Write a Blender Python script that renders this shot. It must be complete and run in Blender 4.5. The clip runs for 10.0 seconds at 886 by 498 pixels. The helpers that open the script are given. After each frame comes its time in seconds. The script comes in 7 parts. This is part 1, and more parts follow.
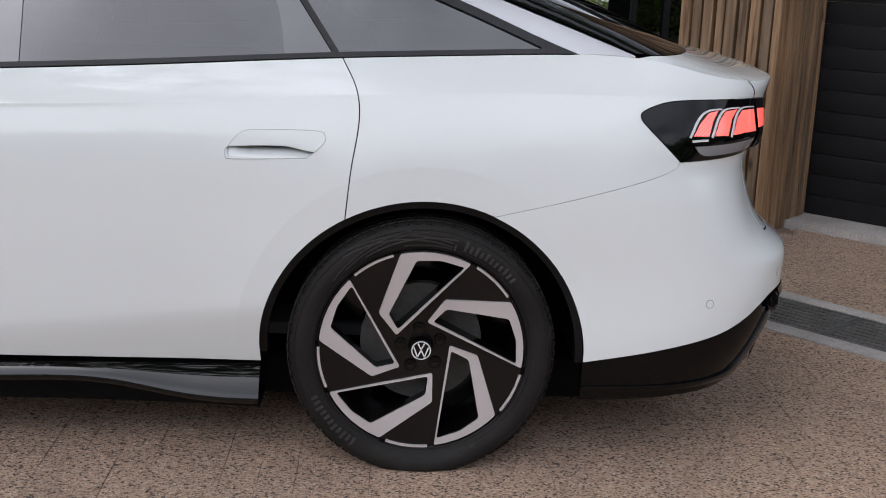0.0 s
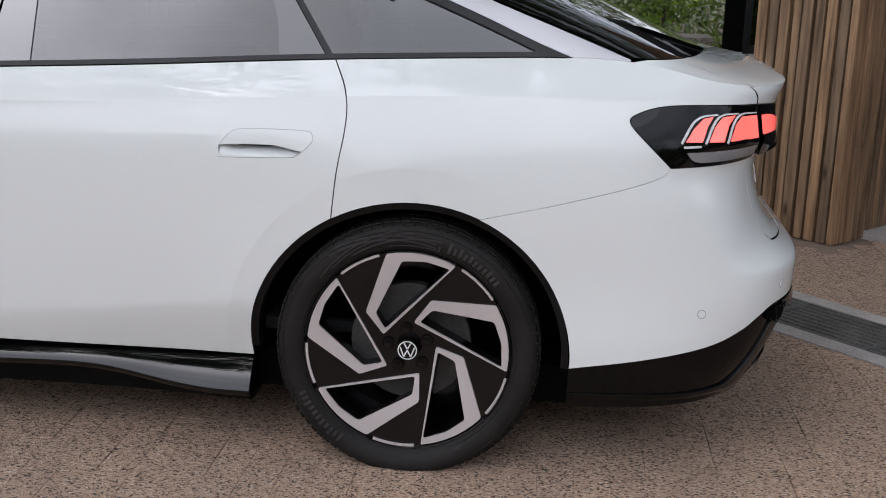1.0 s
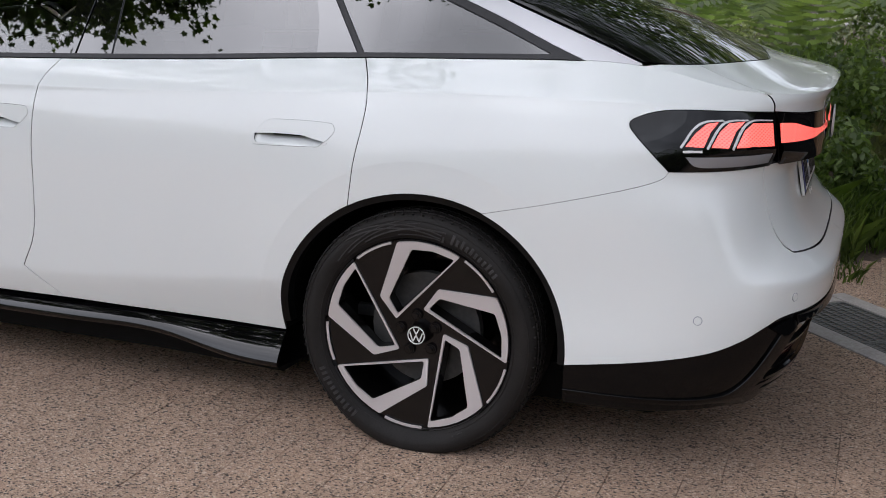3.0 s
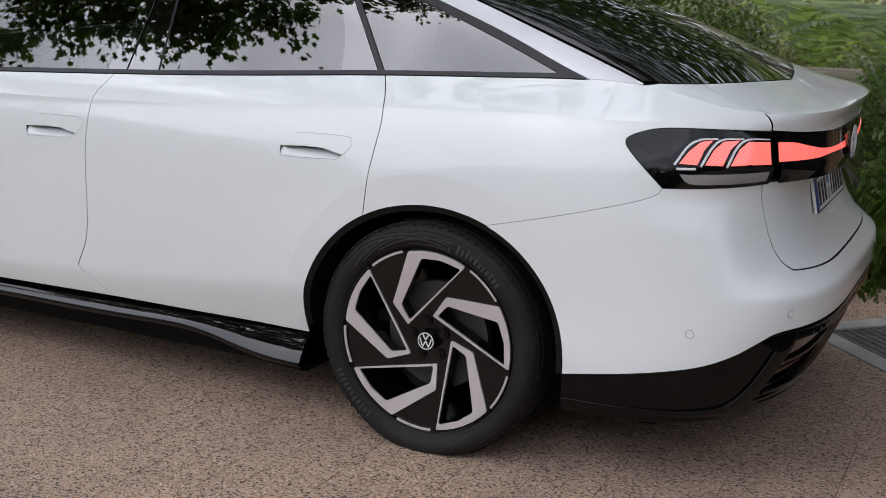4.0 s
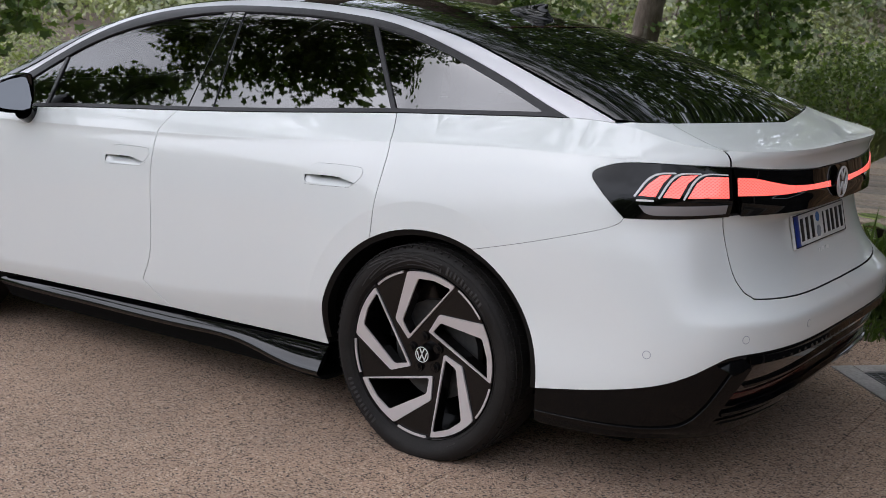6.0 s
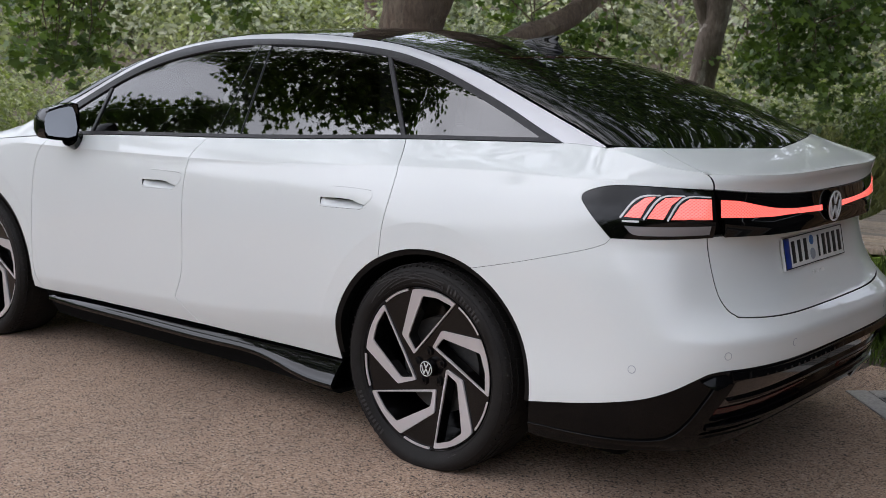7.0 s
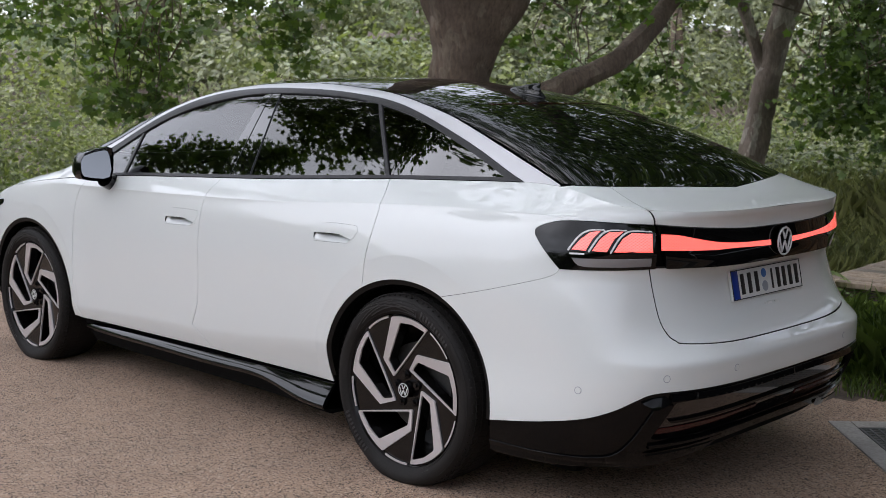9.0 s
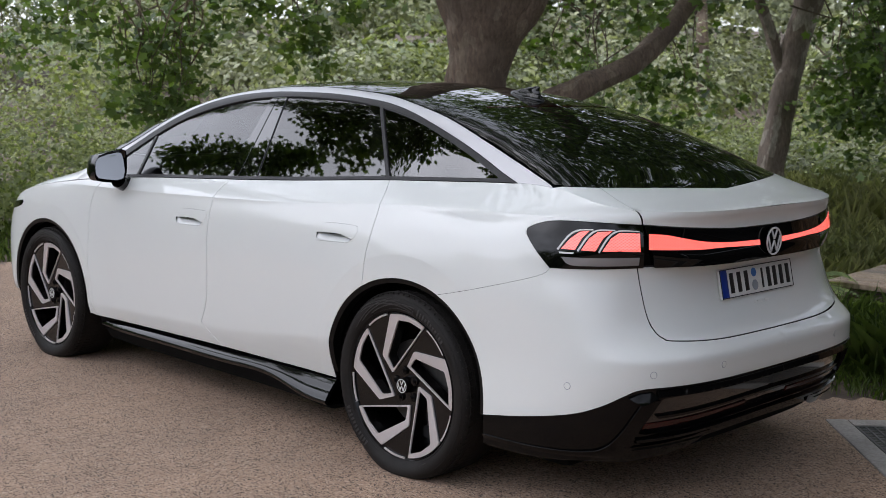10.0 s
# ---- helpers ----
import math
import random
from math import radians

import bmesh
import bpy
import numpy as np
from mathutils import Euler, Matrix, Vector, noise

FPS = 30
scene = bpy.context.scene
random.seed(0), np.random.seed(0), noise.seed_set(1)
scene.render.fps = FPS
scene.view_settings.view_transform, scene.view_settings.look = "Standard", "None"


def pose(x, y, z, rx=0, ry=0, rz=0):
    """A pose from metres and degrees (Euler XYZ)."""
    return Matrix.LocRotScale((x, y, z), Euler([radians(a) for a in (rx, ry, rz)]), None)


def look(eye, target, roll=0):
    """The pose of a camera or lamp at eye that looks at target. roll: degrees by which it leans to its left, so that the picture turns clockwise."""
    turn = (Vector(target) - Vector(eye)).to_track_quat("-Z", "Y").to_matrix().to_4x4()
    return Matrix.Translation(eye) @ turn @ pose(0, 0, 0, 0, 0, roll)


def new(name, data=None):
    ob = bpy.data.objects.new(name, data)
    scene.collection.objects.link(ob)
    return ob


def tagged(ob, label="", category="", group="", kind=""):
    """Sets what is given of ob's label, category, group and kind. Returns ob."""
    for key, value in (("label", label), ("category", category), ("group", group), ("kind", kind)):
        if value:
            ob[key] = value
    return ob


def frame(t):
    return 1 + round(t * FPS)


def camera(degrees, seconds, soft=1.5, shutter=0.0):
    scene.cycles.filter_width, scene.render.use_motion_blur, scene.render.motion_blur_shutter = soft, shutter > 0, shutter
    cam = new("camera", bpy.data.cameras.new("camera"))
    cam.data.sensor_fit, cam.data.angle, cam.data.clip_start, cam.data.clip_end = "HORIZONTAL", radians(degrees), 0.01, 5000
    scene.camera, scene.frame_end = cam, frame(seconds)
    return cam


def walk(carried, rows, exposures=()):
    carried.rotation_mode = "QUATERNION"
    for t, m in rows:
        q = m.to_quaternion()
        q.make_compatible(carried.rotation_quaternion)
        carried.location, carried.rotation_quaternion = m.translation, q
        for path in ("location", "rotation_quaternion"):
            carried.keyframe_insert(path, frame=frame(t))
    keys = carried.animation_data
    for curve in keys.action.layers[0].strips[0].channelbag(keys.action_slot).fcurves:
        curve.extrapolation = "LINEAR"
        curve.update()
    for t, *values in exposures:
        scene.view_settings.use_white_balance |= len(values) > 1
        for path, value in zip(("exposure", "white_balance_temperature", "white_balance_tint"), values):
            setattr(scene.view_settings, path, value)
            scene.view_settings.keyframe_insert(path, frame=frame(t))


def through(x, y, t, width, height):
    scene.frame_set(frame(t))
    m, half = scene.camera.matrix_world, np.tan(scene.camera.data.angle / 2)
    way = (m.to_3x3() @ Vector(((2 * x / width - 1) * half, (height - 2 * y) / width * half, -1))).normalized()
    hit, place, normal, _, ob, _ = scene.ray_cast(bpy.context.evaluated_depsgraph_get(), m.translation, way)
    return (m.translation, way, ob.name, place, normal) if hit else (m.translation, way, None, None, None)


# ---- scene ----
cam = camera(41.0, 10.0, 0.75)
cam.data.dof.use_dof, cam.data.dof.focus_distance, cam.data.dof.aperture_fstop = True, 4.3, 6.5
PATH = [
    (0, (-0.067, -3.155, 1.493), (0.006, -1.223, 0.98), 1.9),
    (0.5, (0.155, -3.153, 1.514), (0.108, -1.223, 0.992), 1.7),
    (1, (0.381, -3.155, 1.512), (0.206, -1.231, 0.993), 1.6),
    (1.5, (0.595, -3.154, 1.502), (0.288, -1.245, 0.988), 1.5),
    (2, (0.814, -3.148, 1.492), (0.388, -1.262, 0.983), 1.5),
    (2.5, (1.01, -3.146, 1.478), (0.473, -1.285, 0.98), 1.5),
    (2.7, (1.089, -3.143, 1.478), (0.504, -1.296, 0.982), 1.5),
    (4, (1.609, -3.132, 1.497), (0.744, -1.39, 1.031), 1.3),
    (4.5, (1.793, -3.132, 1.509), (0.856, -1.424, 1.053), 1.2),
    (5, (1.978, -3.127, 1.509), (0.974, -1.454, 1.07), 1.2),
    (5.5, (2.142, -3.128, 1.503), (1.073, -1.49, 1.085), 1.1),
    (6.8, (2.585, -3.131, 1.483), (1.348, -1.597, 1.143), 1.2),
    (7, (2.646, -3.131, 1.482), (1.393, -1.608, 1.15), 1.0),
    (7.5, (2.797, -3.13, 1.488), (1.507, -1.633, 1.177), 0.9),
    (8, (2.955, -3.122, 1.496), (1.628, -1.655, 1.201), 0.7),
    (8.5, (3.092, -3.118, 1.5), (1.737, -1.673, 1.222), 0.6),
    (9, (3.213, -3.114, 1.501), (1.836, -1.688, 1.239), 0.6),
    (9.5, (3.306, -3.112, 1.502), (1.906, -1.707, 1.244), 0.5),
    (10, (3.387, -3.109, 1.507), (1.973, -1.717, 1.248), 0.5),
]
walk(cam, [(t, look(eye, target, roll)) for t, eye, target, roll in PATH], exposures=((0.0, 1.07, 6160, 13.8), (10.0, 1.07, 6160, 13.8)))

# ---- world and sun: an overcast summer day ----
world = bpy.data.worlds.new("overcast_sky")
scene.world = world
world.use_nodes = True
wn = world.node_tree.nodes
wn.clear()
sky = wn.new("ShaderNodeTexSky")
sky.sky_type, sky.sun_disc = "NISHITA", False
sky.sun_elevation, sky.sun_rotation = radians(58), radians(228)
sky.air_density, sky.dust_density, sky.ozone_density = 1.0, 1.7, 1.0
grey = wn.new("ShaderNodeHueSaturation")
grey.inputs["Saturation"].default_value = 0.24
back = wn.new("ShaderNodeBackground")
back.inputs["Strength"].default_value = 0.15
wout = wn.new("ShaderNodeOutputWorld")
world.node_tree.links.new(sky.outputs[0], grey.inputs["Color"])
cloud_at, cloud, shade, clouded = (wn.new(k) for k in ("ShaderNodeTexCoord", "ShaderNodeTexNoise", "ShaderNodeMapRange", "ShaderNodeVectorMath"))
cloud.inputs["Scale"].default_value, cloud.inputs["Detail"].default_value = 3.4, 7.0
shade.inputs["From Min"].default_value, shade.inputs["From Max"].default_value, shade.inputs["To Min"].default_value, shade.inputs["To Max"].default_value = 0.36, 0.64, 0.7, 1.35
clouded.operation = "SCALE"
world.node_tree.links.new(cloud_at.outputs["Generated"], cloud.inputs["Vector"])
world.node_tree.links.new(cloud.outputs["Fac"], shade.inputs["Value"])
world.node_tree.links.new(grey.outputs[0], clouded.inputs[0])
world.node_tree.links.new(shade.outputs[0], clouded.inputs["Scale"])
world.node_tree.links.new(clouded.outputs[0], back.inputs["Color"])
world.node_tree.links.new(back.outputs[0], wout.inputs[0])
sun = new("sun", bpy.data.lights.new("sun", "SUN"))
sun.data.energy, sun.data.angle, sun.data.color = 0.5, radians(100), (0.97, 0.98, 1.0)
sun.matrix_world = look((-4.9, -4.4, 10.5), (0, 0, 0))


# ---- materials ----
def material(name, base=(0.5, 0.5, 0.5), rough=0.5, metal=0.0, coat=0.0, coat_rough=0.03, ior=1.5, spec=0.5):
    m = bpy.data.materials.new(name)
    m.use_nodes = True
    b = m.node_tree.nodes["Principled BSDF"]
    b.inputs["Base Color"].default_value = (*base, 1)
    b.inputs["Roughness"].default_value = rough
    b.inputs["Metallic"].default_value = metal
    b.inputs["Coat Weight"].default_value = coat
    b.inputs["Coat Roughness"].default_value = coat_rough
    b.inputs["IOR"].default_value = ior
    b.inputs["Specular IOR Level"].default_value = spec
    return m


def node(m, kind, **values):
    n = m.node_tree.nodes.new(kind)
    for key, value in values.items():
        n.inputs[key.replace("_", " ")].default_value = value
    return n


def link(m, a, b):
    m.node_tree.links.new(a, b)


def shader(m):
    return m.node_tree.nodes["Principled BSDF"]


def ramp(m, source, *stops):
    r = m.node_tree.nodes.new("ShaderNodeValToRGB")
    while len(r.color_ramp.elements) < len(stops):
        r.color_ramp.elements.new(0.5)
    for e, (at, c) in zip(r.color_ramp.elements, stops):
        e.position, e.color = at, (*c, 1) if len(c) == 3 else c
    link(m, source, r.inputs[0])
    return r


def coords(m, scale=(1, 1, 1), kind="Object", turn=0.0):
    t = m.node_tree.nodes.new("ShaderNodeTexCoord")
    p = m.node_tree.nodes.new("ShaderNodeMapping")
    p.inputs["Scale"].default_value = scale
    p.inputs["Rotation"].default_value = (0, 0, turn)
    link(m, t.outputs[kind], p.inputs["Vector"])
    return p.outputs[0]


def noisy(m, where, scale, detail=4.0, rough=0.55):
    n = node(m, "ShaderNodeTexNoise", Scale=scale, Detail=detail, Roughness=rough)
    link(m, where, n.inputs["Vector"])
    return n.outputs["Fac"]


def bump(m, height, strength, distance):
    b = node(m, "ShaderNodeBump", Strength=strength, Distance=distance)
    link(m, height, b.inputs["Height"])
    link(m, b.outputs[0], shader(m).inputs["Normal"])
    return b


def mix(m, fac, a, b, how="MIX"):
    n = m.node_tree.nodes.new("ShaderNodeMix")
    n.data_type, n.blend_type = "RGBA", how
    for socket, value in ((n.inputs[0], fac), (n.inputs[6], a), (n.inputs[7], b)):
        if hasattr(value, "is_linked"):
            link(m, value, socket)
        else:
            socket.default_value = value if isinstance(value, float) else (*value, 1)
    return n.outputs[2]


def weathered(m, base_a, base_b, scale, rough_a, rough_b, grain=0.0, grain_scale=60.0, kind="Object"):
    """Two-scale variation of colour and gloss, with a fine relief."""
    at = coords(m, kind=kind)
    big, small = noisy(m, at, scale), noisy(m, at, grain_scale, 6.0)
    both = node(m, "ShaderNodeMath")
    both.operation = "MULTIPLY"
    link(m, big, both.inputs[0])
    link(m, small, both.inputs[1])
    link(m, ramp(m, both.outputs[0], (0.12, base_a), (0.42, base_b)).outputs[0], shader(m).inputs["Base Color"])
    r = node(m, "ShaderNodeMapRange", To_Min=rough_a, To_Max=rough_b)
    link(m, big, r.inputs["Value"])
    link(m, r.outputs[0], shader(m).inputs["Roughness"])
    if grain:
        bump(m, small, grain, 0.003)
    return m


# car paint: white, clear-coated, with faint dust
paint = material("white_paint", (0.75, 0.76, 0.755), 0.55, coat=1.0, coat_rough=0.02, spec=0.03)
shader(paint).inputs["Coat IOR"].default_value = 1.56
at = coords(paint)
r = node(paint, "ShaderNodeMapRange", From_Min=0.35, From_Max=0.7, To_Min=0.012, To_Max=0.03)
link(paint, noisy(paint, at, 3.0), r.inputs["Value"])
link(paint, r.outputs[0], shader(paint).inputs["Coat Roughness"])
link(paint, mix(paint, noisy(paint, at, 1.7), (0.708, 0.724, 0.708), (0.728, 0.744, 0.728)), shader(paint).inputs["Base Color"])

gloss_black = material("gloss_black", (0.002, 0.002, 0.0023), 0.05, spec=0.45)
r = node(gloss_black, "ShaderNodeMapRange", From_Min=0.3, From_Max=0.75, To_Min=0.015, To_Max=0.05)
link(gloss_black, noisy(gloss_black, coords(gloss_black), 6.0), r.inputs["Value"])
link(gloss_black, r.outputs[0], shader(gloss_black).inputs["Roughness"])
valance_black = material("valance_black", (0.002, 0.002, 0.0022), 0.06, spec=0.24)
r = node(valance_black, "ShaderNodeMapRange", To_Min=0.03, To_Max=0.10)
link(valance_black, noisy(valance_black, coords(valance_black), 9.0), r.inputs["Value"])
link(valance_black, r.outputs[0], shader(valance_black).inputs["Roughness"])
arch_black = weathered(material("arch_black", spec=0.2), (0.003, 0.003, 0.003), (0.006, 0.006, 0.006), 5.0, 0.3, 0.45)
soft_black = weathered(material("black_plastic"), (0.010, 0.010, 0.011), (0.022, 0.021, 0.021), 5.0, 0.5, 0.7, 0.15, 400.0)
trim_grey = weathered(material("trim_anthracite", spec=0.3), (0.016, 0.0155, 0.017), (0.032, 0.031, 0.033), 4.0, 0.32, 0.45)
roof_silver = material("roof_silver", (0.60, 0.595, 0.615), 0.42, metal=0.3, coat=0.5)
roof_glass = material("roof_glass", (0.002, 0.002, 0.0025), 0.012, ior=1.52)


def pane_material(name, tint, ior):
    """Tinted car glass: it mirrors by Fresnel and lets the rest through, tinted."""
    m = bpy.data.materials.new(name)
    m.use_nodes = True
    m.node_tree.nodes.remove(shader(m))
    clear, gloss, fres, both = (m.node_tree.nodes.new(k) for k in ("ShaderNodeBsdfTransparent", "ShaderNodeBsdfGlossy", "ShaderNodeFresnel", "ShaderNodeMixShader"))
    clear.inputs["Color"].default_value = (*tint, 1)
    gloss.inputs["Roughness"].default_value = 0.008
    fres.inputs["IOR"].default_value = ior
    link(m, fres.outputs[0], both.inputs[0])
    link(m, clear.outputs[0], both.inputs[1])
    link(m, gloss.outputs[0], both.inputs[2])
    link(m, both.outputs[0], m.node_tree.nodes["Material Output"].inputs[0])
    return m


privacy_glass = pane_material("privacy_glass", (0.05, 0.05, 0.055), 2.1)
front_glass = pane_material("front_glass", (0.34, 0.36, 0.36), 2.1)

# tyre rubber, with fine radial dust
rubber = weathered(material("tyre_rubber", spec=0.16), (0.011, 0.0098, 0.0092), (0.024, 0.0215, 0.0200), 9.0, 0.5, 0.7, 0.25, 260.0)
mark_rubber = weathered(material("mark_rubber", spec=0.4), (0.022, 0.020, 0.020), (0.045, 0.042, 0.042), 30.0, 0.45, 0.6)
alloy = material("machined_alloy", (0.66, 0.62, 0.62), 0.42, metal=0.55)
bump(alloy, noisy(alloy, coords(alloy, (600, 600, 600)), 1.0), 0.03, 0.001)
wheel_black = material("wheel_black", (0.004, 0.0035, 0.0035), 0.13, spec=0.4)
pillar_glass = material("pillar_glass", (0.002, 0.002, 0.002), 0.012, ior=2.1)
brake_steel = weathered(material("brake_steel"), (0.03, 0.03, 0.03), (0.07, 0.065, 0.06), 12.0, 0.4, 0.6)
dark_inside = material("dark_inside", (0.005, 0.005, 0.005), 0.9, spec=0.08)
cabin_cloth = weathered(material("cabin_cloth"), (0.012, 0.012, 0.013), (0.03, 0.03, 0.031), 6.0, 0.7, 0.9, 0.3, 300.0)
plate_white = weathered(material("plate_white"), (0.66, 0.66, 0.64), (0.74, 0.74, 0.72), 20.0, 0.3, 0.45)
plate_blue = material("plate_blue", (0.006, 0.035, 0.28), 0.35)
plate_ink = material("plate_ink", (0.012, 0.012, 0.013), 0.5)
seal_grey = material("seal_grey", (0.30, 0.32, 0.36), 0.4)
seal_blue = material("seal_blue", (0.05, 0.16, 0.42), 0.4)
mirror_glass = material("mirror_glass", (0.30, 0.31, 0.32), 0.01, metal=1.0)
reflector_red = material("reflector_red", (0.045, 0.007, 0.006), 0.12)
smoked = material("smoked_lens", (0.012, 0.009, 0.008), 0.08, coat=1.0)
lens_silver = material("lens_silver", (0.27, 0.27, 0.285), 0.2, metal=0.25, coat=0.6)
hook_white = material("hook_white", (0.66, 0.65, 0.66), 0.3, coat=0.5)


def lamp_material(name, dotted):
    """A lit red tail lamp; behind its lens a fine lattice of darker cells."""
    m = material(name, (0.25, 0.01, 0.008), 0.2, coat=1.0)
    at = coords(m, (104, 104, 104), "UV")
    cut = m.node_tree.nodes.new("ShaderNodeSeparateXYZ")
    link(m, at, cut.inputs[0])

    def sine(source, k, other=None, o=0.0):
        a = node(m, "ShaderNodeMath")
        a.operation = "MULTIPLY"
        link(m, source, a.inputs[0])
        a.inputs[1].default_value = k
        if other is not None:
            b = node(m, "ShaderNodeMath")
            b.operation = "MULTIPLY_ADD"
            link(m, other, b.inputs[0])
            b.inputs[1].default_value = o
            link(m, a.outputs[0], b.inputs[2])
            a = b
        s = node(m, "ShaderNodeMath")
        s.operation = "SINE"
        link(m, a.outputs[0], s.inputs[0])
        return s.outputs[0]
    one, two = sine(cut.outputs[0], 4.7), sine(cut.outputs[1], 6.4)
    both = node(m, "ShaderNodeMath")
    both.operation = "MULTIPLY"
    link(m, one, both.inputs[0])
    link(m, two, both.inputs[1])
    c = ramp(m, both.outputs[0], (0.25, (1.0, 0.135, 0.105)), (0.55, (0.55, 0.045, 0.036) if dotted else (1.0, 0.135, 0.105)))
    link(m, c.outputs[0], shader(m).inputs["Emission Color"])
    shader(m).inputs["Emission Strength"].default_value = 0.92
    return m


lamp_red = lamp_material("lamp_red", True)

# the ground: exposed-aggregate pavers, warm grey with dark and pale grit
def grit_material(name, dark, mid, pale, tilt):
    m = material(name, mid, 0.85)
    at = coords(m, (1, 1, 1), "Object")
    geo = m.node_tree.nodes.new("ShaderNodeNewGeometry")
    p = m.node_tree.nodes.new("ShaderNodeMapping")
    p.inputs["Scale"].default_value = (1, 1, 1)
    link(m, geo.outputs["Position"], p.inputs["Vector"])
    at = p.outputs[0]
    v = node(m, "ShaderNodeTexVoronoi", Scale=215.0, Randomness=1.0)
    stretched = m.node_tree.nodes.new("ShaderNodeMapping")
    stretched.inputs["Scale"].default_value = (0.8, 1.1, 1)
    stretched.inputs["Rotation"].default_value = (0, 0, tilt)
    link(m, at, stretched.inputs["Vector"])
    link(m, stretched.outputs[0], v.inputs["Vector"])
    cell = node(m, "ShaderNodeSeparateColor")
    link(m, v.outputs["Color"], cell.inputs[0])
    grains = ramp(m, cell.outputs[0], (0.0, dark), (0.09, dark), (0.19, tuple(0.62 * a + 0.38 * b for a, b in zip(mid, dark))), (0.40, mid), (0.80, mid), (0.95, pale))
    pits = ramp(m, noisy(m, at, 46.0, 5.0, 0.7), (0.34, (0.52, 0.49, 0.47)), (0.45, (1, 1, 1)))
    broad = ramp(m, noisy(m, at, 1.3, 5.0), (0.3, (0.80, 0.80, 0.80)), (0.7, (1.1, 1.07, 1.03)))
    w = node(m, "ShaderNodeTexVoronoi", Scale=80.0, Randomness=1.0)
    link(m, stretched.outputs[0], w.inputs["Vector"])
    chip = node(m, "ShaderNodeSeparateColor")
    link(m, w.outputs["Color"], chip.inputs[0])
    spot = ramp(m, chip.outputs[0], (0.10, (1, 1, 1)), (0.13, (0, 0, 0)))
    near = ramp(m, w.outputs["Distance"], (0.28, (1, 1, 1)), (0.40, (0, 0, 0)))
    chips = mix(m, 1.0, spot.outputs[0], near.outputs[0], "MULTIPLY")
    c = mix(m, chips, mix(m, 1.0, grains.outputs[0], pits.outputs[0], "MULTIPLY"), dark)
    c = mix(m, 1.0, c, broad.outputs[0], "MULTIPLY")
    info = m.node_tree.nodes.new("ShaderNodeObjectInfo")
    tone = ramp(m, info.outputs["Random"], (0.0, (0.95, 0.95, 0.95)), (1.0, (1.04, 1.04, 1.03)))
    link(m, mix(m, 1.0, c, tone.outputs[0], "MULTIPLY"), shader(m).inputs["Base Color"])
    bump(m, v.outputs["Distance"], 0.7, 0.005)
    return m


grit = grit_material("aggregate_paver", (0.048, 0.037, 0.031), (0.435, 0.298, 0.216), (0.60, 0.475, 0.375), 0.25)
joint_sand = weathered(material("joint_sand"), (0.14, 0.102, 0.080), (0.26, 0.192, 0.145), 20.0, 0.9, 1.0, 0.4, 300.0)
concrete = weathered(material("concrete"), (0.27, 0.25, 0.235), (0.48, 0.445, 0.42), 4.0, 0.75, 0.9, 0.3, 90.0)
grate_steel = weathered(material("galvanised_steel"), (0.055, 0.056, 0.055), (0.14, 0.14, 0.135), 9.0, 0.45, 0.65, 0.1, 120.0)
shutter_black = weathered(material("shutter_black", spec=0.3), (0.006, 0.006, 0.007), (0.015, 0.0145, 0.016), 3.0, 0.45, 0.6, 0.08, 120.0)
earth = weathered(material("earth"), (0.06, 0.045, 0.035), (0.17, 0.125, 0.09), 2.5, 0.9, 1.0, 0.6, 40.0)


def wood_material(name, dark, pale, knots):
    m = material(name, pale, 0.65)
    info = m.node_tree.nodes.new("ShaderNodeObjectInfo")
    t = m.node_tree.nodes.new("ShaderNodeTexCoord")
    shift = m.node_tree.nodes.new("ShaderNodeVectorMath")
    shift.operation = "MULTIPLY_ADD"
    link(m, info.outputs["Random"], shift.inputs[0])
    shift.inputs[1].default_value = (7, 13, 29)
    link(m, t.outputs["Object"], shift.inputs[2])
    p = m.node_tree.nodes.new("ShaderNodeMapping")
    p.inputs["Scale"].default_value = (16, 16, 0.9)
    link(m, shift.outputs[0], p.inputs["Vector"])
    grain = noisy(m, p.outputs[0], 2.2, 8.0, 0.6)
    q = m.node_tree.nodes.new("ShaderNodeMapping")
    q.inputs["Scale"].default_value = (9, 9, 3.2)
    link(m, shift.outputs[0], q.inputs["Vector"])
    knot = node(m, "ShaderNodeTexVoronoi", Scale=1.0)
    link(m, q.outputs[0], knot.inputs["Vector"])
    spots = ramp(m, knot.outputs["Distance"], (0.05, (0.25, 0.18, 0.13)), (0.16, (1, 1, 1))) if knots else None
    c = ramp(m, grain, (0.3, dark), (0.7, pale)).outputs[0]
    tone = ramp(m, info.outputs["Random"], (0.0, (0.58, 0.60, 0.64)), (1.0, (1.15, 1.08, 1.0)))
    c = mix(m, 1.0, c, tone.outputs[0], "MULTIPLY")
    if spots:
        c = mix(m, 1.0, c, spots.outputs[0], "MULTIPLY")
    link(m, c, shader(m).inputs["Base Color"])
    bump(m, grain, 0.35, 0.004)
    return m


larch = wood_material("weathered_larch", (0.085, 0.048, 0.025), (0.42, 0.27, 0.155), True)
old_wood = wood_material("tan_old_wood", (0.24, 0.185, 0.14), (0.50, 0.41, 0.325), False)


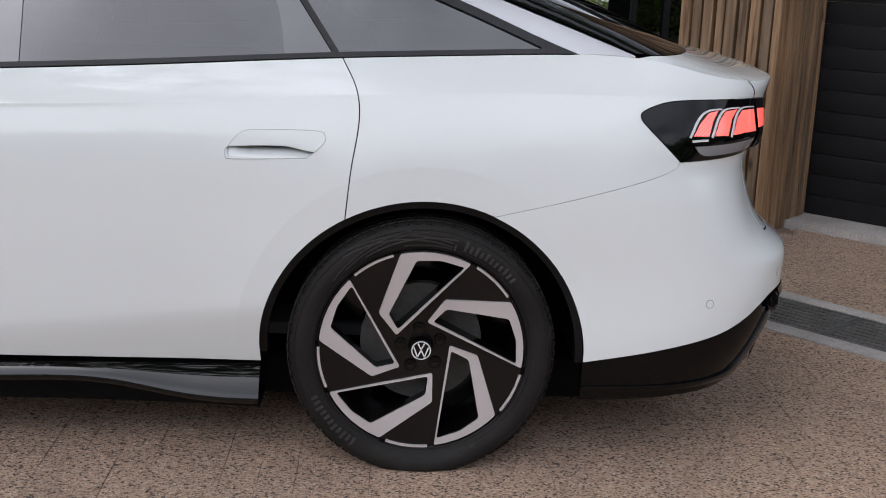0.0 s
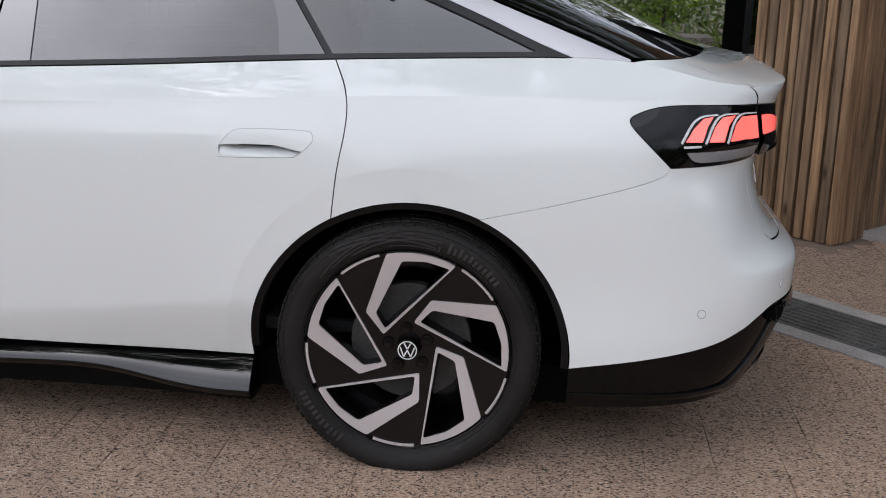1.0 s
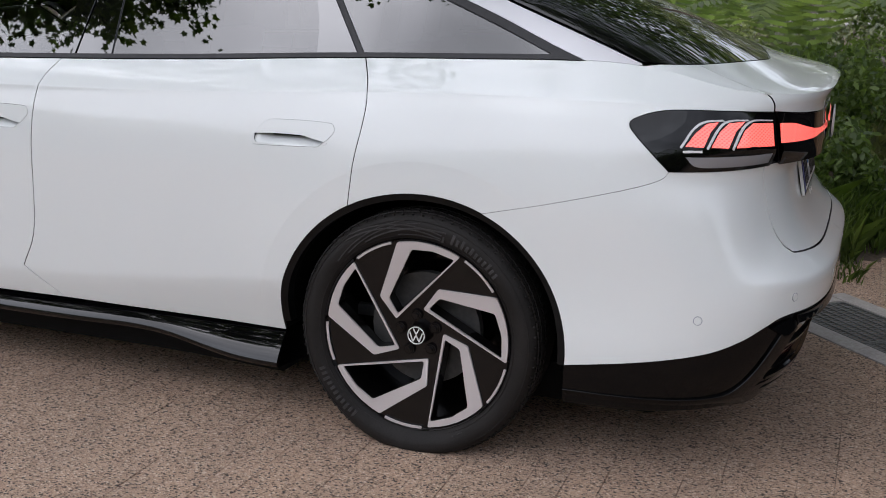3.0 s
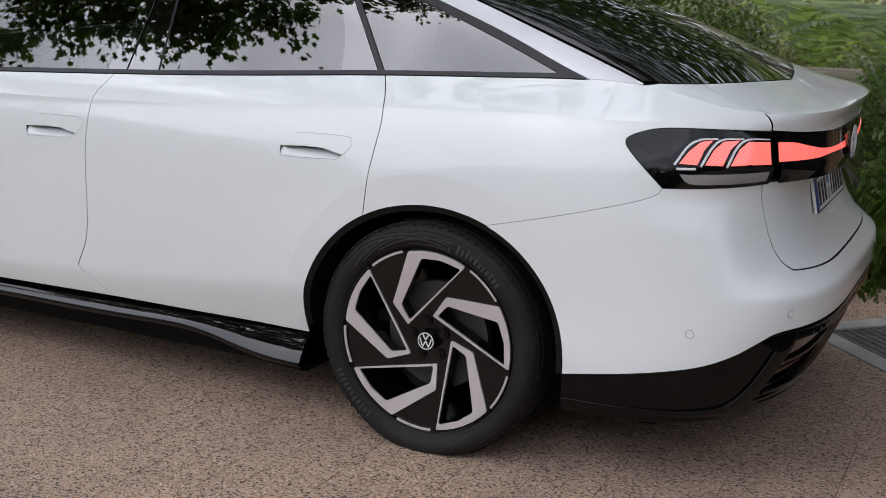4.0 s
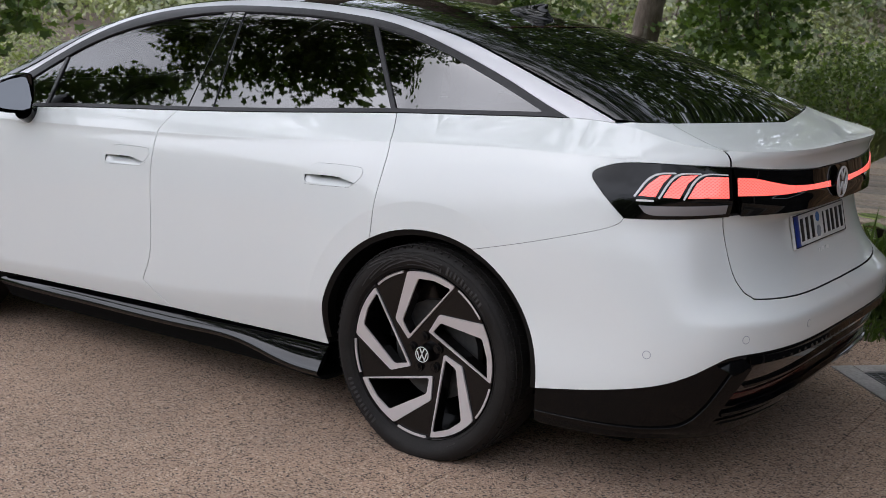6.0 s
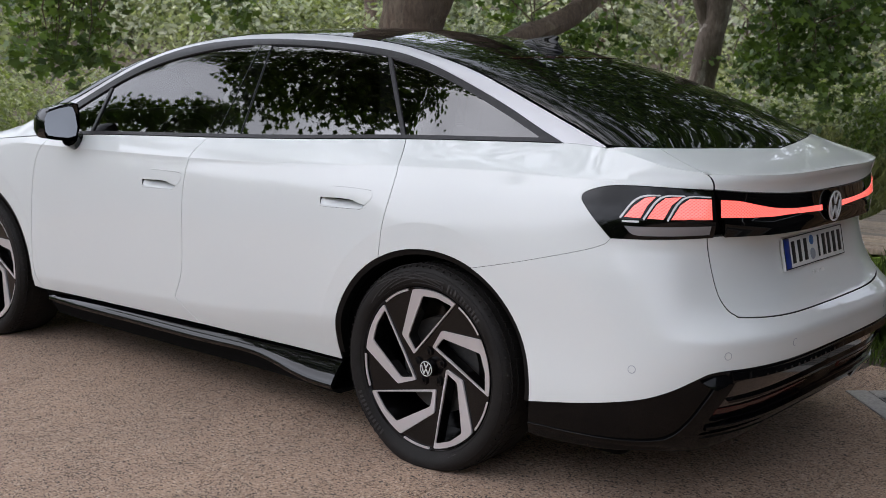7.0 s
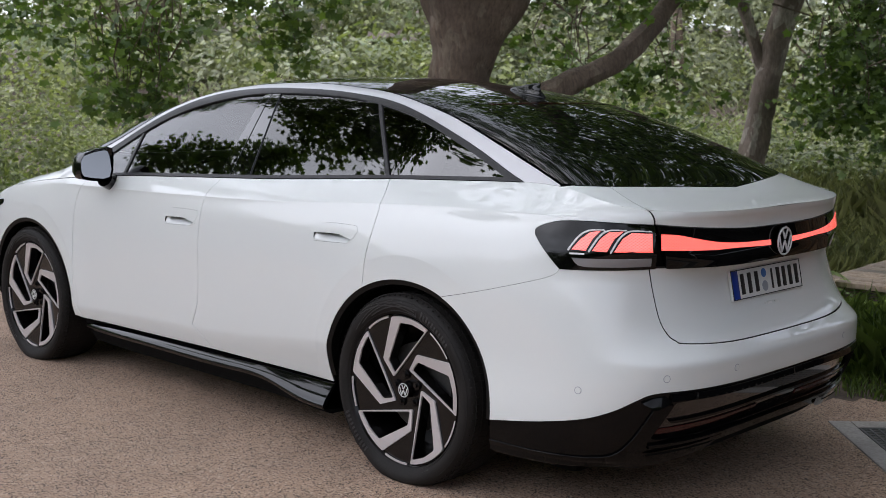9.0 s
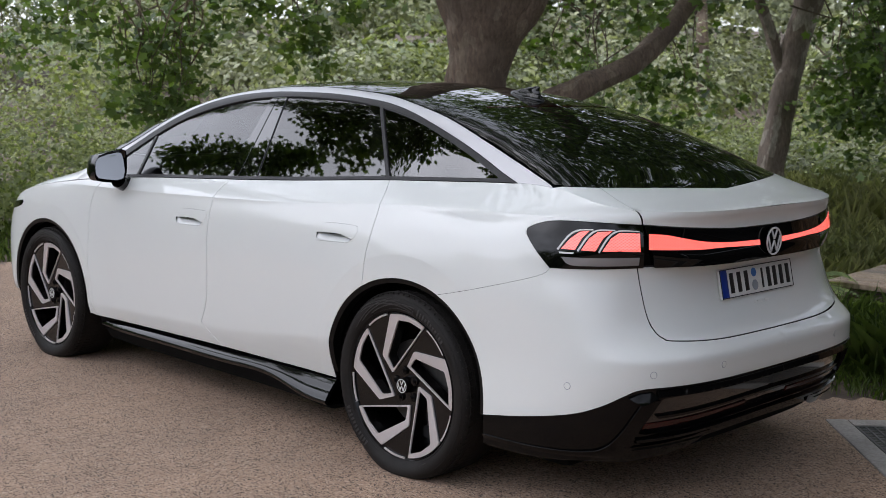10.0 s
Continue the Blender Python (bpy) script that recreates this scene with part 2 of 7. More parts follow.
def bark_material(name, dark, mid, pale):
    """Plane-tree bark: smooth grey-brown with paler flaked patches."""
    m = material(name, mid, 0.85)
    at = coords(m, (1, 1, 0.55))
    v = node(m, "ShaderNodeTexVoronoi", Scale=13.0)
    link(m, mix(m, 0.16, at, node(m, "ShaderNodeTexNoise", Scale=5.0).outputs["Color"]), v.inputs["Vector"])
    cell = node(m, "ShaderNodeSeparateColor")
    link(m, v.outputs["Color"], cell.inputs[0])
    flakes = ramp(m, cell.outputs[0], (0.0, mid), (0.72, mid), (0.80, pale))
    fine = noisy(m, coords(m, (1, 1, 0.3)), 38.0, 8.0, 0.65)
    c = mix(m, 1.0, flakes.outputs[0], ramp(m, fine, (0.3, (0.45, 0.43, 0.42)), (0.62, (1.08, 1.06, 1.04))).outputs[0], "MULTIPLY")
    c = mix(m, ramp(m, noisy(m, coords(m), 1.6, 5.0), (0.42, (0, 0, 0)), (0.62, (0.6, 0.6, 0.6))).outputs[0], c, dark)
    link(m, c, shader(m).inputs["Base Color"])
    bump(m, fine, 0.8, 0.02)
    return m


plane_bark = bark_material("plane_bark", (0.070, 0.050, 0.038), (0.185, 0.135, 0.10), (0.26, 0.205, 0.155))
flaked_bark = bark_material("flaked_bark", (0.13, 0.10, 0.08), (0.27, 0.215, 0.175), (0.50, 0.45, 0.38))
pale_bark = bark_material("pale_bark", (0.12, 0.10, 0.085), (0.26, 0.225, 0.19), (0.38, 0.34, 0.30))


def leaf_material(name, dark, pale, through=0.45):
    """Leaves: each one has its own tone, and lets some light through."""
    m = material(name, pale, 0.48)
    geo = m.node_tree.nodes.new("ShaderNodeNewGeometry")
    c = ramp(m, geo.outputs["Random Per Island"], (0.0, dark), (0.8, pale), (1.0, tuple(min(1, v * 1.35) for v in pale))).outputs[0]
    patch = ramp(m, noisy(m, geo.outputs["Position"], 0.7, 3.0), (0.35, (0.75, 0.78, 0.74)), (0.65, (1.15, 1.1, 1.0)))
    c = mix(m, 1.0, c, patch.outputs[0], "MULTIPLY")
    link(m, c, shader(m).inputs["Base Color"])
    thin, both = m.node_tree.nodes.new("ShaderNodeBsdfTranslucent"), m.node_tree.nodes.new("ShaderNodeMixShader")
    link(m, mix(m, 1.0, c, (1.3, 1.5, 0.6), "MULTIPLY"), thin.inputs["Color"])
    both.inputs[0].default_value = through
    link(m, shader(m).outputs[0], both.inputs[1])
    link(m, thin.outputs[0], both.inputs[2])
    link(m, both.outputs[0], m.node_tree.nodes["Material Output"].inputs[0])
    return m


plane_leaf = leaf_material("plane_leaf", (0.05, 0.09, 0.024), (0.17, 0.25, 0.062), 0.25)
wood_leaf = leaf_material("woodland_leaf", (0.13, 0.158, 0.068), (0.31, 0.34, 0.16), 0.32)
# far foliage paled towards grey: haze mixed into the leaf colour
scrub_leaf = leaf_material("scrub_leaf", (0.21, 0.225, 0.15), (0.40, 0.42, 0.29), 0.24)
# darker copy of the woodland leaf, with shade put into its colour
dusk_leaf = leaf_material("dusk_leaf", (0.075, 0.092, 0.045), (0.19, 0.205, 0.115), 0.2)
fern_leaf = leaf_material("fern_leaf", (0.14, 0.19, 0.07), (0.32, 0.39, 0.17))
meadow_leaf = leaf_material("meadow_leaf", (0.17, 0.18, 0.085), (0.36, 0.36, 0.19), 0.3)
grass_leaf = leaf_material("grass_leaf", (0.06, 0.095, 0.028), (0.165, 0.22, 0.07))
hill = weathered(material("far_wooded_slope"), (0.11, 0.145, 0.06), (0.28, 0.33, 0.165), 0.5, 0.9, 1.0, 0.5, 3.0)

# ---- body surface of the car: x to the tail, y to the far side, z up; the near rear wheel stands at x = 0 ----
YC = 0.915          # centre plane of the car
X0, X1 = 0.30, -2.85  # where the tail's and the nose's rounding begin


def spline(*knots):
    """A natural cubic through (x, y) knots, straight beyond its ends."""
    xs, ys = np.array([k[0] for k in knots], float), np.array([k[1] for k in knots], float)
    h, n = np.diff(xs), len(xs)
    a, b = np.eye(n), np.zeros(n)
    for i in range(1, n - 1):
        a[i, i - 1:i + 2] = h[i - 1], 2 * (h[i - 1] + h[i]), h[i]
        b[i] = 6 * ((ys[i + 1] - ys[i]) / h[i] - (ys[i] - ys[i - 1]) / h[i - 1])
    m = np.linalg.solve(a, b)
    rows = []
    for i in range(n - 1):
        rows.append((float(xs[i]), float(ys[i]), float((ys[i + 1] - ys[i]) / h[i] - h[i] * (2 * m[i] + m[i + 1]) / 6), float(m[i] / 2), float((m[i + 1] - m[i]) / (6 * h[i]))))
    end = float(xs[-1])
    x, y, c1, c2, c3 = rows[-1]
    d = end - x
    last = (end, float(ys[-1]), c1 + 2 * c2 * d + 3 * c3 * d * d)

    def value(q):
        if q <= rows[0][0]:
            return rows[0][1] + rows[0][2] * (q - rows[0][0])
        if q >= last[0]:
            return last[1] + last[2] * (q - last[0])
        i = 0
        while i + 1 < len(rows) and rows[i + 1][0] <= q:
            i += 1
        x, y, c1, c2, c3 = rows[i]
        d = q - x
        return y + d * (c1 + d * (c2 + d * c3))
    return value


half_width = spline((0.16, 0.840), (0.24, 0.868), (0.30, 0.8882), (0.36, 0.9080), (0.42, 0.9262), (0.437, 0.9297), (0.446, 0.9307), (0.456, 0.9312), (0.475, 0.9318), (0.55, 0.9338), (0.65, 0.935), (0.75, 0.934), (0.85, 0.930), (0.93, 0.920), (1.0, 0.902), (1.05, 0.877), (1.09, 0.845), (1.13, 0.803), (1.18, 0.750), (1.25, 0.68))
tail_x = spline((0.15, 0.96), (0.30, 1.07), (0.45, 1.138), (0.53, 1.154), (0.57, 1.157), (0.596, 1.1562), (0.605, 1.1515), (0.617, 1.1385), (0.653, 1.093), (0.70, 1.055), (0.76, 1.027), (0.82, 1.012), (0.87, 1.008), (0.91, 1.024), (0.95, 1.060), (1.0, 1.068), (1.04, 1.068), (1.06, 1.072), (1.08, 1.083), (1.097, 1.092), (1.115, 1.094), (1.15, 1.08), (1.22, 0.98))
corner_x = spline((0.15, 0.96), (0.30, 1.07), (0.45, 1.138), (0.53, 1.153), (0.57, 1.150), (0.60, 1.139), (0.66, 1.110), (0.72, 1.080), (0.78, 1.051), (0.83, 1.028), (0.87, 1.010), (0.91, 1.024), (0.95, 1.060), (1.0, 1.068))
nose_x = spline((0.15, -3.70), (0.35, -3.79), (0.60, -3.81), (0.75, -3.77), (0.88, -3.66), (1.0, -3.40), (1.05, -3.2))
belt_z = spline((-3.80, 0.74), (-3.40, 0.90), (-3.0, 0.985), (-2.6, 1.03), (-2.2, 1.062), (-1.6, 1.09), (-1.15, 1.108), (-0.7, 1.13), (-0.235, 1.156), (0.2, 1.172), (0.5, 1.177), (0.7, 1.154), (0.77, 1.137), (0.85, 1.1215), (0.95, 1.1105), (1.0, 1.107), (1.1, 1.101))
crown_z = spline((-3.80, 0.76), (-3.5, 0.93), (-3.15, 1.04), (-2.85, 1.12), (-2.58, 1.25), (-2.41, 1.325), (-2.13, 1.43), (-1.86, 1.505), (-1.55, 1.553), (-1.2, 1.572), (-0.8, 1.570), (-0.4, 1.535), (0.0, 1.465), (0.4, 1.350), (0.7, 1.228), (0.85, 1.162), (0.92, 1.1385), (1.0, 1.1195), (1.05, 1.1115), (1.09, 1.1045), (1.12, 1.100))


def corner_n(z):
    return 4.0 if z < 0.5 else 3.35 if z > 1.0 else 4.0 - 0.65 * (z - 0.5) / 0.5


def flare(x, z):
    """The arches: a soft swell to the lip, with a fine edge round it where the surface turns in."""
    out = 0.0
    for wx in (0.0, -2.971):
        r = math.hypot(x - wx, z - 0.36)
        out += 0.013 * math.exp(-((max(r, 0.44) - 0.44) / 0.14) ** 2)
        if r < 0.522:
            out -= 0.0042 * (1 - math.exp(-(0.522 - r) / 0.03))
    return out


crease_z = spline((-3.4, 0.36), (-2.5, 0.366), (-1.95, 0.386), (-1.38, 0.407), (-0.9, 0.440), (-0.43, 0.490), (-0.2, 0.490), (0.1, 0.45), (0.3, 0.445), (0.5, 0.445))
shoulder_z = spline((-2.6, 1.000), (-1.7, 1.010), (-1.1, 1.023), (-0.8, 1.033), (-0.5, 1.048), (-0.19, 1.066), (0.1, 1.075), (0.35, 1.080), (0.6, 1.079), (0.8, 1.077))


def shoulder(x, z):
    """The line along the shoulder: a soft edge above a narrow hollow."""
    q = z - shoulder_z(min(max(x, -2.6), 0.8))
    fade = max(0.0, min(1.0, (x + 2.9) / 0.5))
    if q < 0:
        return 0.0075 * fade * math.exp(q / 0.018)
    return 0.0075 * fade * math.exp(-q / 0.035 - (q / 0.12) ** 2)


def side(x, z):
    if z < 0.75:
        f = max(0.0, min(1.0, (0.75 - z) / 0.25))
        z_low = z + (0.446 - crease_z(min(max(x, -3.4), 0.5))) * f * f * (3 - 2 * f)
    else:
        z_low = z
    t = max(0.0, min(1.0, (x + 0.25) / 0.55))
    u = max(0.0, min(1.0, (z - 0.3) / 0.3))
    w = half_width(z_low) + shoulder(x, z) - 0.026 * t * t * (3 - 2 * t) * u * u * (3 - 2 * u)
    if x > 0.05 and z < 0.475:
        w += 0.85 * (0.9316 - half_width(z)) * min(1.0, (x - 0.05) / 0.25)
    return w + flare(x, z) - 0.008


def width_at(x, z):
    """Half width of the lower body at x and z."""
    w = side(min(max(x, X1), X0), z)
    if x > X0:
        n, q = corner_n(z), (x - X0) / (tail_x(z) - X0)
        return w * max(0.0, 1 - q ** n) ** (1 / n) if q < 1 else 0.0
    if x < X1:
        q = (X1 - x) / (X1 - nose_x(z))
        return w * max(0.0, 1 - q ** 4.6) ** (1 / 4.6) if q < 1 else 0.0
    return w


def body(s, z):
    """Point of the lower body; s is x along the side, then runs on round the corner to the middle of the tail."""
    if X1 <= s <= X0:
        return (s, YC - side(s, z), z)
    if s > X0:
        a, n, big, w = (s - X0) / 0.91, corner_n(z), tail_x(z) - X0, side(X0, z)
        if s < 1.02 and 0.5 < z < 0.93:
            f = max(0.0, min(1.0, (s - 0.80) / 0.22))
            big += (corner_x(z) - tail_x(z)) * (1 - f * f * (3 - 2 * f))
        c, d = math.cos(a), math.sin(a)
        r = ((abs(c) / w) ** n + (abs(d) / big) ** n) ** (-1 / n)
        return (X0 + r * d, YC - r * c, z)
    a, n, big, w = (X1 - s) / 0.91, 4.6, X1 - nose_x(z), side(X1, z)
    c, d = math.cos(a), math.sin(a)
    r = ((abs(c) / w) ** n + (abs(d) / big) ** n) ** (-1 / n)
    return (X1 - r * d, YC - r * c, z)


S_TAIL = X0 + 0.91 * math.pi / 2
S_NOSE = X1 - 0.91 * math.pi / 2


def house_width(x, z):
    """Half width of the glasshouse at x and z, above the belt: leaning glass that turns over into a gently crowned roof."""
    zb, zc = belt_z(x), crown_z(x)
    wb, rise = width_at(x, zb), max(0.0015, zc - zb)
    if wb < 0.02 or z >= zc:
        return 0.0
    c = min(0.12, rise / ((1.6 - 0.4 * max(0.0, min(1.0, (x - 0.45) / 0.25))) * wb * wb))
    a, b, b0 = max(0.02, wb - 0.5 * (z - zb)), math.sqrt((zc - z) / c), math.sqrt(rise / c)
    return (a ** -8 + b ** -8) ** -0.125 * (1 + (wb / b0) ** 8) ** 0.125


def house(x, z):
    return (x, YC - house_width(x, z), z)


def roof(x, w):
    """Point of the glasshouse over x and the distance w from the centre plane."""
    low, high = belt_z(x), max(crown_z(x), belt_z(x) + 0.0015)
    for _ in range(26):
        mid = (low + high) / 2
        if house_width(x, mid) > abs(w):
            low = mid
        else:
            high = mid
    return (x, YC - w, low)

# ---- building helpers ----
from mathutils.geometry import delaunay_2d_cdt


def thing(name, label, category, at=(0, 0, 0), group="", kind=""):
    ob = new(name)
    ob.empty_display_size = 0.1
    ob.location = at
    return tagged(ob, label, category, group, kind)


def mesh_object(name, data, mat, parent=None, label=""):
    ob = new(name, data)
    if mat is not None and not data.materials:
        data.materials.append(mat)
    if parent is not None:
        ob.parent = parent
        spot = Vector(parent.location)
        up = parent.parent
        while up is not None:
            spot += up.location
            up = up.parent
        ob.location = -spot
    if label:
        ob["label"] = label
    return ob


def part(name, bm, mat, parent, label="", smooth=True):
    """Links a bmesh as one mesh object under a thing or a part; its points are in the world's metres."""
    data = bpy.data.meshes.new(name)
    bm.normal_update()
    bm.to_mesh(data)
    bm.free()
    if smooth:
        data.shade_smooth()
        data.set_sharp_from_angle(angle=radians(38))
    return mesh_object(name, data, mat, parent, label)


def raw(name, verts, faces, mat, parent=None, label="", smooth=False):
    data = bpy.data.meshes.new(name)
    data.from_pydata(verts, [], faces)
    data.update()
    if smooth:
        data.shade_smooth()
        data.set_sharp_from_angle(angle=radians(38))
    return mesh_object(name, data, mat, parent, label)


def box(bm, m, size, bevel=0.0):
    made = bmesh.ops.create_cube(bm, size=1, matrix=m @ Matrix.Diagonal((*size, 1)))
    if bevel:
        edges = {e for v in made["verts"] for e in v.link_edges}
        bmesh.ops.bevel(bm, geom=list(edges), offset=bevel, segments=2, affect="EDGES", profile=0.6)
    return bm


def block(name, centre, size, mat, parent, label="", bevel=0.004, turn=0.0, tip=(0, 0)):
    return part(name, box(bmesh.new(), pose(*centre, tip[0], tip[1], turn), size, bevel), mat, parent, label)


def tube(bm, points, radii, sides=12, wobble=0.0, seed=0):
    """A tapered limb along points."""
    rings, last = [], None
    points = [Vector(p) for p in points]
    for i, p in enumerate(points):
        d = (points[min(i + 1, len(points) - 1)] - points[max(i - 1, 0)]).normalized()
        a = d.orthogonal().normalized() if last is None else (last - d * last.dot(d)).normalized()
        b, last = d.cross(a), a
        ring = []
        for k in range(sides):
            t = 2 * math.pi * k / sides
            n = 1 + wobble * noise.noise(Vector((math.cos(t) * 1.3 + seed, math.sin(t) * 1.3, i * 0.35)))
            ring.append(bm.verts.new(p + (a * math.cos(t) + b * math.sin(t)) * radii[i] * n))
        rings.append(ring)
    for r0, r1 in zip(rings, rings[1:]):
        for k in range(sides):
            bm.faces.new((r0[k], r0[(k + 1) % sides], r1[(k + 1) % sides], r1[k]))
    bm.faces.new(rings[0][::-1])
    bm.faces.new(rings[-1])
    return bm


def curve(points, n=6, closed=False):
    """A Catmull-Rom line through 2D points."""
    pts = [Vector(p) for p in points]
    out = []
    for i in range(len(pts) - 1):
        p0 = pts[i - 1] if i else pts[0] * 2 - pts[1]
        p3 = pts[i + 2] if i + 2 < len(pts) else pts[-1] * 2 - pts[-2]
        for k in range(n):
            t = k / n
            out.append(0.5 * ((2 * pts[i]) + (pts[i + 1] - p0) * t + (2 * p0 - 5 * pts[i] + 4 * pts[i + 1] - p3) * t * t + (3 * pts[i] - p0 - 3 * pts[i + 1] + p3) * t ** 3))
    out.append(pts[-1])
    return [tuple(p) for p in out]


def line(a, b, n=4):
    return [(a[0] + (b[0] - a[0]) * k / n, a[1] + (b[1] - a[1]) * k / n) for k in range(n + 1)]


def tidy(outline, least=0.0015):
    out = []
    for p in outline:
        if not out or math.dist(p, out[-1]) > least:
            out.append(p)
    if math.dist(out[0], out[-1]) <= least:
        out.pop()
    return out


def area2(o):
    return sum(a[0] * b[1] - b[0] * a[1] for a, b in zip(o, o[1:] + o[:1]))


def inset(outline, d):
    """The outline drawn in by d."""
    o = tidy(outline)
    sign = 1 if area2(o) > 0 else -1
    out = []
    for i, p in enumerate(o):
        a, b = o[i - 1], o[(i + 1) % len(o)]
        n1, n2 = Vector((a[1] - p[1], p[0] - a[0])).normalized(), Vector((p[1] - b[1], b[0] - p[0])).normalized()
        n = (n1 + n2)
        n = n.normalized() / max(0.5, math.sqrt(max(0.05, (1 + n1.dot(n2)) / 2)))
        out.append((p[0] + sign * n.x * d, p[1] + sign * n.y * d))
    return out


def within(p, o):
    x, y, hit = p[0], p[1], False
    for (x0, y0), (x1, y1) in zip(o, o[1:] + o[:1]):
        if (y0 > y) != (y1 > y) and x < (x1 - x0) * (y - y0) / (y1 - y0) + x0:
            hit = not hit
    return hit


CORE = Vector((-1.2, YC, 0.75))


def sheet_arrays(chart, outline, holes=(), step=0.045, lift=0.0, depth=0.014, open_at=None, out=None, open_mid=False):
    """A curved panel: the outline in the chart's plane, filled, laid on the surface, with its edge turned in by depth."""
    o = tidy(outline)
    if area2(o) < 0:
        o = o[::-1]
    loops, pts, edges = [o], [], []
    loops += [tidy(h)[::-1] if area2(tidy(h)) > 0 else tidy(h) for h in holes]
    for lp in loops:
        n = len(pts)
        pts += [Vector(p) for p in lp]
        edges += [(n + k, n + (k + 1) % len(lp)) for k in range(len(lp))]
    xs, ys = [p[0] for p in o], [p[1] for p in o]
    i0, i1 = int(min(xs) / step) - 1, int(max(xs) / step) + 2
    j0, j1 = int(min(ys) / step) - 1, int(max(ys) / step) + 2
    for i in range(i0, i1):
        for j in range(j0, j1):
            q = ((i + 0.5 * (j % 2)) * step, j * step)
            if within(q, o) and not any(within(q, lp) for lp in loops[1:]):
                if all((q[0] - p.x) ** 2 + (q[1] - p.y) ** 2 > (0.35 * step) ** 2 for p in pts[:sum(map(len, loops))]):
                    pts.append(Vector(q))
    if chart is body:
        # closer rows of points along the two style lines
        for i in range(i0 * 2, i1 * 2):
            x = i * step * 0.5
            if x < -2.6 or x > 0.75:
                continue
            near = [(x, shoulder_z(min(x, 0.8)) + d) for d in (-0.040, -0.022, -0.011, -0.005, -0.0015, 0.0015, 0.010, 0.028)] + ([(x, crease_z(x) + d) for d in (-0.016, -0.005, 0.004, 0.013)] if x < 0.0 else [])
            for q in near:
                if within(q, o) and not any(within(q, lp) for lp in loops[1:]) and all((q[0] - p.x) ** 2 + (q[1] - p.y) ** 2 > 0.0045 ** 2 for p in pts[:sum(map(len, loops))]):
                    pts.append(Vector(q))
        # along the ridge of the bumper
        for i in range(int(0.86 / (step * 0.5)), i1 * 2):
            x = i * step * 0.5
            for q in [(x, 0.603 + d) for d in (-0.030, -0.015, -0.007, -0.001, 0.005, 0.012, 0.022, 0.036)]:
                if within(q, o) and not any(within(q, lp) for lp in loops[1:]) and all((q[0] - p.x) ** 2 + (q[1] - p.y) ** 2 > 0.0045 ** 2 for p in pts[:sum(map(len, loops))]):
                    pts.append(Vector(q))
        # and round the arches
        for wx in (0.0, -2.971):
            for k in range(110):
                a = math.pi * (k + 0.5) / 110
                for r in (0.535, 0.5235, 0.5205, 0.510, 0.492):
                    q = (wx + r * math.cos(a), 0.36 + r * math.sin(a))
                    if within(q, o) and not any(within(q, lp) for lp in loops[1:]) and all((q[0] - p.x) ** 2 + (q[1] - p.y) ** 2 > 0.0045 ** 2 for p in pts[:sum(map(len, loops))]):
                        pts.append(Vector(q))
    v2, _, tris, *_ = delaunay_2d_cdt(pts, edges, [list(range(len(o)))], 1, 1e-6)
    tris = [t for t in tris if not any(within(((v2[t[0]].x + v2[t[1]].x + v2[t[2]].x) / 3, (v2[t[0]].y + v2[t[1]].y + v2[t[2]].y) / 3), lp) for lp in loops[1:])]

    def spot(q):
        p = Vector(chart(*q))
        h = 0.002
        du = Vector(chart(q[0] + h, q[1])) - Vector(chart(q[0] - h, q[1]))
        dv = Vector(chart(q[0], q[1] + h)) - Vector(chart(q[0], q[1] - h))
        n = du.cross(dv)
        n = n.normalized() if n.length > 1e-12 else Vector((0, -1, 0))
        if n.dot(Vector(out) if out else p - CORE) < 0:
            n = -n
        return p, n
    verts, norms, faces, fnorm, uvs, deep = [], [], [], [], [], set()
    for q in v2:
        p, n = spot(q)
        verts.append(p + n * lift)
        norms.append(n)
        uvs.append((q.x, q.y))
    for t in tris:
        a, b, c = (verts[k] for k in t)
        t = list(t)
        if (b - a).cross(c - a).dot(norms[t[0]]) < 0:
            t = t[::-1]
        faces.append(t)
        fnorm += [norms[k] for k in t]
    if depth:
        for lp in loops:
            m = len(lp)
            ring = []
            for q in lp:
                p, n = spot(Vector(q))
                ring.append((p + n * lift, p + n * (lift - min(depth, 0.003)), q, n, p + n * (lift - depth)))
            for k in range(m):
                a, b = ring[k], ring[(k + 1) % m]
                if open_at is not None and abs(a[2][0] - open_at) < 1e-4 and abs(b[2][0] - open_at) < 1e-4:
                    continue
                if open_mid and abs(a[2][1]) < 1e-4 and abs(b[2][1]) < 1e-4:
                    continue
                n0 = len(verts)
                verts += [a[0], b[0], b[1], a[1]]
                uvs += [a[2], b[2], b[2], a[2]]
                side_n = (b[0] - a[0]).cross(a[3])
                side_n = side_n.normalized() if side_n.length > 1e-9 else a[3]
                faces.append([n0, n0 + 3, n0 + 2, n0 + 1])
                e1, e2 = verts[n0 + 3] - verts[n0], verts[n0 + 2] - verts[n0]
                if e1.cross(e2).dot(side_n) < 0:
                    faces[-1] = faces[-1][::-1]
                # a rounded edge: the upper rim leans between the panel's and the edge's direction
                soft = {n0: (a[3] + side_n).normalized(), n0 + 1: (b[3] + side_n).normalized(), n0 + 2: side_n, n0 + 3: side_n}
                fnorm += [soft[v] for v in faces[-1]]
                if depth > 0.0031:
                    n1 = len(verts)
                    verts += [a[1], b[1], b[4], a[4]]
                    uvs += [a[2], b[2], b[2], a[2]]
                    flip = faces[-1][1] == n0 + 1
                    faces.append([n1, n1 + 1, n1 + 2, n1 + 3] if flip else [n1, n1 + 3, n1 + 2, n1 + 1])
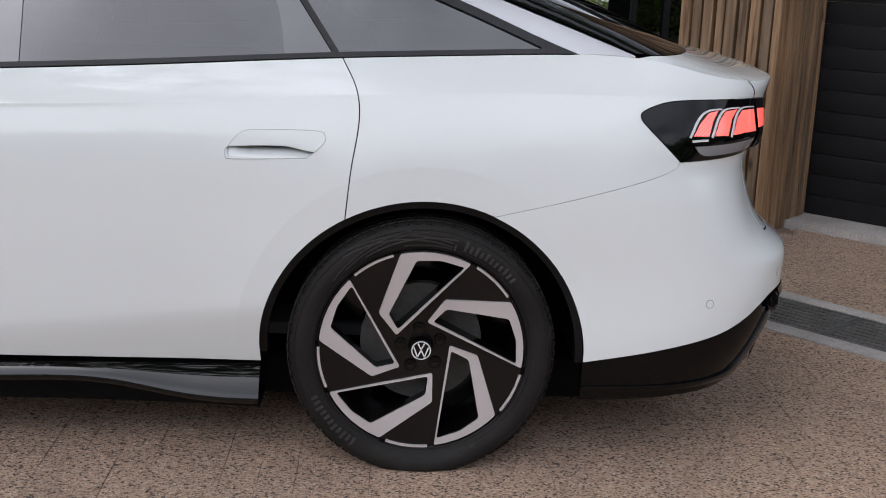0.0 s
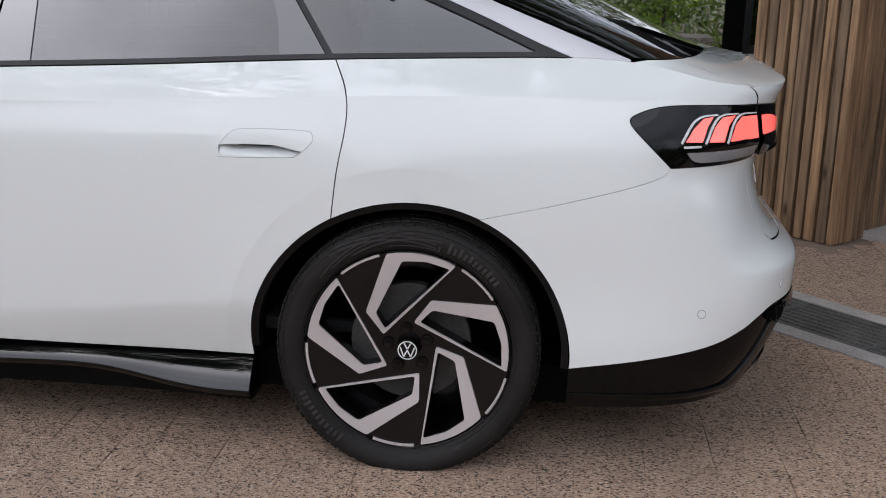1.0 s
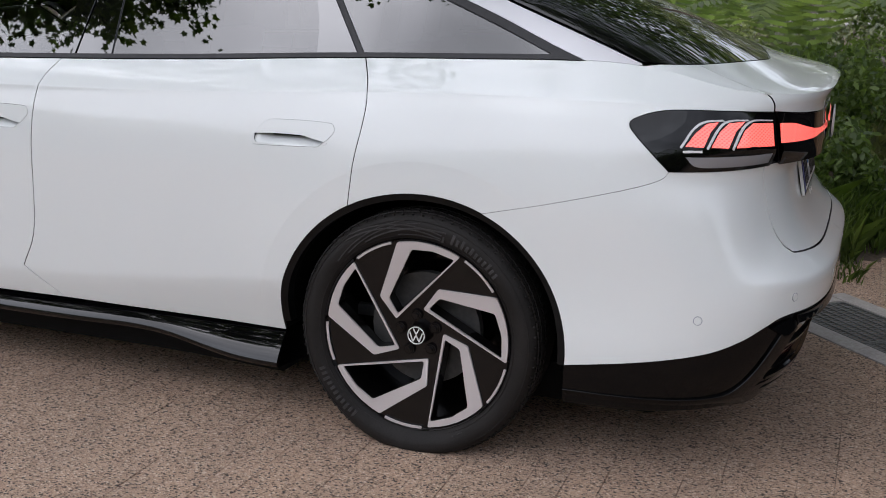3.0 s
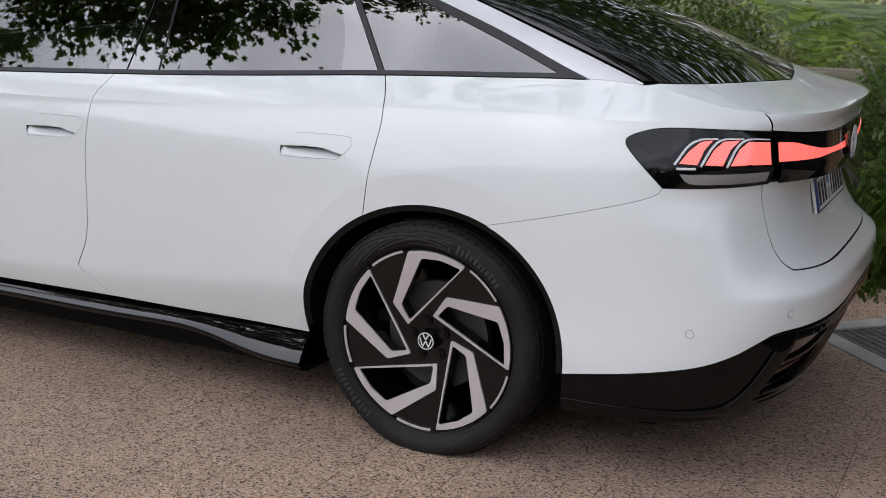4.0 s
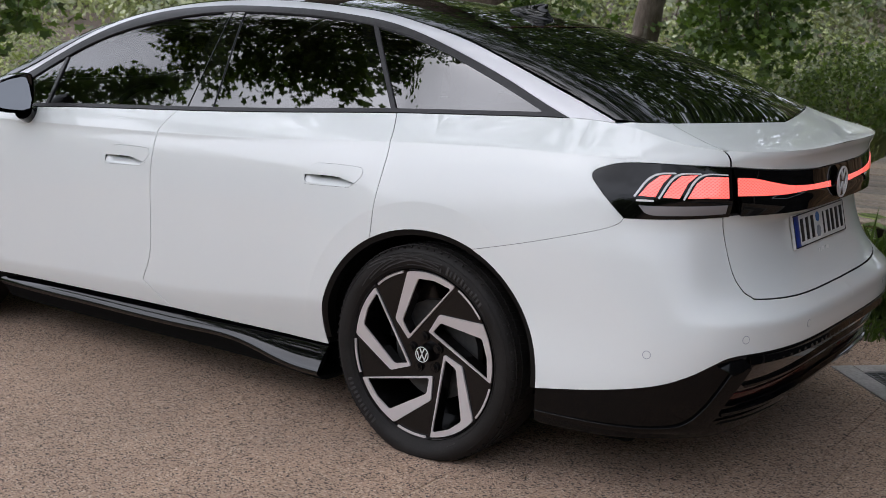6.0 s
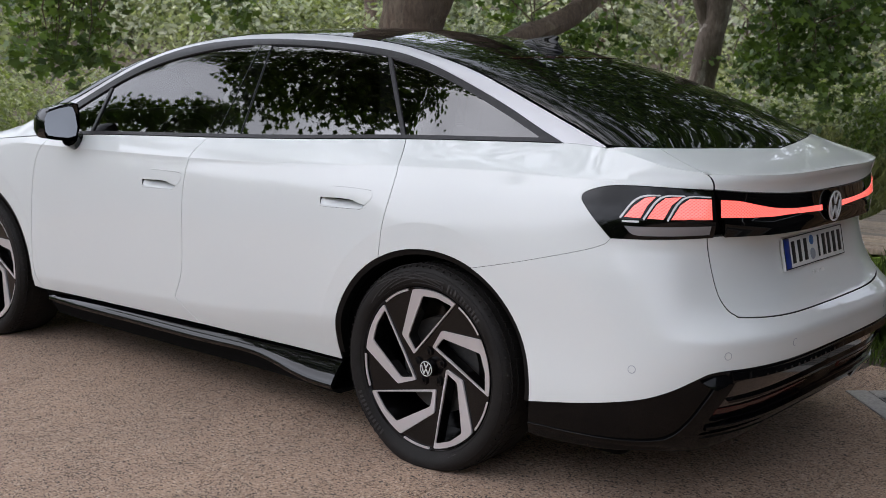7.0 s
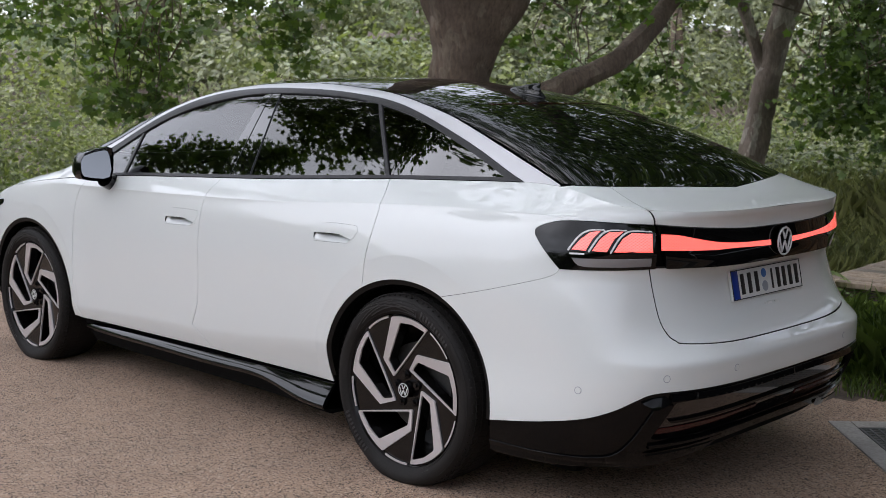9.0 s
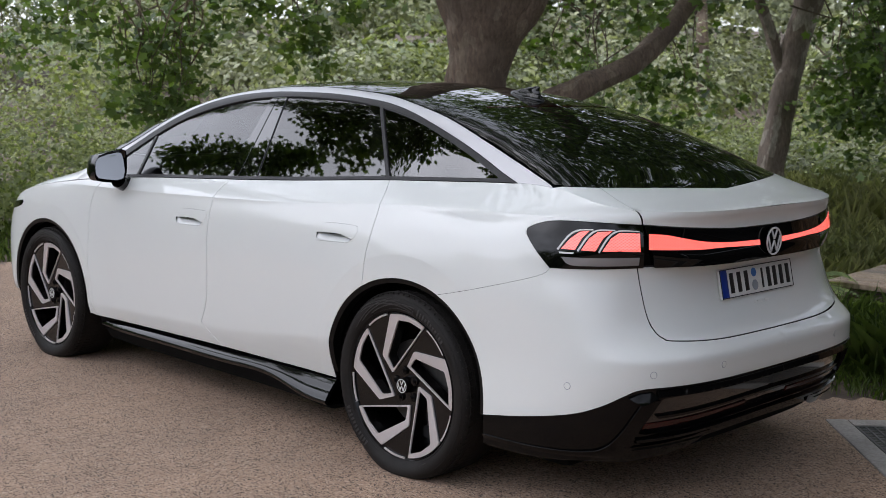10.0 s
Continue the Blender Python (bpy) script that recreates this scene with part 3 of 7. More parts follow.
                    fnorm += [side_n] * 4
                    deep.add(len(faces) - 1)
    return verts, faces, fnorm, uvs, deep


def mirrored(arrays):
    v, f, n, u, deep = arrays
    nn, k = [], 0
    for face in f:
        block_n = n[k:k + len(face)]
        nn += [Vector((q.x, -q.y, q.z)) for q in block_n[::-1]]
        k += len(face)
    return [Vector((p.x, 2 * YC - p.y, p.z)) for p in v], [list(face)[::-1] for face in f], nn, list(u), set(deep)


def sheet_object(name, arrays, mat, parent, label=""):
    verts, faces, fnorm, uvs, inner = [], [], [], [], []
    for v, f, n, u, deep in arrays:
        k = len(verts)
        inner += [i + len(faces) for i in deep]
        verts += v
        faces += [[i + k for i in face] for face in f]
        fnorm += n
        uvs += u
    data = bpy.data.meshes.new(name)
    data.from_pydata([tuple(p) for p in verts], [], faces)
    layer = data.uv_layers.new(name="chart")
    for lp in data.loops:
        layer.data[lp.index].uv = uvs[lp.vertex_index]
    data.shade_smooth()
    # turned-in edges of white panels are black: gap shade put into the colour
    if mat is paint:
        data.materials.append(mat)
        data.materials.append(soft_black)
        for i in inner:
            data.polygons[i].material_index = 1
    data.normals_split_custom_set([tuple(n) for n in fnorm])
    return mesh_object(name, data, mat, parent, label)


def panel(name, chart, outline, mat, parent, label="", both=True, joined=False, gap=0.0019, **more):
    """A body panel on the near side and, mirrored, on the far side; joined: both in one mesh."""
    a = sheet_arrays(chart, inset(outline, gap) if gap else outline, **more)
    b = mirrored(a) if both or joined else None
    if joined:
        return sheet_object(name, [a, b], mat, parent, label)
    near = sheet_object(name, [a], mat, parent, label)
    if both:
        far = parent if not isinstance(parent, tuple) else parent[1]
        return near, sheet_object(name, [b], mat, far, label)
    return near


# ---- the car ----
car = thing("car", "white electric fastback with black glass roof, parked on pavers", "car")


def ellipse(cx, a0, a1, n=22, rx=0.455, rz=0.433):
    return [(cx + rx * math.cos(radians(a0 + (a1 - a0) * k / n)), 0.355 + rz * math.sin(radians(a0 + (a1 - a0) * k / n))) for k in range(n + 1)]


def s_of(x, z):
    w = width_at(x, z)
    return x if X1 <= x <= X0 else X0 + 0.91 * math.atan2(x - X0, w) if x > X0 else X1 - 0.91 * math.atan2(X1 - x, w)


def belt_line(xa, xb, n=24, drop=0.0):
    return [(s_of(x, belt_z(x)), belt_z(x) - drop) for x in (xa + (xb - xa) * k / n for k in range(n + 1))]


def belt_by_s(sa, sb, n=20):
    """The belt beyond the corner, by s."""
    out = []
    for k in range(n + 1):
        s, z = sa + (sb - sa) * k / n, 1.11
        for _ in range(25):
            z = 0.5 * z + 0.5 * belt_z(body(s, z)[0])
        out.append((s, z))
    return out


GAP_C = curve([(-0.217, 0.744), (-0.203, 0.873), (-0.187, 0.97), (-0.184, 1.035), (-0.197, 1.09), (-0.236, belt_z(-0.236))])
GAP_B = curve([(-1.29, belt_z(-1.29)), (-1.335, 1.02), (-1.352, 0.87), (-1.357, 0.56), (-1.412, 0.414)])
GAP_A = curve([(-2.435, 0.300), (-2.495, 0.40), (-2.495, 0.60), (-2.49, 0.786), (-2.464, 0.955), (-2.38, belt_z(-2.38))])
B_FOOT, C_ANGLE, J_ANGLE = (-1.27, 0.312), 118.5, 64.9
JOINT = curve([(0.193, 0.747), (0.381, 0.792), (0.598, 0.852), (0.68, 0.881), (0.703, 0.903)])
LAMP_TOP = curve([(0.703, 0.903), (0.656, 0.952), (0.613, 0.999), (0.598, 1.022), (0.608, 1.040), (0.665, 1.060), (0.732, 1.068), (0.844, 1.068), (1.012, 1.062)])
LAMP_LOW = curve([(0.703, 0.903), (0.849, 0.905), (1.0, 0.908)])
GATE_LOW = curve([(1.0, 0.905), (1.034, 0.746), (1.060, 0.690), (1.088, 0.666), (1.13, 0.654), (1.345, 0.640), (S_TAIL, 0.637)])
VALANCE = curve([(0.4525, 0.336), (0.64, 0.369), (0.80, 0.406), (0.89, 0.443), (0.955, 0.481), (1.005, 0.504), (1.10, 0.510), (1.4, 0.510), (S_TAIL, 0.508)])

# doors
rear_doors = panel("rear_door", body, GAP_B + line(GAP_B[-1], B_FOOT) + line(B_FOOT, (-0.4545, 0.303), 8) + ellipse(0, 186.8, C_ANGLE) + GAP_C + belt_line(-0.236, -1.29),
                   paint, car, holes=[inset(curve([(-0.543, 0.915), (-0.500, 0.963), (-0.440, 0.972), (-0.300, 0.972), (-0.276, 0.962), (-0.278, 0.940), (-0.318, 0.905), (-0.350, 0.899), (-0.52, 0.893), (-0.540, 0.900), (-0.543, 0.915)], 5), -0.001)])
front_doors = panel("front_door", body, GAP_A + belt_line(-2.38, -1.29) + GAP_B + line(GAP_B[-1], B_FOOT) + line(B_FOOT, (-2.435, 0.300), 10), paint, car,
                    holes=[inset([(x - 1.095, z - 0.022) for x, z in curve([(-0.543, 0.915), (-0.500, 0.963), (-0.440, 0.972), (-0.300, 0.972), (-0.276, 0.962), (-0.278, 0.940), (-0.318, 0.905), (-0.350, 0.899), (-0.52, 0.893), (-0.540, 0.900), (-0.543, 0.915)], 5)], -0.001)])

# flush handles: a plate in the door, hollowed below its grip
HANDLE = curve([(-0.543, 0.915), (-0.500, 0.963), (-0.440, 0.972), (-0.300, 0.972), (-0.276, 0.962), (-0.278, 0.940), (-0.318, 0.905), (-0.350, 0.899), (-0.52, 0.893), (-0.540, 0.900), (-0.543, 0.915)], 5)
HOLLOW = curve([(-0.536, 0.926), (-0.46, 0.930), (-0.38, 0.930), (-0.340, 0.922), (-0.292, 0.912), (-0.325, 0.901), (-0.40, 0.898), (-0.515, 0.8985), (-0.535, 0.906), (-0.536, 0.926)], 5)
for doors, dx, dz in ((rear_doors, 0.0, 0.0), (front_doors, -1.095, -0.022)):
    moved = lambda o: [(x + dx, z + dz) for x, z in o]
    a = sheet_arrays(body, moved(HANDLE), holes=[moved(HOLLOW)], step=0.018, depth=0.01, lift=0.001)

    def scoop(x, z):
        """The finger hollow: it runs in from its lower lip to a deep, dark upper edge."""
        p = body(x, z)
        u = max(0.0, min(1.0, (z - dz - 0.897) / 0.033))
        return (p[0], p[1] + 0.003 + 0.042 * u ** 1.5 * max(0.25, min(1.0, (x - dx + 0.535) / 0.05)), p[2])
    b = sheet_arrays(scoop, moved(inset(HOLLOW, -0.001)), step=0.006, depth=0.0)
    for door, turned in zip(doors, (lambda q: q, mirrored)):
        h = sheet_object("handle", [turned(a), turned(b)], paint, door, "white flush handle with a finger hollow")

# wings, bumper, hatch
panel("front_wing", body, GAP_A + belt_line(-2.38, -3.45)[0:] + curve([(s_of(-3.45, belt_z(-3.45)), belt_z(-3.45)), (-3.60, 0.75), (-3.62, 0.55), (-3.56, 0.33)]) + line((-3.56, 0.33), (-3.43, 0.32)) + [(s_of(x, z), z) for x, z in ellipse(-2.971, 184, 1.0, 30)] + [(-2.516, 0.305)], paint, car)
panel("headlamp", body, curve([(-3.258, 0.872), (-3.25, 0.858), (-3.262, 0.844)], 4) + curve([(-3.262, 0.844), (-3.32, 0.826), (-3.45, 0.800)], 4) + curve([(-3.46, 0.832), (-3.36, 0.856), (-3.258, 0.872)], 4), gloss_black, car, "dark headlamp tip", gap=0.0, step=0.03, lift=0.003, depth=0.004)
rim_z = belt_by_s(0.990, 1.0, 1)[0][1]
panel("rear_quarter_panel", body, ellipse(0, C_ANGLE, J_ANGLE, 14) + JOINT + LAMP_TOP + curve([(1.012, 1.062), (1.010, 1.079), (1.001, rim_z - 0.012), (0.986, rim_z + 0.0015)]) + belt_line(0.905, 0.43, 14, -0.0028) + belt_line(0.40, -0.236, 20) + GAP_C[::-1], paint, car, gap=0.0014)
panel("rear_bumper", body, ellipse(0, J_ANGLE, -2.5, 16) + VALANCE + line((S_TAIL, 0.508), (S_TAIL, 0.637), 4) + GATE_LOW[::-1] + LAMP_LOW[::-1] + JOINT[::-1], paint, car, joined=True, gap=0.0, open_at=S_TAIL)
hatch = panel("tailgate", body, [(s + 0.004 if s < S_TAIL - 0.02 else s, z + 0.004) for s, z in GATE_LOW[::-1]] + curve([(1.004, 0.910), (1.25, 0.905), (S_TAIL, 0.902)]) + line((S_TAIL, 0.902), (S_TAIL, 0.641), 5), paint, car, joined=True, gap=0.0, open_at=S_TAIL)
a = sheet_arrays(body, curve([(1.016, 1.064), (1.014, 1.080), (1.005, rim_z - 0.012), (0.990, rim_z)]) + belt_by_s(0.990, S_TAIL) + line((S_TAIL, 1.09), (S_TAIL, 1.030)) + curve([(S_TAIL, 1.030), (1.45, 1.033), (1.20, 1.048), (1.016, 1.064)]), open_at=S_TAIL, depth=0.0, step=0.02)
sheet_object("spoiler_lip", [a, mirrored(a)], paint, hatch)
a = sheet_arrays(body, [(S_NOSE, 0.24)] + line((S_NOSE, 0.24), (-3.565, 0.24), 20) + curve([(-3.565, 0.24), (-3.565, 0.33), (-3.625, 0.55), (-3.605, 0.75), (s_of(-3.45, belt_z(-3.45)) - 0.004, belt_z(-3.45))]) + line((s_of(-3.45, belt_z(-3.45)) - 0.004, belt_z(-3.45)), (S_NOSE, 0.78), 20) + line((S_NOSE, 0.78), (S_NOSE, 0.24), 6), open_at=S_NOSE, step=0.07)
sheet_object("front_bumper", [a, mirrored(a)], paint, car)

# glasshouse lines, by x
rail_z = spline((-2.62, 1.075), (-2.45, 1.165), (-2.286, 1.238), (-1.99, 1.388), (-1.80, 1.457), (-1.60, 1.503), (-1.39, 1.528), (-1.18, 1.538), (-0.97, 1.537), (-0.84, 1.532), (-0.64, 1.518), (-0.447, 1.497), (-0.242, 1.458), (-0.053, 1.411), (0.127, 1.349), (0.298, 1.286), (0.465, 1.225), (0.592, 1.177))
trim_out = spline((-2.55, 1.075), (-2.45, 1.125), (-2.286, 1.209), (-1.991, 1.362), (-1.80, 1.434), (-1.602, 1.480), (-1.394, 1.504), (-1.183, 1.513), (-0.972, 1.511), (-0.774, 1.504), (-0.581, 1.488), (-0.431, 1.470), (-0.196, 1.415), (-0.012, 1.352), (0.162, 1.285), (0.338, 1.211), (0.432, 1.176))
trim_in = spline((-2.42, 1.09), (-2.261, 1.181), (-2.098, 1.271), (-1.964, 1.335), (-1.764, 1.403), (-1.558, 1.448), (-1.354, 1.477), (-1.149, 1.489), (-0.945, 1.488), (-0.748, 1.480), (-0.558, 1.464), (-0.401, 1.440), (-0.179, 1.388), (0.002, 1.324), (0.177, 1.254), (0.329, 1.190))
belt_in = lambda x: belt_z(x) + 0.014


def run(f, xa, xb, n=24, d=0.0):
    return [(xa + (xb - xa) * k / n, f(xa + (xb - xa) * k / n) + d) for k in range(n + 1)]


panel("roof_rail", house, run(trim_out, -2.53, 0.425, 60) + run(lambda x: belt_z(x) + 0.0015, 0.44, 0.585, 8) + run(rail_z, 0.588, -2.60, 64), roof_silver, car, gap=0.001, step=0.03)
panel("window_surround", house, run(trim_out, -2.52, 0.425, 60, -0.001) + run(lambda x: belt_z(x) + 0.001, 0.425, -2.36, 50), trim_grey, car, holes=[run(trim_in, -2.37, 0.318, 60) + run(belt_in, 0.318, -2.37, 50)], gap=0.0, step=0.03, lift=0.003, depth=0.02)
DIV_F, DIV_B0, DIV_B1 = ((-2.103, 1.09), (-2.082, 1.275)), ((-1.329, 1.11), (-1.223, 1.50)), ((-1.108, 1.11), (-1.117, 1.50))
DIV_C0, DIV_C1 = curve([(-0.393, 1.14), (-0.398, 1.163), (-0.425, 1.294), (-0.529, 1.468)]), ((-0.238, 1.14), (-0.472, 1.475))


def cut(x0, f):
    """Points of a slanted line between the belt and the window's top."""
    (xa, za), (xb, zb) = x0
    at_z = lambda z: xa + (xb - xa) * (z - za) / (zb - za)
    lo, hi = belt_in(at_z(1.12)), trim_in(at_z(1.45))
    for _ in range(6):
        lo, hi = belt_in(at_z(lo)), trim_in(at_z(hi))
    return [(at_z(lo + (hi - lo) * k / 8), lo + (hi - lo) * k / 8) for k in range(9)]


f_, b0, bm_, b1, c1 = cut(DIV_F, 0), cut(DIV_B0, 0), cut(((-1.242, 1.119), (-1.177, 1.502)), 0), cut(DIV_B1, 0), cut(DIV_C1, 0)
c0 = [(x, z) for x, z in DIV_C0 if belt_in(x) < z < trim_in(x)]
c0 = [(-0.393, belt_in(-0.393))] + c0 + [(-0.526, trim_in(-0.526))]


def between(left, right):
    return left[::-1] + run(belt_in, left[0][0], right[0][0], 16)[1:] + right[1:] + run(trim_in, right[-1][0], left[-1][0], 20)[1:-1]


panel("quarterlight", house, run(belt_in, -2.36, f_[0][0], 8) + f_ + run(trim_in, f_[-1][0], -2.36, 8), front_glass, car, gap=-0.004, depth=0.0, lift=-0.004)
panel("front_window", house, between(f_, b0), front_glass, (front_doors[0], front_doors[1])[0], both=False, gap=-0.004, depth=0.0, lift=-0.005)
a = mirrored(sheet_arrays(house, inset(between(f_, b0), -0.004), depth=0.0, lift=-0.005))
sheet_object("front_window", [a], front_glass, front_doors[1])
shift_x = lambda o, d: [(x + d, z) for x, z in o]
panel("window_divider", house, f_ + shift_x(f_[::-1], 0.016), trim_grey, car, gap=0.0, lift=0.001, depth=0.012)
panel("centre_pillar_cover", house, between(b0, shift_x(bm_, -0.003)), pillar_glass, car, gap=0.001, lift=0.0)
panel("centre_pillar_cover", house, between(shift_x(bm_, 0.003), shift_x(b1, 0.0)), pillar_glass, car, gap=0.001, lift=0.0)
a = sheet_arrays(house, inset(between(b1, c0), -0.004), depth=0.0, lift=-0.005)
for door, turned in zip(rear_doors, (lambda q: q, mirrored)):
    sheet_object("rear_window", [turned(a)], privacy_glass, door)
panel("pillar_cover", house, between(c0, shift_x(c1, -0.008)), pillar_glass, car, gap=0.001, lift=0.0)
panel("window_divider", house, shift_x(c1, -0.006) + shift_x(c1, 0.013)[::-1], trim_grey, car, gap=0.0, lift=0.002, depth=0.015)
panel("quarter_window", house, c1[::-1] + run(belt_in, c1[0][0], 0.318, 16)[1:] + run(trim_in, 0.318, c1[-1][0], 24)[:-1], privacy_glass, car, gap=-0.004, depth=0.0, lift=-0.005)

# roof, screens, bonnet, deck: by x and the distance from the centre plane
edge_w = lambda x, d=0.004: house_width(x, rail_z(x)) - d
GLASS_TOP = curve([(0.012, 0.0), (-0.004, 0.15), (-0.03, 0.30), (-0.07, 0.44), (-0.13, 0.54), (-0.165, edge_w(-0.165))])
HATCH_EDGE = curve([(-0.075, 0.455), (0.15, 0.500), (0.45, 0.555), (0.725, 0.612)])
DECK = curve([(0.725, 0.612), (0.742, 0.58), (0.7716, 0.5), (0.800, 0.4), (0.842, 0.2), (0.872, 0.0)])
edge = lambda xa, xb, n=20: [(x, edge_w(x)) for x in (xa + (xb - xa) * k / n for k in range(n + 1))]


def roof_panel(name, outline, mat, parent, label="", **more):
    a = sheet_arrays(roof, outline, open_mid=True, **more)
    return sheet_object(name, [a, mirrored(a)], mat, parent, label)


roof_panel("roof_panel", [(-1.62, 0.0)] + curve([(-1.62, 0.0), (-1.66, 0.3), (-1.78, edge_w(-1.78))]) + edge(-1.78, -0.17, 40) + GLASS_TOP[::-1], roof_glass, car, "black panoramic glass roof", step=0.06, depth=0.008)
roof_panel("rear_screen", [(x + 0.004, w) for x, w in GLASS_TOP if w < 0.452] + [(-0.06, 0.45)] + [(x, w - 0.004) for x, w in HATCH_EDGE[1:]] + [(x - 0.003, w) for x, w in DECK[1:]], roof_glass, hatch, "black tinted rear screen", step=0.05, depth=0.008)
a = sheet_arrays(roof, [(x + 0.010, w) for x, w in GLASS_TOP if w < 0.40] + [(x + 0.022, w) for x, w in GLASS_TOP[::-1] if w < 0.40], open_mid=True, step=0.05, depth=0.002, lift=0.0015)
sheet_object("brake_light", [a, mirrored(a)], reflector_red, hatch, "dark red unlit brake light strip")
panel("screen_side", roof, [(x + 0.004, w) for x, w in GLASS_TOP if w > 0.46] + edge(-0.155, 0.585, 24) + [(0.629, 0.6985), (0.652, 0.6885), (0.667, 0.6785), (0.688, 0.6585), (0.704, 0.6385), (0.7225, 0.6150)] + HATCH_EDGE[::-1], gloss_black, car, gap=0.001, depth=0.008)
roof_panel("windscreen", curve([(-2.80, 0.0), (-2.76, 0.35), (-2.62, 0.66), (-2.56, edge_w(-2.56))]) + edge(-2.55, -1.79, 24) + curve([(-1.785, edge_w(-1.78) - 0.004), (-1.665, 0.3), (-1.625, 0.0)]), roof_glass, car, step=0.07, depth=0.006)
roof_panel("bonnet", curve([(-2.81, 0.0), (-2.77, 0.35), (-2.64, 0.64), (-2.60, 0.72)]) + [(x, width_at(x, belt_z(x)) - 0.0015) for x in (-2.5, -2.7, -2.9, -3.1, -3.3, -3.44, -3.55)] + curve([(-3.62, 0.5), (-3.66, 0.25), (-3.67, 0.0)]), paint, car, step=0.07)
panel("quarter_deck", roof, [(0.590, width_at(0.590, belt_z(0.590)) - 0.0005), (0.632, 0.7020), (0.655, 0.6920), (0.670, 0.6820), (0.691, 0.6620), (0.707, 0.6420), (0.7255, 0.6175)] + line((0.732, 0.6125), (0.9270, 0.6665), 4) + [(x, width_at(x, belt_z(x)) - 0.0003) for x in (0.9275, 0.920, 0.9105, 0.90, 0.875, 0.85, 0.825, 0.8, 0.775, 0.75, 0.725, 0.7, 0.675, 0.65, 0.62)], paint, car, gap=0.0, step=0.03, depth=0.003)
rim_line = [(body(s, z)[0] - 0.0005, max(0.0, YC - body(s, z)[1] - 0.0005)) for s, z in belt_by_s(0.990, S_TAIL, 30)]
a = sheet_arrays(roof, [(x + 0.002, w) for x, w in DECK] + rim_line[::-1][:-1] + line((0.9300, 0.6650), (0.7335, 0.6110), 4), step=0.03, depth=0.003, open_mid=True)
sheet_object("deck_lid", [a, mirrored(a)], paint, hatch)
a = sheet_arrays(roof, line((0.727, 0.618), (0.925, 0.672), 6) + line((0.930, 0.660), (0.735, 0.605), 6), step=0.03, depth=0.0, lift=-0.0022)
for turned in (lambda q: q, mirrored):
    sheet_object("deck_gutter", [turned(a)], paint, car)

# tail lamps and the light bar
lamp_black = material("lamp_black", (0.002, 0.002, 0.002), 0.02, spec=0.34)
lamps = panel("tail_lamp", body, LAMP_TOP + line((1.016, 1.060), (1.024, 0.908), 5) + LAMP_LOW[::-1], lamp_black, car, "gloss black tail lamp lit red", gap=0.0015, lift=0.002, depth=0.03)
bar_shape = curve([(1.020, 1.060), (1.20, 1.044), (1.45, 1.029), (S_TAIL, 1.026)]) + line((S_TAIL, 1.026), (S_TAIL, 0.905), 4) + curve([(S_TAIL, 0.905), (1.45, 0.905), (1.20, 0.908), (1.027, 0.910)])
proud = lambda s, z: tuple(Vector(body(s, z)) + Vector((0.055 * max(0.0, min(1.0, (0.965 - z) / 0.06)) * max(0.0, min(1.0, (s - 1.0) / 0.25)), 0, 0)))
a = sheet_arrays(proud, inset(bar_shape[:-1], 0.0), step=0.03, lift=0.002, depth=0.03, open_at=S_TAIL)
light_bar = sheet_object("light_bar", [a, mirrored(a)], lamp_black, hatch, "gloss black light bar with a lit red band")
cells = [[(0.738, 0.972), (0.768, 1.010), (0.800, 1.035), (0.838, 1.040), (0.812, 1.012), (0.790, 0.970)],
         [(0.806, 0.970), (0.834, 1.014), (0.862, 1.037), (0.914, 1.040), (0.882, 1.012), (0.858, 0.968)],
         [(0.876, 0.968), (0.906, 1.016), (0.935, 1.036), (1.006, 1.034), (1.008, 0.968)]]
hooks = [[(0.727, 0.972), (0.762, 1.020), (0.796, 1.040), (0.845, 1.044)], [(0.796, 0.970), (0.828, 1.020), (0.860, 1.042), (0.918, 1.044)], [(0.866, 0.968), (0.897, 1.020), (0.932, 1.042), (1.000, 1.041)]]
for i, cell in enumerate(cells):
    a = sheet_arrays(body, inset(cell, 0.002), step=0.02, lift=0.0035, depth=0.002)
    for lamp, turned in zip(lamps, (lambda q: q, mirrored)):
        sheet_object("lit_cell", [turned(a)], lamp_red, lamp, "lit red lamp cell")
for hook in hooks:
    c = curve(hook, 6)
    a = sheet_arrays(body, c + [(s + 0.0045, z - 0.0038) for s, z in c[::-1]], step=0.02, lift=0.005, depth=0.003)
    for lamp, turned in zip(lamps, (lambda q: q, mirrored)):
        sheet_object("silver_hook", [turned(a)], hook_white, lamp, "curved silver strip")
a = sheet_arrays(body, curve([(0.742, 0.946), (0.80, 0.946), (1.004, 0.950)]) + curve([(1.004, 0.922), (0.85, 0.918), (0.772, 0.920), (0.742, 0.946)]), step=0.02, lift=0.0035, depth=0.002)
mark = sheet_arrays(body, [(0.735, 0.957), (0.785, 0.958), (0.785, 0.964), (0.735, 0.963)], step=0.02, lift=0.0038, depth=0.001)
for lamp, turned in zip(lamps, (lambda q: q, mirrored)):
    sheet_object("reversing_lens", [turned(a)], lens_silver, lamp, "pale clear reversing lens")
    sheet_object("lettering_bar", [turned(mark)], plate_white, lamp, "pale bar of small lettering")
band = curve([(1.036, 1.030), (1.10, 1.025), (1.18, 1.009), (1.26, 0.995), (1.34, 0.987), (1.45, 0.981), (S_TAIL - 0.09, 0.977)]) + curve([(S_TAIL - 0.09, 0.956), (1.40, 0.963), (1.24, 0.968), (1.036, 0.976)])
a = sheet_arrays(proud, band, step=0.02, lift=0.0045, depth=0.003)
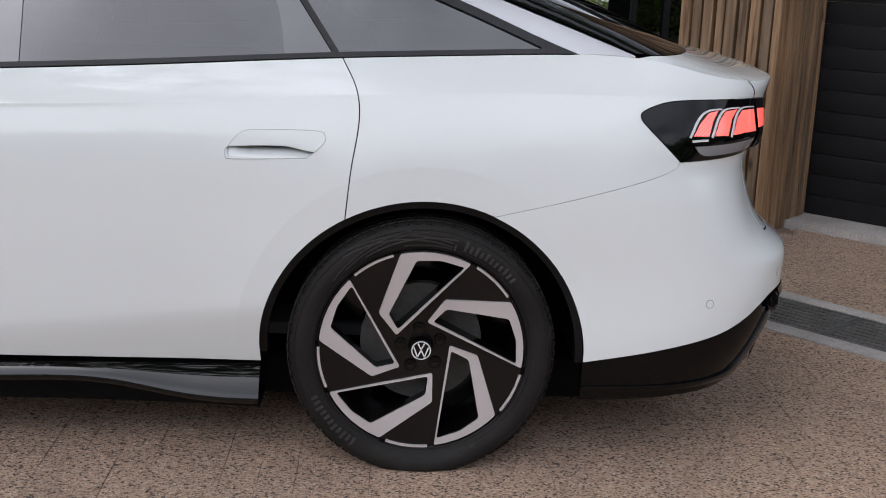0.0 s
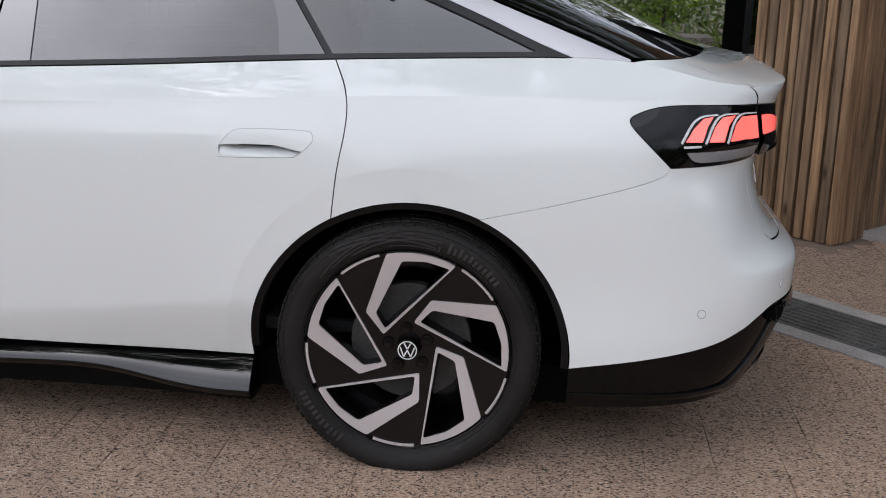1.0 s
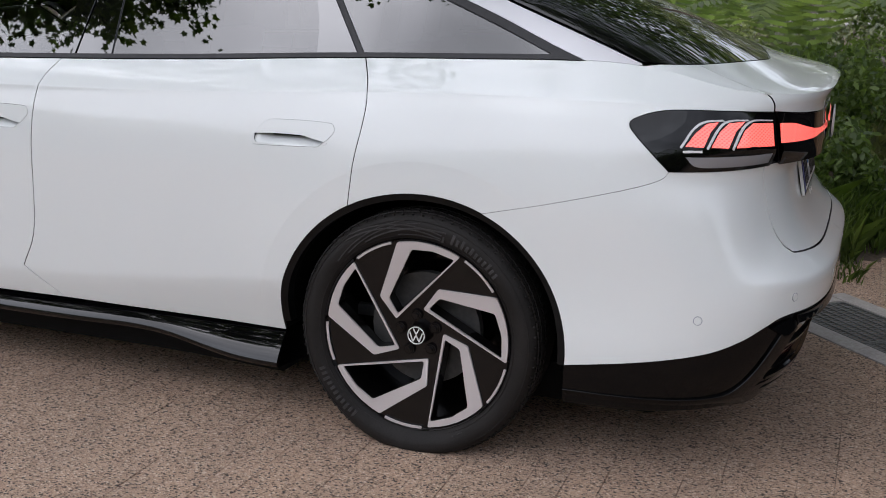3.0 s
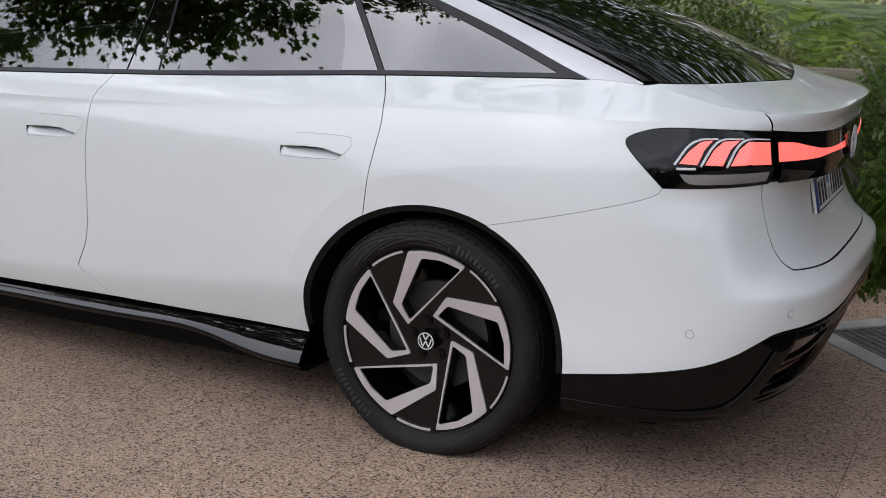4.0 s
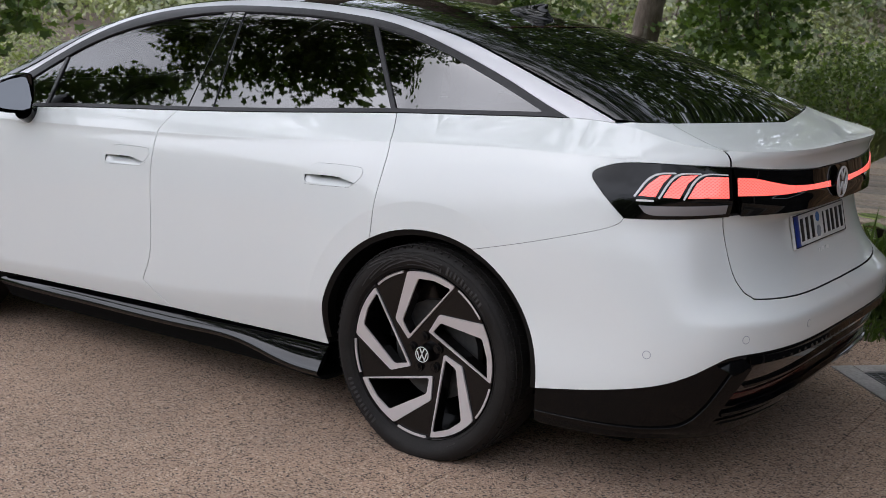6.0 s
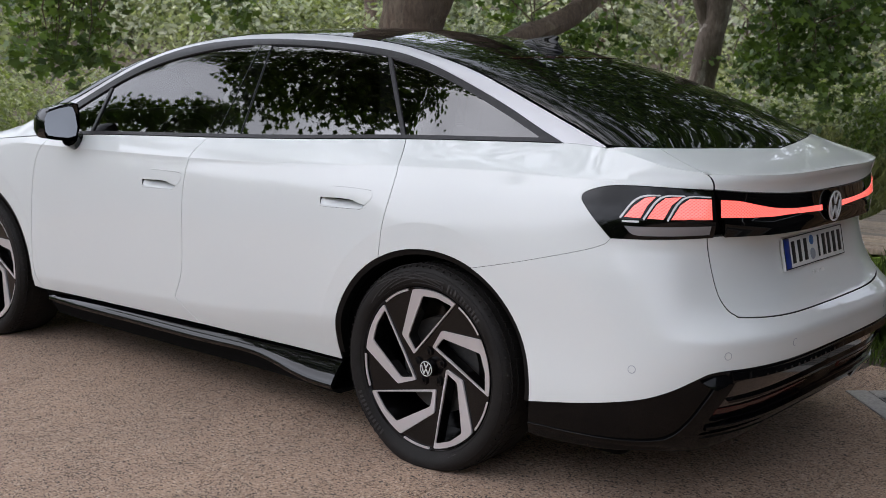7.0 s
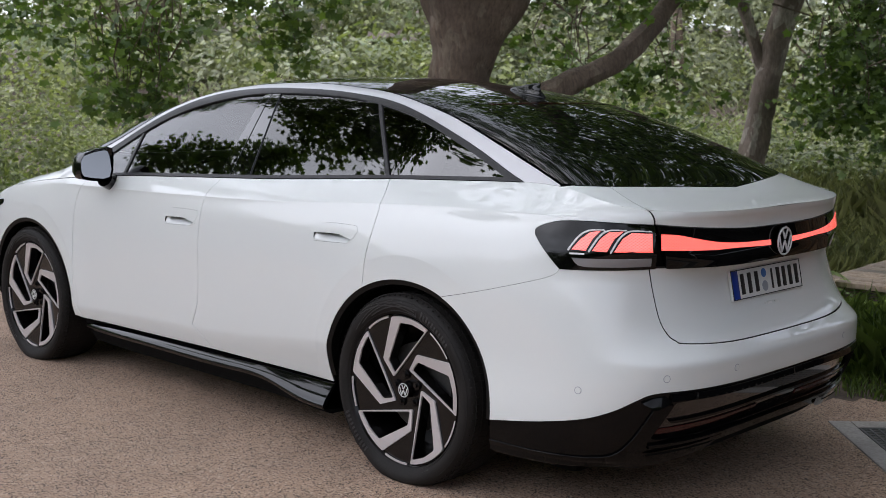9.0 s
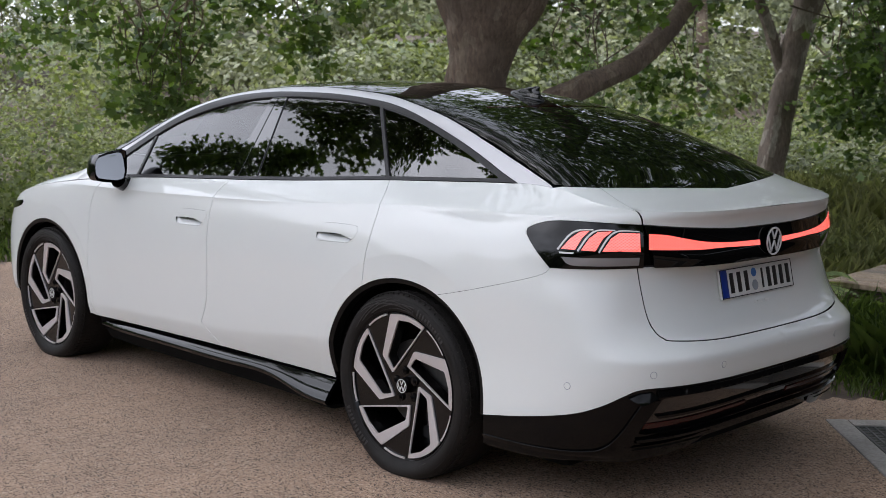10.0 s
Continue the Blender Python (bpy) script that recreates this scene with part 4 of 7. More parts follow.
for turned in (lambda q: q, mirrored):
    sheet_object("lit_band", [turned(a)], lamp_red, light_bar, "lit red light band")

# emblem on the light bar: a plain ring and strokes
def ring_at(bm, m, r, thick, tube_r, sides=40, sec=8):
    rows = []
    for i in range(sides):
        t = 2 * math.pi * i / sides
        row = []
        for k in range(sec):
            q = 2 * math.pi * k / sec
            rr = r + thick * math.cos(q)
            row.append(bm.verts.new(m @ Vector((rr * math.cos(t), rr * math.sin(t), tube_r * math.sin(q)))))
        rows.append(row)
    for i in range(sides):
        for k in range(sec):
            bm.faces.new((rows[i][k], rows[(i + 1) % sides][k], rows[(i + 1) % sides][(k + 1) % sec], rows[i][(k + 1) % sec]))
    return bm


def disc(bm, m, r, depth, sides=40):
    bmesh.ops.create_cone(bm, cap_ends=True, segments=sides, radius1=r, radius2=r, depth=depth, matrix=m)
    return bm


BADGE_STROKES = ((-0.36, 0.80, -0.01, 0.14), (0.36, 0.80, 0.01, 0.14), (-0.78, 0.36, -0.38, -0.74), (0.78, 0.36, 0.38, -0.74), (-0.38, -0.74, -0.01, 0.02), (0.38, -0.74, 0.01, 0.02))


def emblem(m, r, parent):
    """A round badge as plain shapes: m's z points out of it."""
    part("badge_disc", disc(bmesh.new(), m, r * 0.98, 0.006), gloss_black, parent, "round black badge")
    part("badge_ring", ring_at(bmesh.new(), m @ pose(0, 0, 0.004), r * 0.93, r * 0.07, 0.003), hook_white, parent, "silver badge ring")
    for x0, y0, x1, y1 in BADGE_STROKES:
        a, b = Vector((x0, y0)) * r, Vector((x1, y1)) * r
        t = math.degrees(math.atan2(b.y - a.y, b.x - a.x))
        part("badge_stroke", box(bmesh.new(), m @ pose((a.x + b.x) / 2, (a.y + b.y) / 2, 0.004, 0, 0, t), ((b - a).length, r * 0.15, 0.004), 0.001), hook_white, parent, "silver stroke")


tail_face = lambda z: Matrix(((0, 0, 1, tail_x(z)), (1, 0, 0, YC), (0, 1, 0, z), (0, 0, 0, 1)))
emblem(tail_face(0.967) @ pose(0, 0, 0.018), 0.054, light_bar)

# number plate, its writing as plain bars, and the maker's mark below as bars
plate_m = Matrix.Translation((1.021, YC, 0.815)) @ Matrix.Rotation(radians(-12.0), 4, "Y") @ Matrix(((0, 0, 1, 0), (1, 0, 0, 0), (0, 1, 0, 0), (0, 0, 0, 1)))
plate = part("number_plate", box(bmesh.new(), plate_m, (0.524, 0.114, 0.010), 0.003), plate_white, hatch, "white number plate with a black rim and dark bars")
for cx, cy, sx, sy in ((0, 0.053, 0.514, 0.0035), (0, -0.053, 0.514, 0.0035), (-0.2555, 0, 0.0035, 0.108), (0.2555, 0, 0.0035, 0.108)):
    part("rim_strip", box(bmesh.new(), plate_m @ pose(cx, cy, 0.0055), (sx, sy, 0.002), 0.0005), plate_ink, plate, "black plate rim")
part("blue_band", box(bmesh.new(), plate_m @ pose(-0.231, 0, 0.0055), (0.042, 0.102, 0.0015), 0.0004), plate_blue, plate, "blue band of the plate")
for cx in (-0.183, -0.132, -0.081, 0.033, 0.080, 0.124, 0.172, 0.221):
    part("writing_bar", box(bmesh.new(), plate_m @ pose(cx, 0, 0.006), (0.025 if cx != 0.033 else 0.012, 0.076, 0.002), 0.0006), plate_ink, plate, "dark bar of writing")
part("plate_seal", disc(bmesh.new(), plate_m @ pose(-0.025, -0.022, 0.006), 0.020, 0.002, 24), seal_grey, plate, "grey round seal")
part("plate_seal", disc(bmesh.new(), plate_m @ pose(-0.025, 0.027, 0.006), 0.017, 0.002, 24), seal_blue, plate, "blue round seal")
for cx, w in ((-0.042, 0.009), (-0.010, 0.032), (0.040, 0.030)):
    p = plate_m @ pose(cx + 0.01, -0.095, -0.001)
    part("name_bar", box(bmesh.new(), p, (w, 0.026, 0.006), 0.001), plate_white, hatch, "pale bar of raised lettering")

# parking sensors
for s, z in ((0.783, 0.502), (1.045, 0.555), (1.32, 0.562)):
    for turn_y in (1, -1):
        p = Vector(body(s, z))
        q, r_ = Vector(body(s + 0.01, z)) - p, Vector(body(s, z + 0.01)) - p
        n = q.cross(r_).normalized()
        n = -n if n.dot(p - CORE) < 0 else n
        if turn_y < 0:
            p, n = Vector((p.x, 2 * YC - p.y, p.z)), Vector((n.x, -n.y, n.z))
        m = Matrix.Translation(p) @ n.to_track_quat("Z", "Y").to_matrix().to_4x4()
        se = part("parking_sensor", disc(bmesh.new(), m, 0.0105, 0.003, 24), paint, car, "small round white parking sensor")
        part("sensor_ring", ring_at(bmesh.new(), m, 0.012, 0.0010, 0.0008, 24, 6), seal_grey, se)

# black valance round the tail: upper band, corner and lower lip about a recessed smoked panel
low_line = curve([(0.4525, 0.226), (0.75, 0.228), (1.0, 0.236), (1.20, 0.250), (1.30, 0.262), (1.36, 0.268), (S_TAIL, 0.272)])
recess_edge = [(S_TAIL, 0.474), (1.45, 0.474), (1.20, 0.472), (1.085, 0.466), (1.062, 0.452), (1.008, 0.350), (1.012, 0.336), (1.035, 0.330), (1.20, 0.330), (1.45, 0.334), (S_TAIL, 0.336)]
a = sheet_arrays(body, [(s, z - 0.002) for s, z in VALANCE] + recess_edge + line((S_TAIL, 0.336), (S_TAIL, 0.272), 3) + low_line[::-1] + line((0.4525, 0.222), (0.4525, 0.334), 4), open_at=S_TAIL, lift=-0.003, depth=0.035)
valance = sheet_object("valance", [a, mirrored(a)], valance_black, car, "gloss black lower bumper")


def bulged(s, z):
    """The lower blade: it tucks under towards its lower edge."""
    p = Vector(body(s, z))
    n = (Vector(body(s + 0.002, z)) - p).cross(Vector(body(s, z + 0.002)) - p).normalized()
    n = -n if n.dot(p - CORE) < 0 else n
    q = max(0.0, min(1.0, (z - 0.212) / 0.052))
    fade = max(0.0, min(1.0, (0.98 - s) / 0.12))
    return tuple(p + n * (0.004 - 0.026 * fade * (1 - q) ** 1.3))


def leaning(low, high, out):
    """The body's surface with a strip that comes forward towards its lower edge, so that it looks up."""
    def chart(s, z):
        p = Vector(body(s, z))
        n = (Vector(body(s + 0.002, z)) - p).cross(Vector(body(s, z + 0.002)) - p).normalized()
        n = -n if n.dot(p - CORE) < 0 else n
        return tuple(p + n * (0.002 + out * max(0.0, min(1.0, (high - z) / (high - low)))))
    return chart


def strip(name, o, mat, lift, label, thick, chart=body):
    a = sheet_arrays(chart, o, step=0.05 if chart is body else 0.012, lift=lift, depth=thick, open_at=S_TAIL)
    if max(p[0] for p in o) >= S_TAIL - 1e-6:
        return sheet_object(name, [a, mirrored(a)], mat, valance, label)
    sheet_object(name, [mirrored(a)], mat, valance, label)
    return sheet_object(name, [a], mat, valance, label)


belt_low = lambda sa, sb, z: [(sa + (sb - sa) * k / 16, z) for k in range(17)]
strip("smoked_panel", inset(recess_edge, -0.004)[1:-1] + [(S_TAIL, 0.336), (S_TAIL, 0.474)], smoked, -0.024, "smoked brown-black recessed panel", 0.0)
strip("upper_lip", belt_low(1.06, S_TAIL, 0.500) + belt_low(S_TAIL, 1.06, 0.478), valance_black, 0.0, "gloss black upper lip", 0.012, leaning(0.478, 0.500, 0.009))
strip("corner_facet", [(0.972, 0.476), (1.005, 0.490), (1.045, 0.494), (1.062, 0.476), (1.035, 0.462), (1.008, 0.452)], valance_black, 0.0, "gloss black folded corner", 0.012, leaning(0.452, 0.494, 0.020))
strip("rib", line((1.07, 0.392), (S_TAIL, 0.396), 14) + line((S_TAIL, 0.386), (1.08, 0.382), 14), valance_black, -0.014, "gloss black rib", 0.010)
strip("reflector", line((1.035, 0.360), (1.56, 0.366), 12) + line((1.56, 0.348), (1.030, 0.340), 12), reflector_red, -0.020, "dark red reflector strip", 0.008)
strip("lip_edge", line((1.0, 0.316), (S_TAIL, 0.322), 14) + line((S_TAIL, 0.311), (1.005, 0.304), 14), valance_black, 0.007, "raised lower lip edge", 0.012)
# the proud lower blade: it runs along the sill, kinks up at the corner, and ends below the smoked panel
strip("blade", curve([(0.4525, 0.262), (0.70, 0.264), (0.84, 0.270), (0.90, 0.286), (0.945, 0.335), (0.985, 0.405), (1.020, 0.470)]) + line((1.020, 0.470), (1.072, 0.462), 3) + curve([(1.072, 0.462), (1.040, 0.405), (1.000, 0.335), (0.995, 0.308), (1.02, 0.297)]) + line((1.02, 0.297), (1.33, 0.300), 8)
      + curve([(1.33, 0.300), (1.29, 0.268), (1.22, 0.246), (1.10, 0.232), (0.95, 0.222), (0.70, 0.214), (0.4525, 0.212)]) + line((0.4525, 0.212), (0.4525, 0.262), 3), valance_black, 0.0, "proud gloss black lower blade", 0.024, bulged)
strip("slot", line((0.985, 0.279), (1.0, 0.290), 2) + line((1.0, 0.290), (1.29, 0.294), 8) + line((1.26, 0.284), (0.985, 0.279), 8), dark_inside, 0.0115, "dark slot in the lower blade", 0.0)
strip("diffuser", line((1.16, 0.30), (S_TAIL, 0.30), 12) + line((S_TAIL, 0.228), (1.22, 0.232), 12), dark_inside, -0.085, "black underside behind the blade", 0.02)

# side skirts: gloss black, flaring out to the rear wheel
sk_z, sk_w = spline((-2.46, 0.245), (-1.8, 0.250), (-1.18, 0.252), (-0.87, 0.247), (-0.70, 0.220), (-0.58, 0.208), (-0.456, 0.206)), spline((-2.46, 0.880), (-2.2, 0.897), (-1.8, 0.903), (-1.18, 0.905), (-0.87, 0.909), (-0.70, 0.922), (-0.58, 0.932), (-0.456, 0.937))


def swell(x, u):
    """How far the skirt has come out at the share u of its height: early and round along the doors, evenly by the rear wheel."""
    f = 0.3 * max(0.0, min(1.0, (x + 0.95) / 0.4))
    return (1 - (1 - u) ** 1.55) * (1 - f) + u * f


rows = []
for k in range(61):
    x = -2.46 + (2.46 - 0.4565) * k / 60
    w, z, t = sk_w(x), sk_z(x), side(x, 0.312)
    top = 0.301
    inner = min(t - 0.010, w - 0.78 * (top - z))
    rows.append([(x, inner - 0.020, 0.318), (x, inner - 0.008, 0.309)] + [(x, inner + (w - inner) * swell(x, u), top - (top - z) * u) for u in (0.0, 0.12, 0.25, 0.4, 0.55, 0.7, 0.84, 0.94)] + [(x, w, z), (x, w - 0.002, z - 0.006), (x, w - 0.010, z - 0.014), (x, w - 0.030, z - 0.030), (x, w - 0.055, 0.168), (x, 0.70, 0.165)])
for sign in (1, -1):
    for name, first, last, mat, label in (("side_skirt", 0, 13, gloss_black, "gloss black side skirt"), ("sill_underside", 12, 16, dark_inside, "dark underside of the sill")):
        bm = bmesh.new()
        grid = [[bm.verts.new((x, YC - sign * w, z)) for x, w, z in row[first:last]] for row in rows]
        for r0, r1 in zip(grid, grid[1:]):
            for k in range(len(r0) - 1):
                f = (r0[k], r1[k], r1[k + 1], r0[k + 1])
                bm.faces.new(f if sign > 0 else f[::-1])
        bm.faces.new(grid[-1] if sign > 0 else grid[-1][::-1])
        bm.faces.new(grid[0][::-1] if sign > 0 else grid[0])
        bmesh.ops.recalc_face_normals(bm, faces=bm.faces[:])
        part(name, bm, mat, car, label)

# dark shell below, arch liners, floor pan
block("floor_pan", (-1.5, YC, 0.205), (4.4, 1.44, 0.13), dark_inside, car, "black underbody", 0.03)
for cx in (0.0, -2.971):
    for sign in (1, -1):
        bm = bmesh.new()
        o = ellipse(cx, -6, 186, 30, 0.449, 0.428)
        outer_y = lambda x, z: YC - sign * (width_at(x, max(z, 0.32)) - 0.006)
        ring0 = [bm.verts.new((x, outer_y(x, z), z)) for x, z in o]
        ring1 = [bm.verts.new((x, YC - sign * 0.58, z)) for x, z in o]
        for k in range(len(o) - 1):
            bm.faces.new((ring0[k], ring0[k + 1], ring1[k + 1], ring1[k]))
        bm.faces.new(ring1)
        part("arch_liner", bm, dark_inside, car, "black wheel-arch liner")
        lip_o, lip_i = ellipse(cx, -3, 183, 40, 0.455, 0.433), ellipse(cx, -3, 183, 40, 0.436, 0.414)
        bm = bmesh.new()
        rr = [[bm.verts.new((x, YC - sign * (width_at(x, max(z, 0.32)) - d), z)) for x, z in o2] for o2, d in ((lip_o, 0.004), (lip_i, 0.008), (lip_i, 0.05))]
        for q0, q1 in zip(rr, rr[1:]):
            for k in range(len(q0) - 1):
                bm.faces.new((q0[k], q0[k + 1], q1[k + 1], q1[k]))
        part("arch_trim", bm, arch_black, car, "gloss black arch edge")

block("underbody_tail", (0.68, YC, 0.245), (0.52, 1.36, 0.05), dark_inside, car, "black underside of the tail", 0.01)

# an inner dark shell that closes the joints between the panels
bm = bmesh.new()
shell_z = [0.22 + 0.04 * k for k in range(21)]
ss = [S_NOSE + (2 * (S_TAIL - S_NOSE)) * k / 2 / 90 for k in range(91)]
for sign in (1, -1):
    g = []
    for z in shell_z:
        row = []
        for s in ss:
            x, y, zz = body(s, z)
            zz = min(zz, belt_z(x) - 0.02)
            x, y, _ = body(s, zz)
            d = 0.03
            x, w = x - math.copysign(d, x + 1.2) * (abs(x + 1.2) > 1.5), max(0.0, YC - y - d)
            row.append(bm.verts.new((x, YC - sign * w, zz)))
        g.append(row)
    for j, (r0, r1) in enumerate(zip(g, g[1:])):
        for k in range(len(r0) - 1):
            c = [v.co for v in (r0[k], r0[k + 1], r1[k + 1], r1[k])]
            mx, mz = sum(q.x for q in c) / 4, sum(q.z for q in c) / 4
            if abs(mx) < 0.52 and mz < 0.86 or abs(mx + 2.971) < 0.52 and mz < 0.86:
                continue
            bm.faces.new((r0[k], r0[k + 1], r1[k + 1], r1[k]))
part("inner_shell", bm, dark_inside, car, "dark inner body")

# cabin: seats, dashboard, wheel
for x, y in ((-1.55, 0.52), (-1.55, 1.31), (-0.62, 0.50), (-0.62, 1.33), (-0.62, 0.915)):
    bm = box(bmesh.new(), pose(x - 0.22, y, 0.55), (0.50, 0.48, 0.16), 0.05)
    box(bm, pose(x + 0.10, y, 0.86, 0, 14, 0), (0.14, 0.47, 0.62), 0.05)
    box(bm, pose(x + 0.19, y, 1.235, 0, 8, 0), (0.10, 0.27, 0.19), 0.04)
    part("seat", bm, cabin_cloth, car, "dark cloth seat with headrest")
block("dashboard", (-2.42, YC, 0.93), (0.55, 1.45, 0.18), cabin_cloth, car, "black dashboard", 0.06)
part("steering_wheel", ring_at(bmesh.new(), pose(-2.03, 0.52, 0.98, 0, -68, 0), 0.18, 0.014, 0.014), soft_black, car, "black steering wheel")
block("parcel_shelf", (0.1, YC, 1.00), (0.9, 1.30, 0.03), cabin_cloth, car, "black parcel shelf", 0.01)
block("cabin_floor", (-1.3, YC, 0.36), (2.6, 1.50, 0.04), cabin_cloth, car, "dark cabin floor", 0.01)

# door mirrors
for sign in (1, -1):
    y = lambda w: YC - sign * w
    bm = bmesh.new()
    rows = []
    shape = [(-0.088, -0.045), (-0.084, 0.025), (-0.062, 0.060), (0.0, 0.078), (0.062, 0.086), (0.082, 0.078), (0.088, 0.045), (0.085, -0.030), (0.068, -0.072), (0.028, -0.082), (-0.042, -0.074), (-0.078, -0.066)]
    for dx, k in ((0.0, 1.0), (0.012, 1.03), (-0.02, 1.04), (-0.06, 1.0), (-0.10, 0.86), (-0.13, 0.60), (-0.142, 0.2)):
        rows.append([bm.verts.new((-2.135 + dx - 0.05 * (-a) * 0.6, y(0.985 - a * k), 1.125 + b * k + 0.01 * (1 - k))) for a, b in shape])
    order = rows[1:]
    for r0, r1 in zip(order, order[1:]):
        for k in range(len(shape)):
            bm.faces.new((r0[k], r0[(k + 1) % 12], r1[(k + 1) % 12], r1[k]))
    bm.faces.new(order[-1])
    for k in range(12):
        bm.faces.new((rows[0][k], rows[0][(k + 1) % 12], order[0][(k + 1) % 12], order[0][k]))
    inner = [bm.verts.new((v.co.x - 0.012, y(0.985) + (v.co.y - y(0.985)) * 0.86, 1.125 + (v.co.z - 1.125) * 0.84)) for v in rows[0]]
    for k in range(12):
        bm.faces.new((rows[0][k], rows[0][(k + 1) % 12], inner[(k + 1) % 12], inner[k]))
    glass_pts = [(v.co.x + 0.010 - 0.30 * (v.co.z - 1.125) + 0.16 * sign * (v.co.y - y(0.985)), v.co.y, v.co.z) for v in inner]
    bmesh.ops.recalc_face_normals(bm, faces=bm.faces[:])
    mirror = part("door_mirror", bm, gloss_black, car, "gloss black door mirror")
    raw("mirror_pane", glass_pts, [list(range(12)) if sign > 0 else list(range(12))[::-1]], mirror_glass, mirror, "mirror glass")
    part("mirror_arm", tube(bmesh.new(), [(-2.15, y(0.93), 1.050), (-2.165, y(0.90), 1.030), (-2.18, y(0.84), 1.035)], [0.040, 0.036, 0.045], 12), gloss_black, mirror, "black mirror arm")

# roof fin
bm = bmesh.new()
fin_rows = []
for z, xa, xb, w in ((-0.006, -0.275, -0.070, 0.038), (0.004, -0.270, -0.072, 0.036), (0.012, -0.258, -0.078, 0.030), (0.018, -0.240, -0.084, 0.019), (0.026, -0.215, -0.094, 0.0115), (0.040, -0.172, -0.100, 0.0085), (0.052, -0.135, -0.096, 0.006), (0.057, -0.120, -0.097, 0.0035)):
    ring = []
    for k in range(20):
        t = 2 * math.pi * k / 20
        x = (xa + xb) / 2 + (xb - xa) / 2 * math.cos(t)
        taper = 0.3 + 0.7 * min(1.0, (x - xa) / (xb - xa) * 1.5)
        ring.append(bm.verts.new((x, YC + w * math.sin(t) * taper, crown_z(x) + z)))
    fin_rows.append(ring)
for r0, r1 in zip(fin_rows, fin_rows[1:]):
    for k in range(20):
        bm.faces.new((r0[k], r0[(k + 1) % 20], r1[(k + 1) % 20], r1[k]))
bm.faces.new(fin_rows[-1])
part("roof_fin", bm, gloss_black, car, "gloss black shark-fin aerial")

# wheels: machined five-frame rims with black fields
HUB_Z, RIM_R = 0.357, 0.297
tread = [(0.300, -0.006), (0.306, -0.012), (0.316, -0.018), (0.330, -0.023), (0.345, -0.023), (0.357, -0.017), (0.366, -0.008), (0.372, 0.004), (0.3755, 0.022), (0.377, 0.05), (0.377, 0.10), (0.377, 0.16), (0.375, 0.20), (0.366, 0.235), (0.335, 0.245), (0.30, 0.235), (0.285, 0.20), (0.285, 0.03), (0.292, 0.0)]
A_, B_, C_, D_ = (-0.215, 0.946), (0.4445, 0.866), (-0.238, 0.132), (-0.408, 0.358)
a_, b_, c_, d_ = (-0.065, 0.887), (0.392, 0.828), (-0.224, 0.182), (-0.316, 0.345)


def rounded(poly, r=0.03, n=4):
    out = []
    for i, p in enumerate(poly):
        p, q, s = Vector(p), Vector(poly[i - 1]), Vector(poly[(i + 1) % len(poly)])
        e0, e1 = p + (q - p).normalized() * r, p + (s - p).normalized() * r
        for k in range(n + 1):
            t = k / n
            out.append(tuple(e0 * (1 - t) ** 2 + p * 2 * t * (1 - t) + e1 * t * t))
    return out


def arc_poly(p, q, n=8):
    """Points on a circle about the hub from p to q."""
    ta, tb = math.atan2(p[1], p[0]), math.atan2(q[1], q[0])
    r = (math.hypot(*p) + math.hypot(*q)) / 2
    return [(r * math.cos(ta + (tb - ta) * k / n), r * math.sin(ta + (tb - ta) * k / n)) for k in range(n + 1)]


def turned2(o, deg):
    c, s = math.cos(radians(deg)), math.sin(radians(deg))
    return [(x * c - y * s, x * s + y * c) for x, y in o]


frame_o = rounded(arc_poly(A_, B_, 6) + [C_, D_], 0.022, 3)
frame_i = rounded([a_] + [(0.16, 0.893)] + [b_, c_, d_], 0.030, 3)


def dish(u, v):
    r = math.hypot(u, v)
    return (u * RIM_R, -0.004 + 0.030 * max(0.0, 1 - r) ** 1.3, v * RIM_R)


def load(r, t, y):
    """How far the sidewall bulges out where the tyre stands on the ground."""
    low = max(0.0, -r * math.sin(t) - 0.25) / 0.11
    return -0.016 * min(1.0, low) ** 2 * max(0.0, 1 - max(0.0, y) / 0.05)


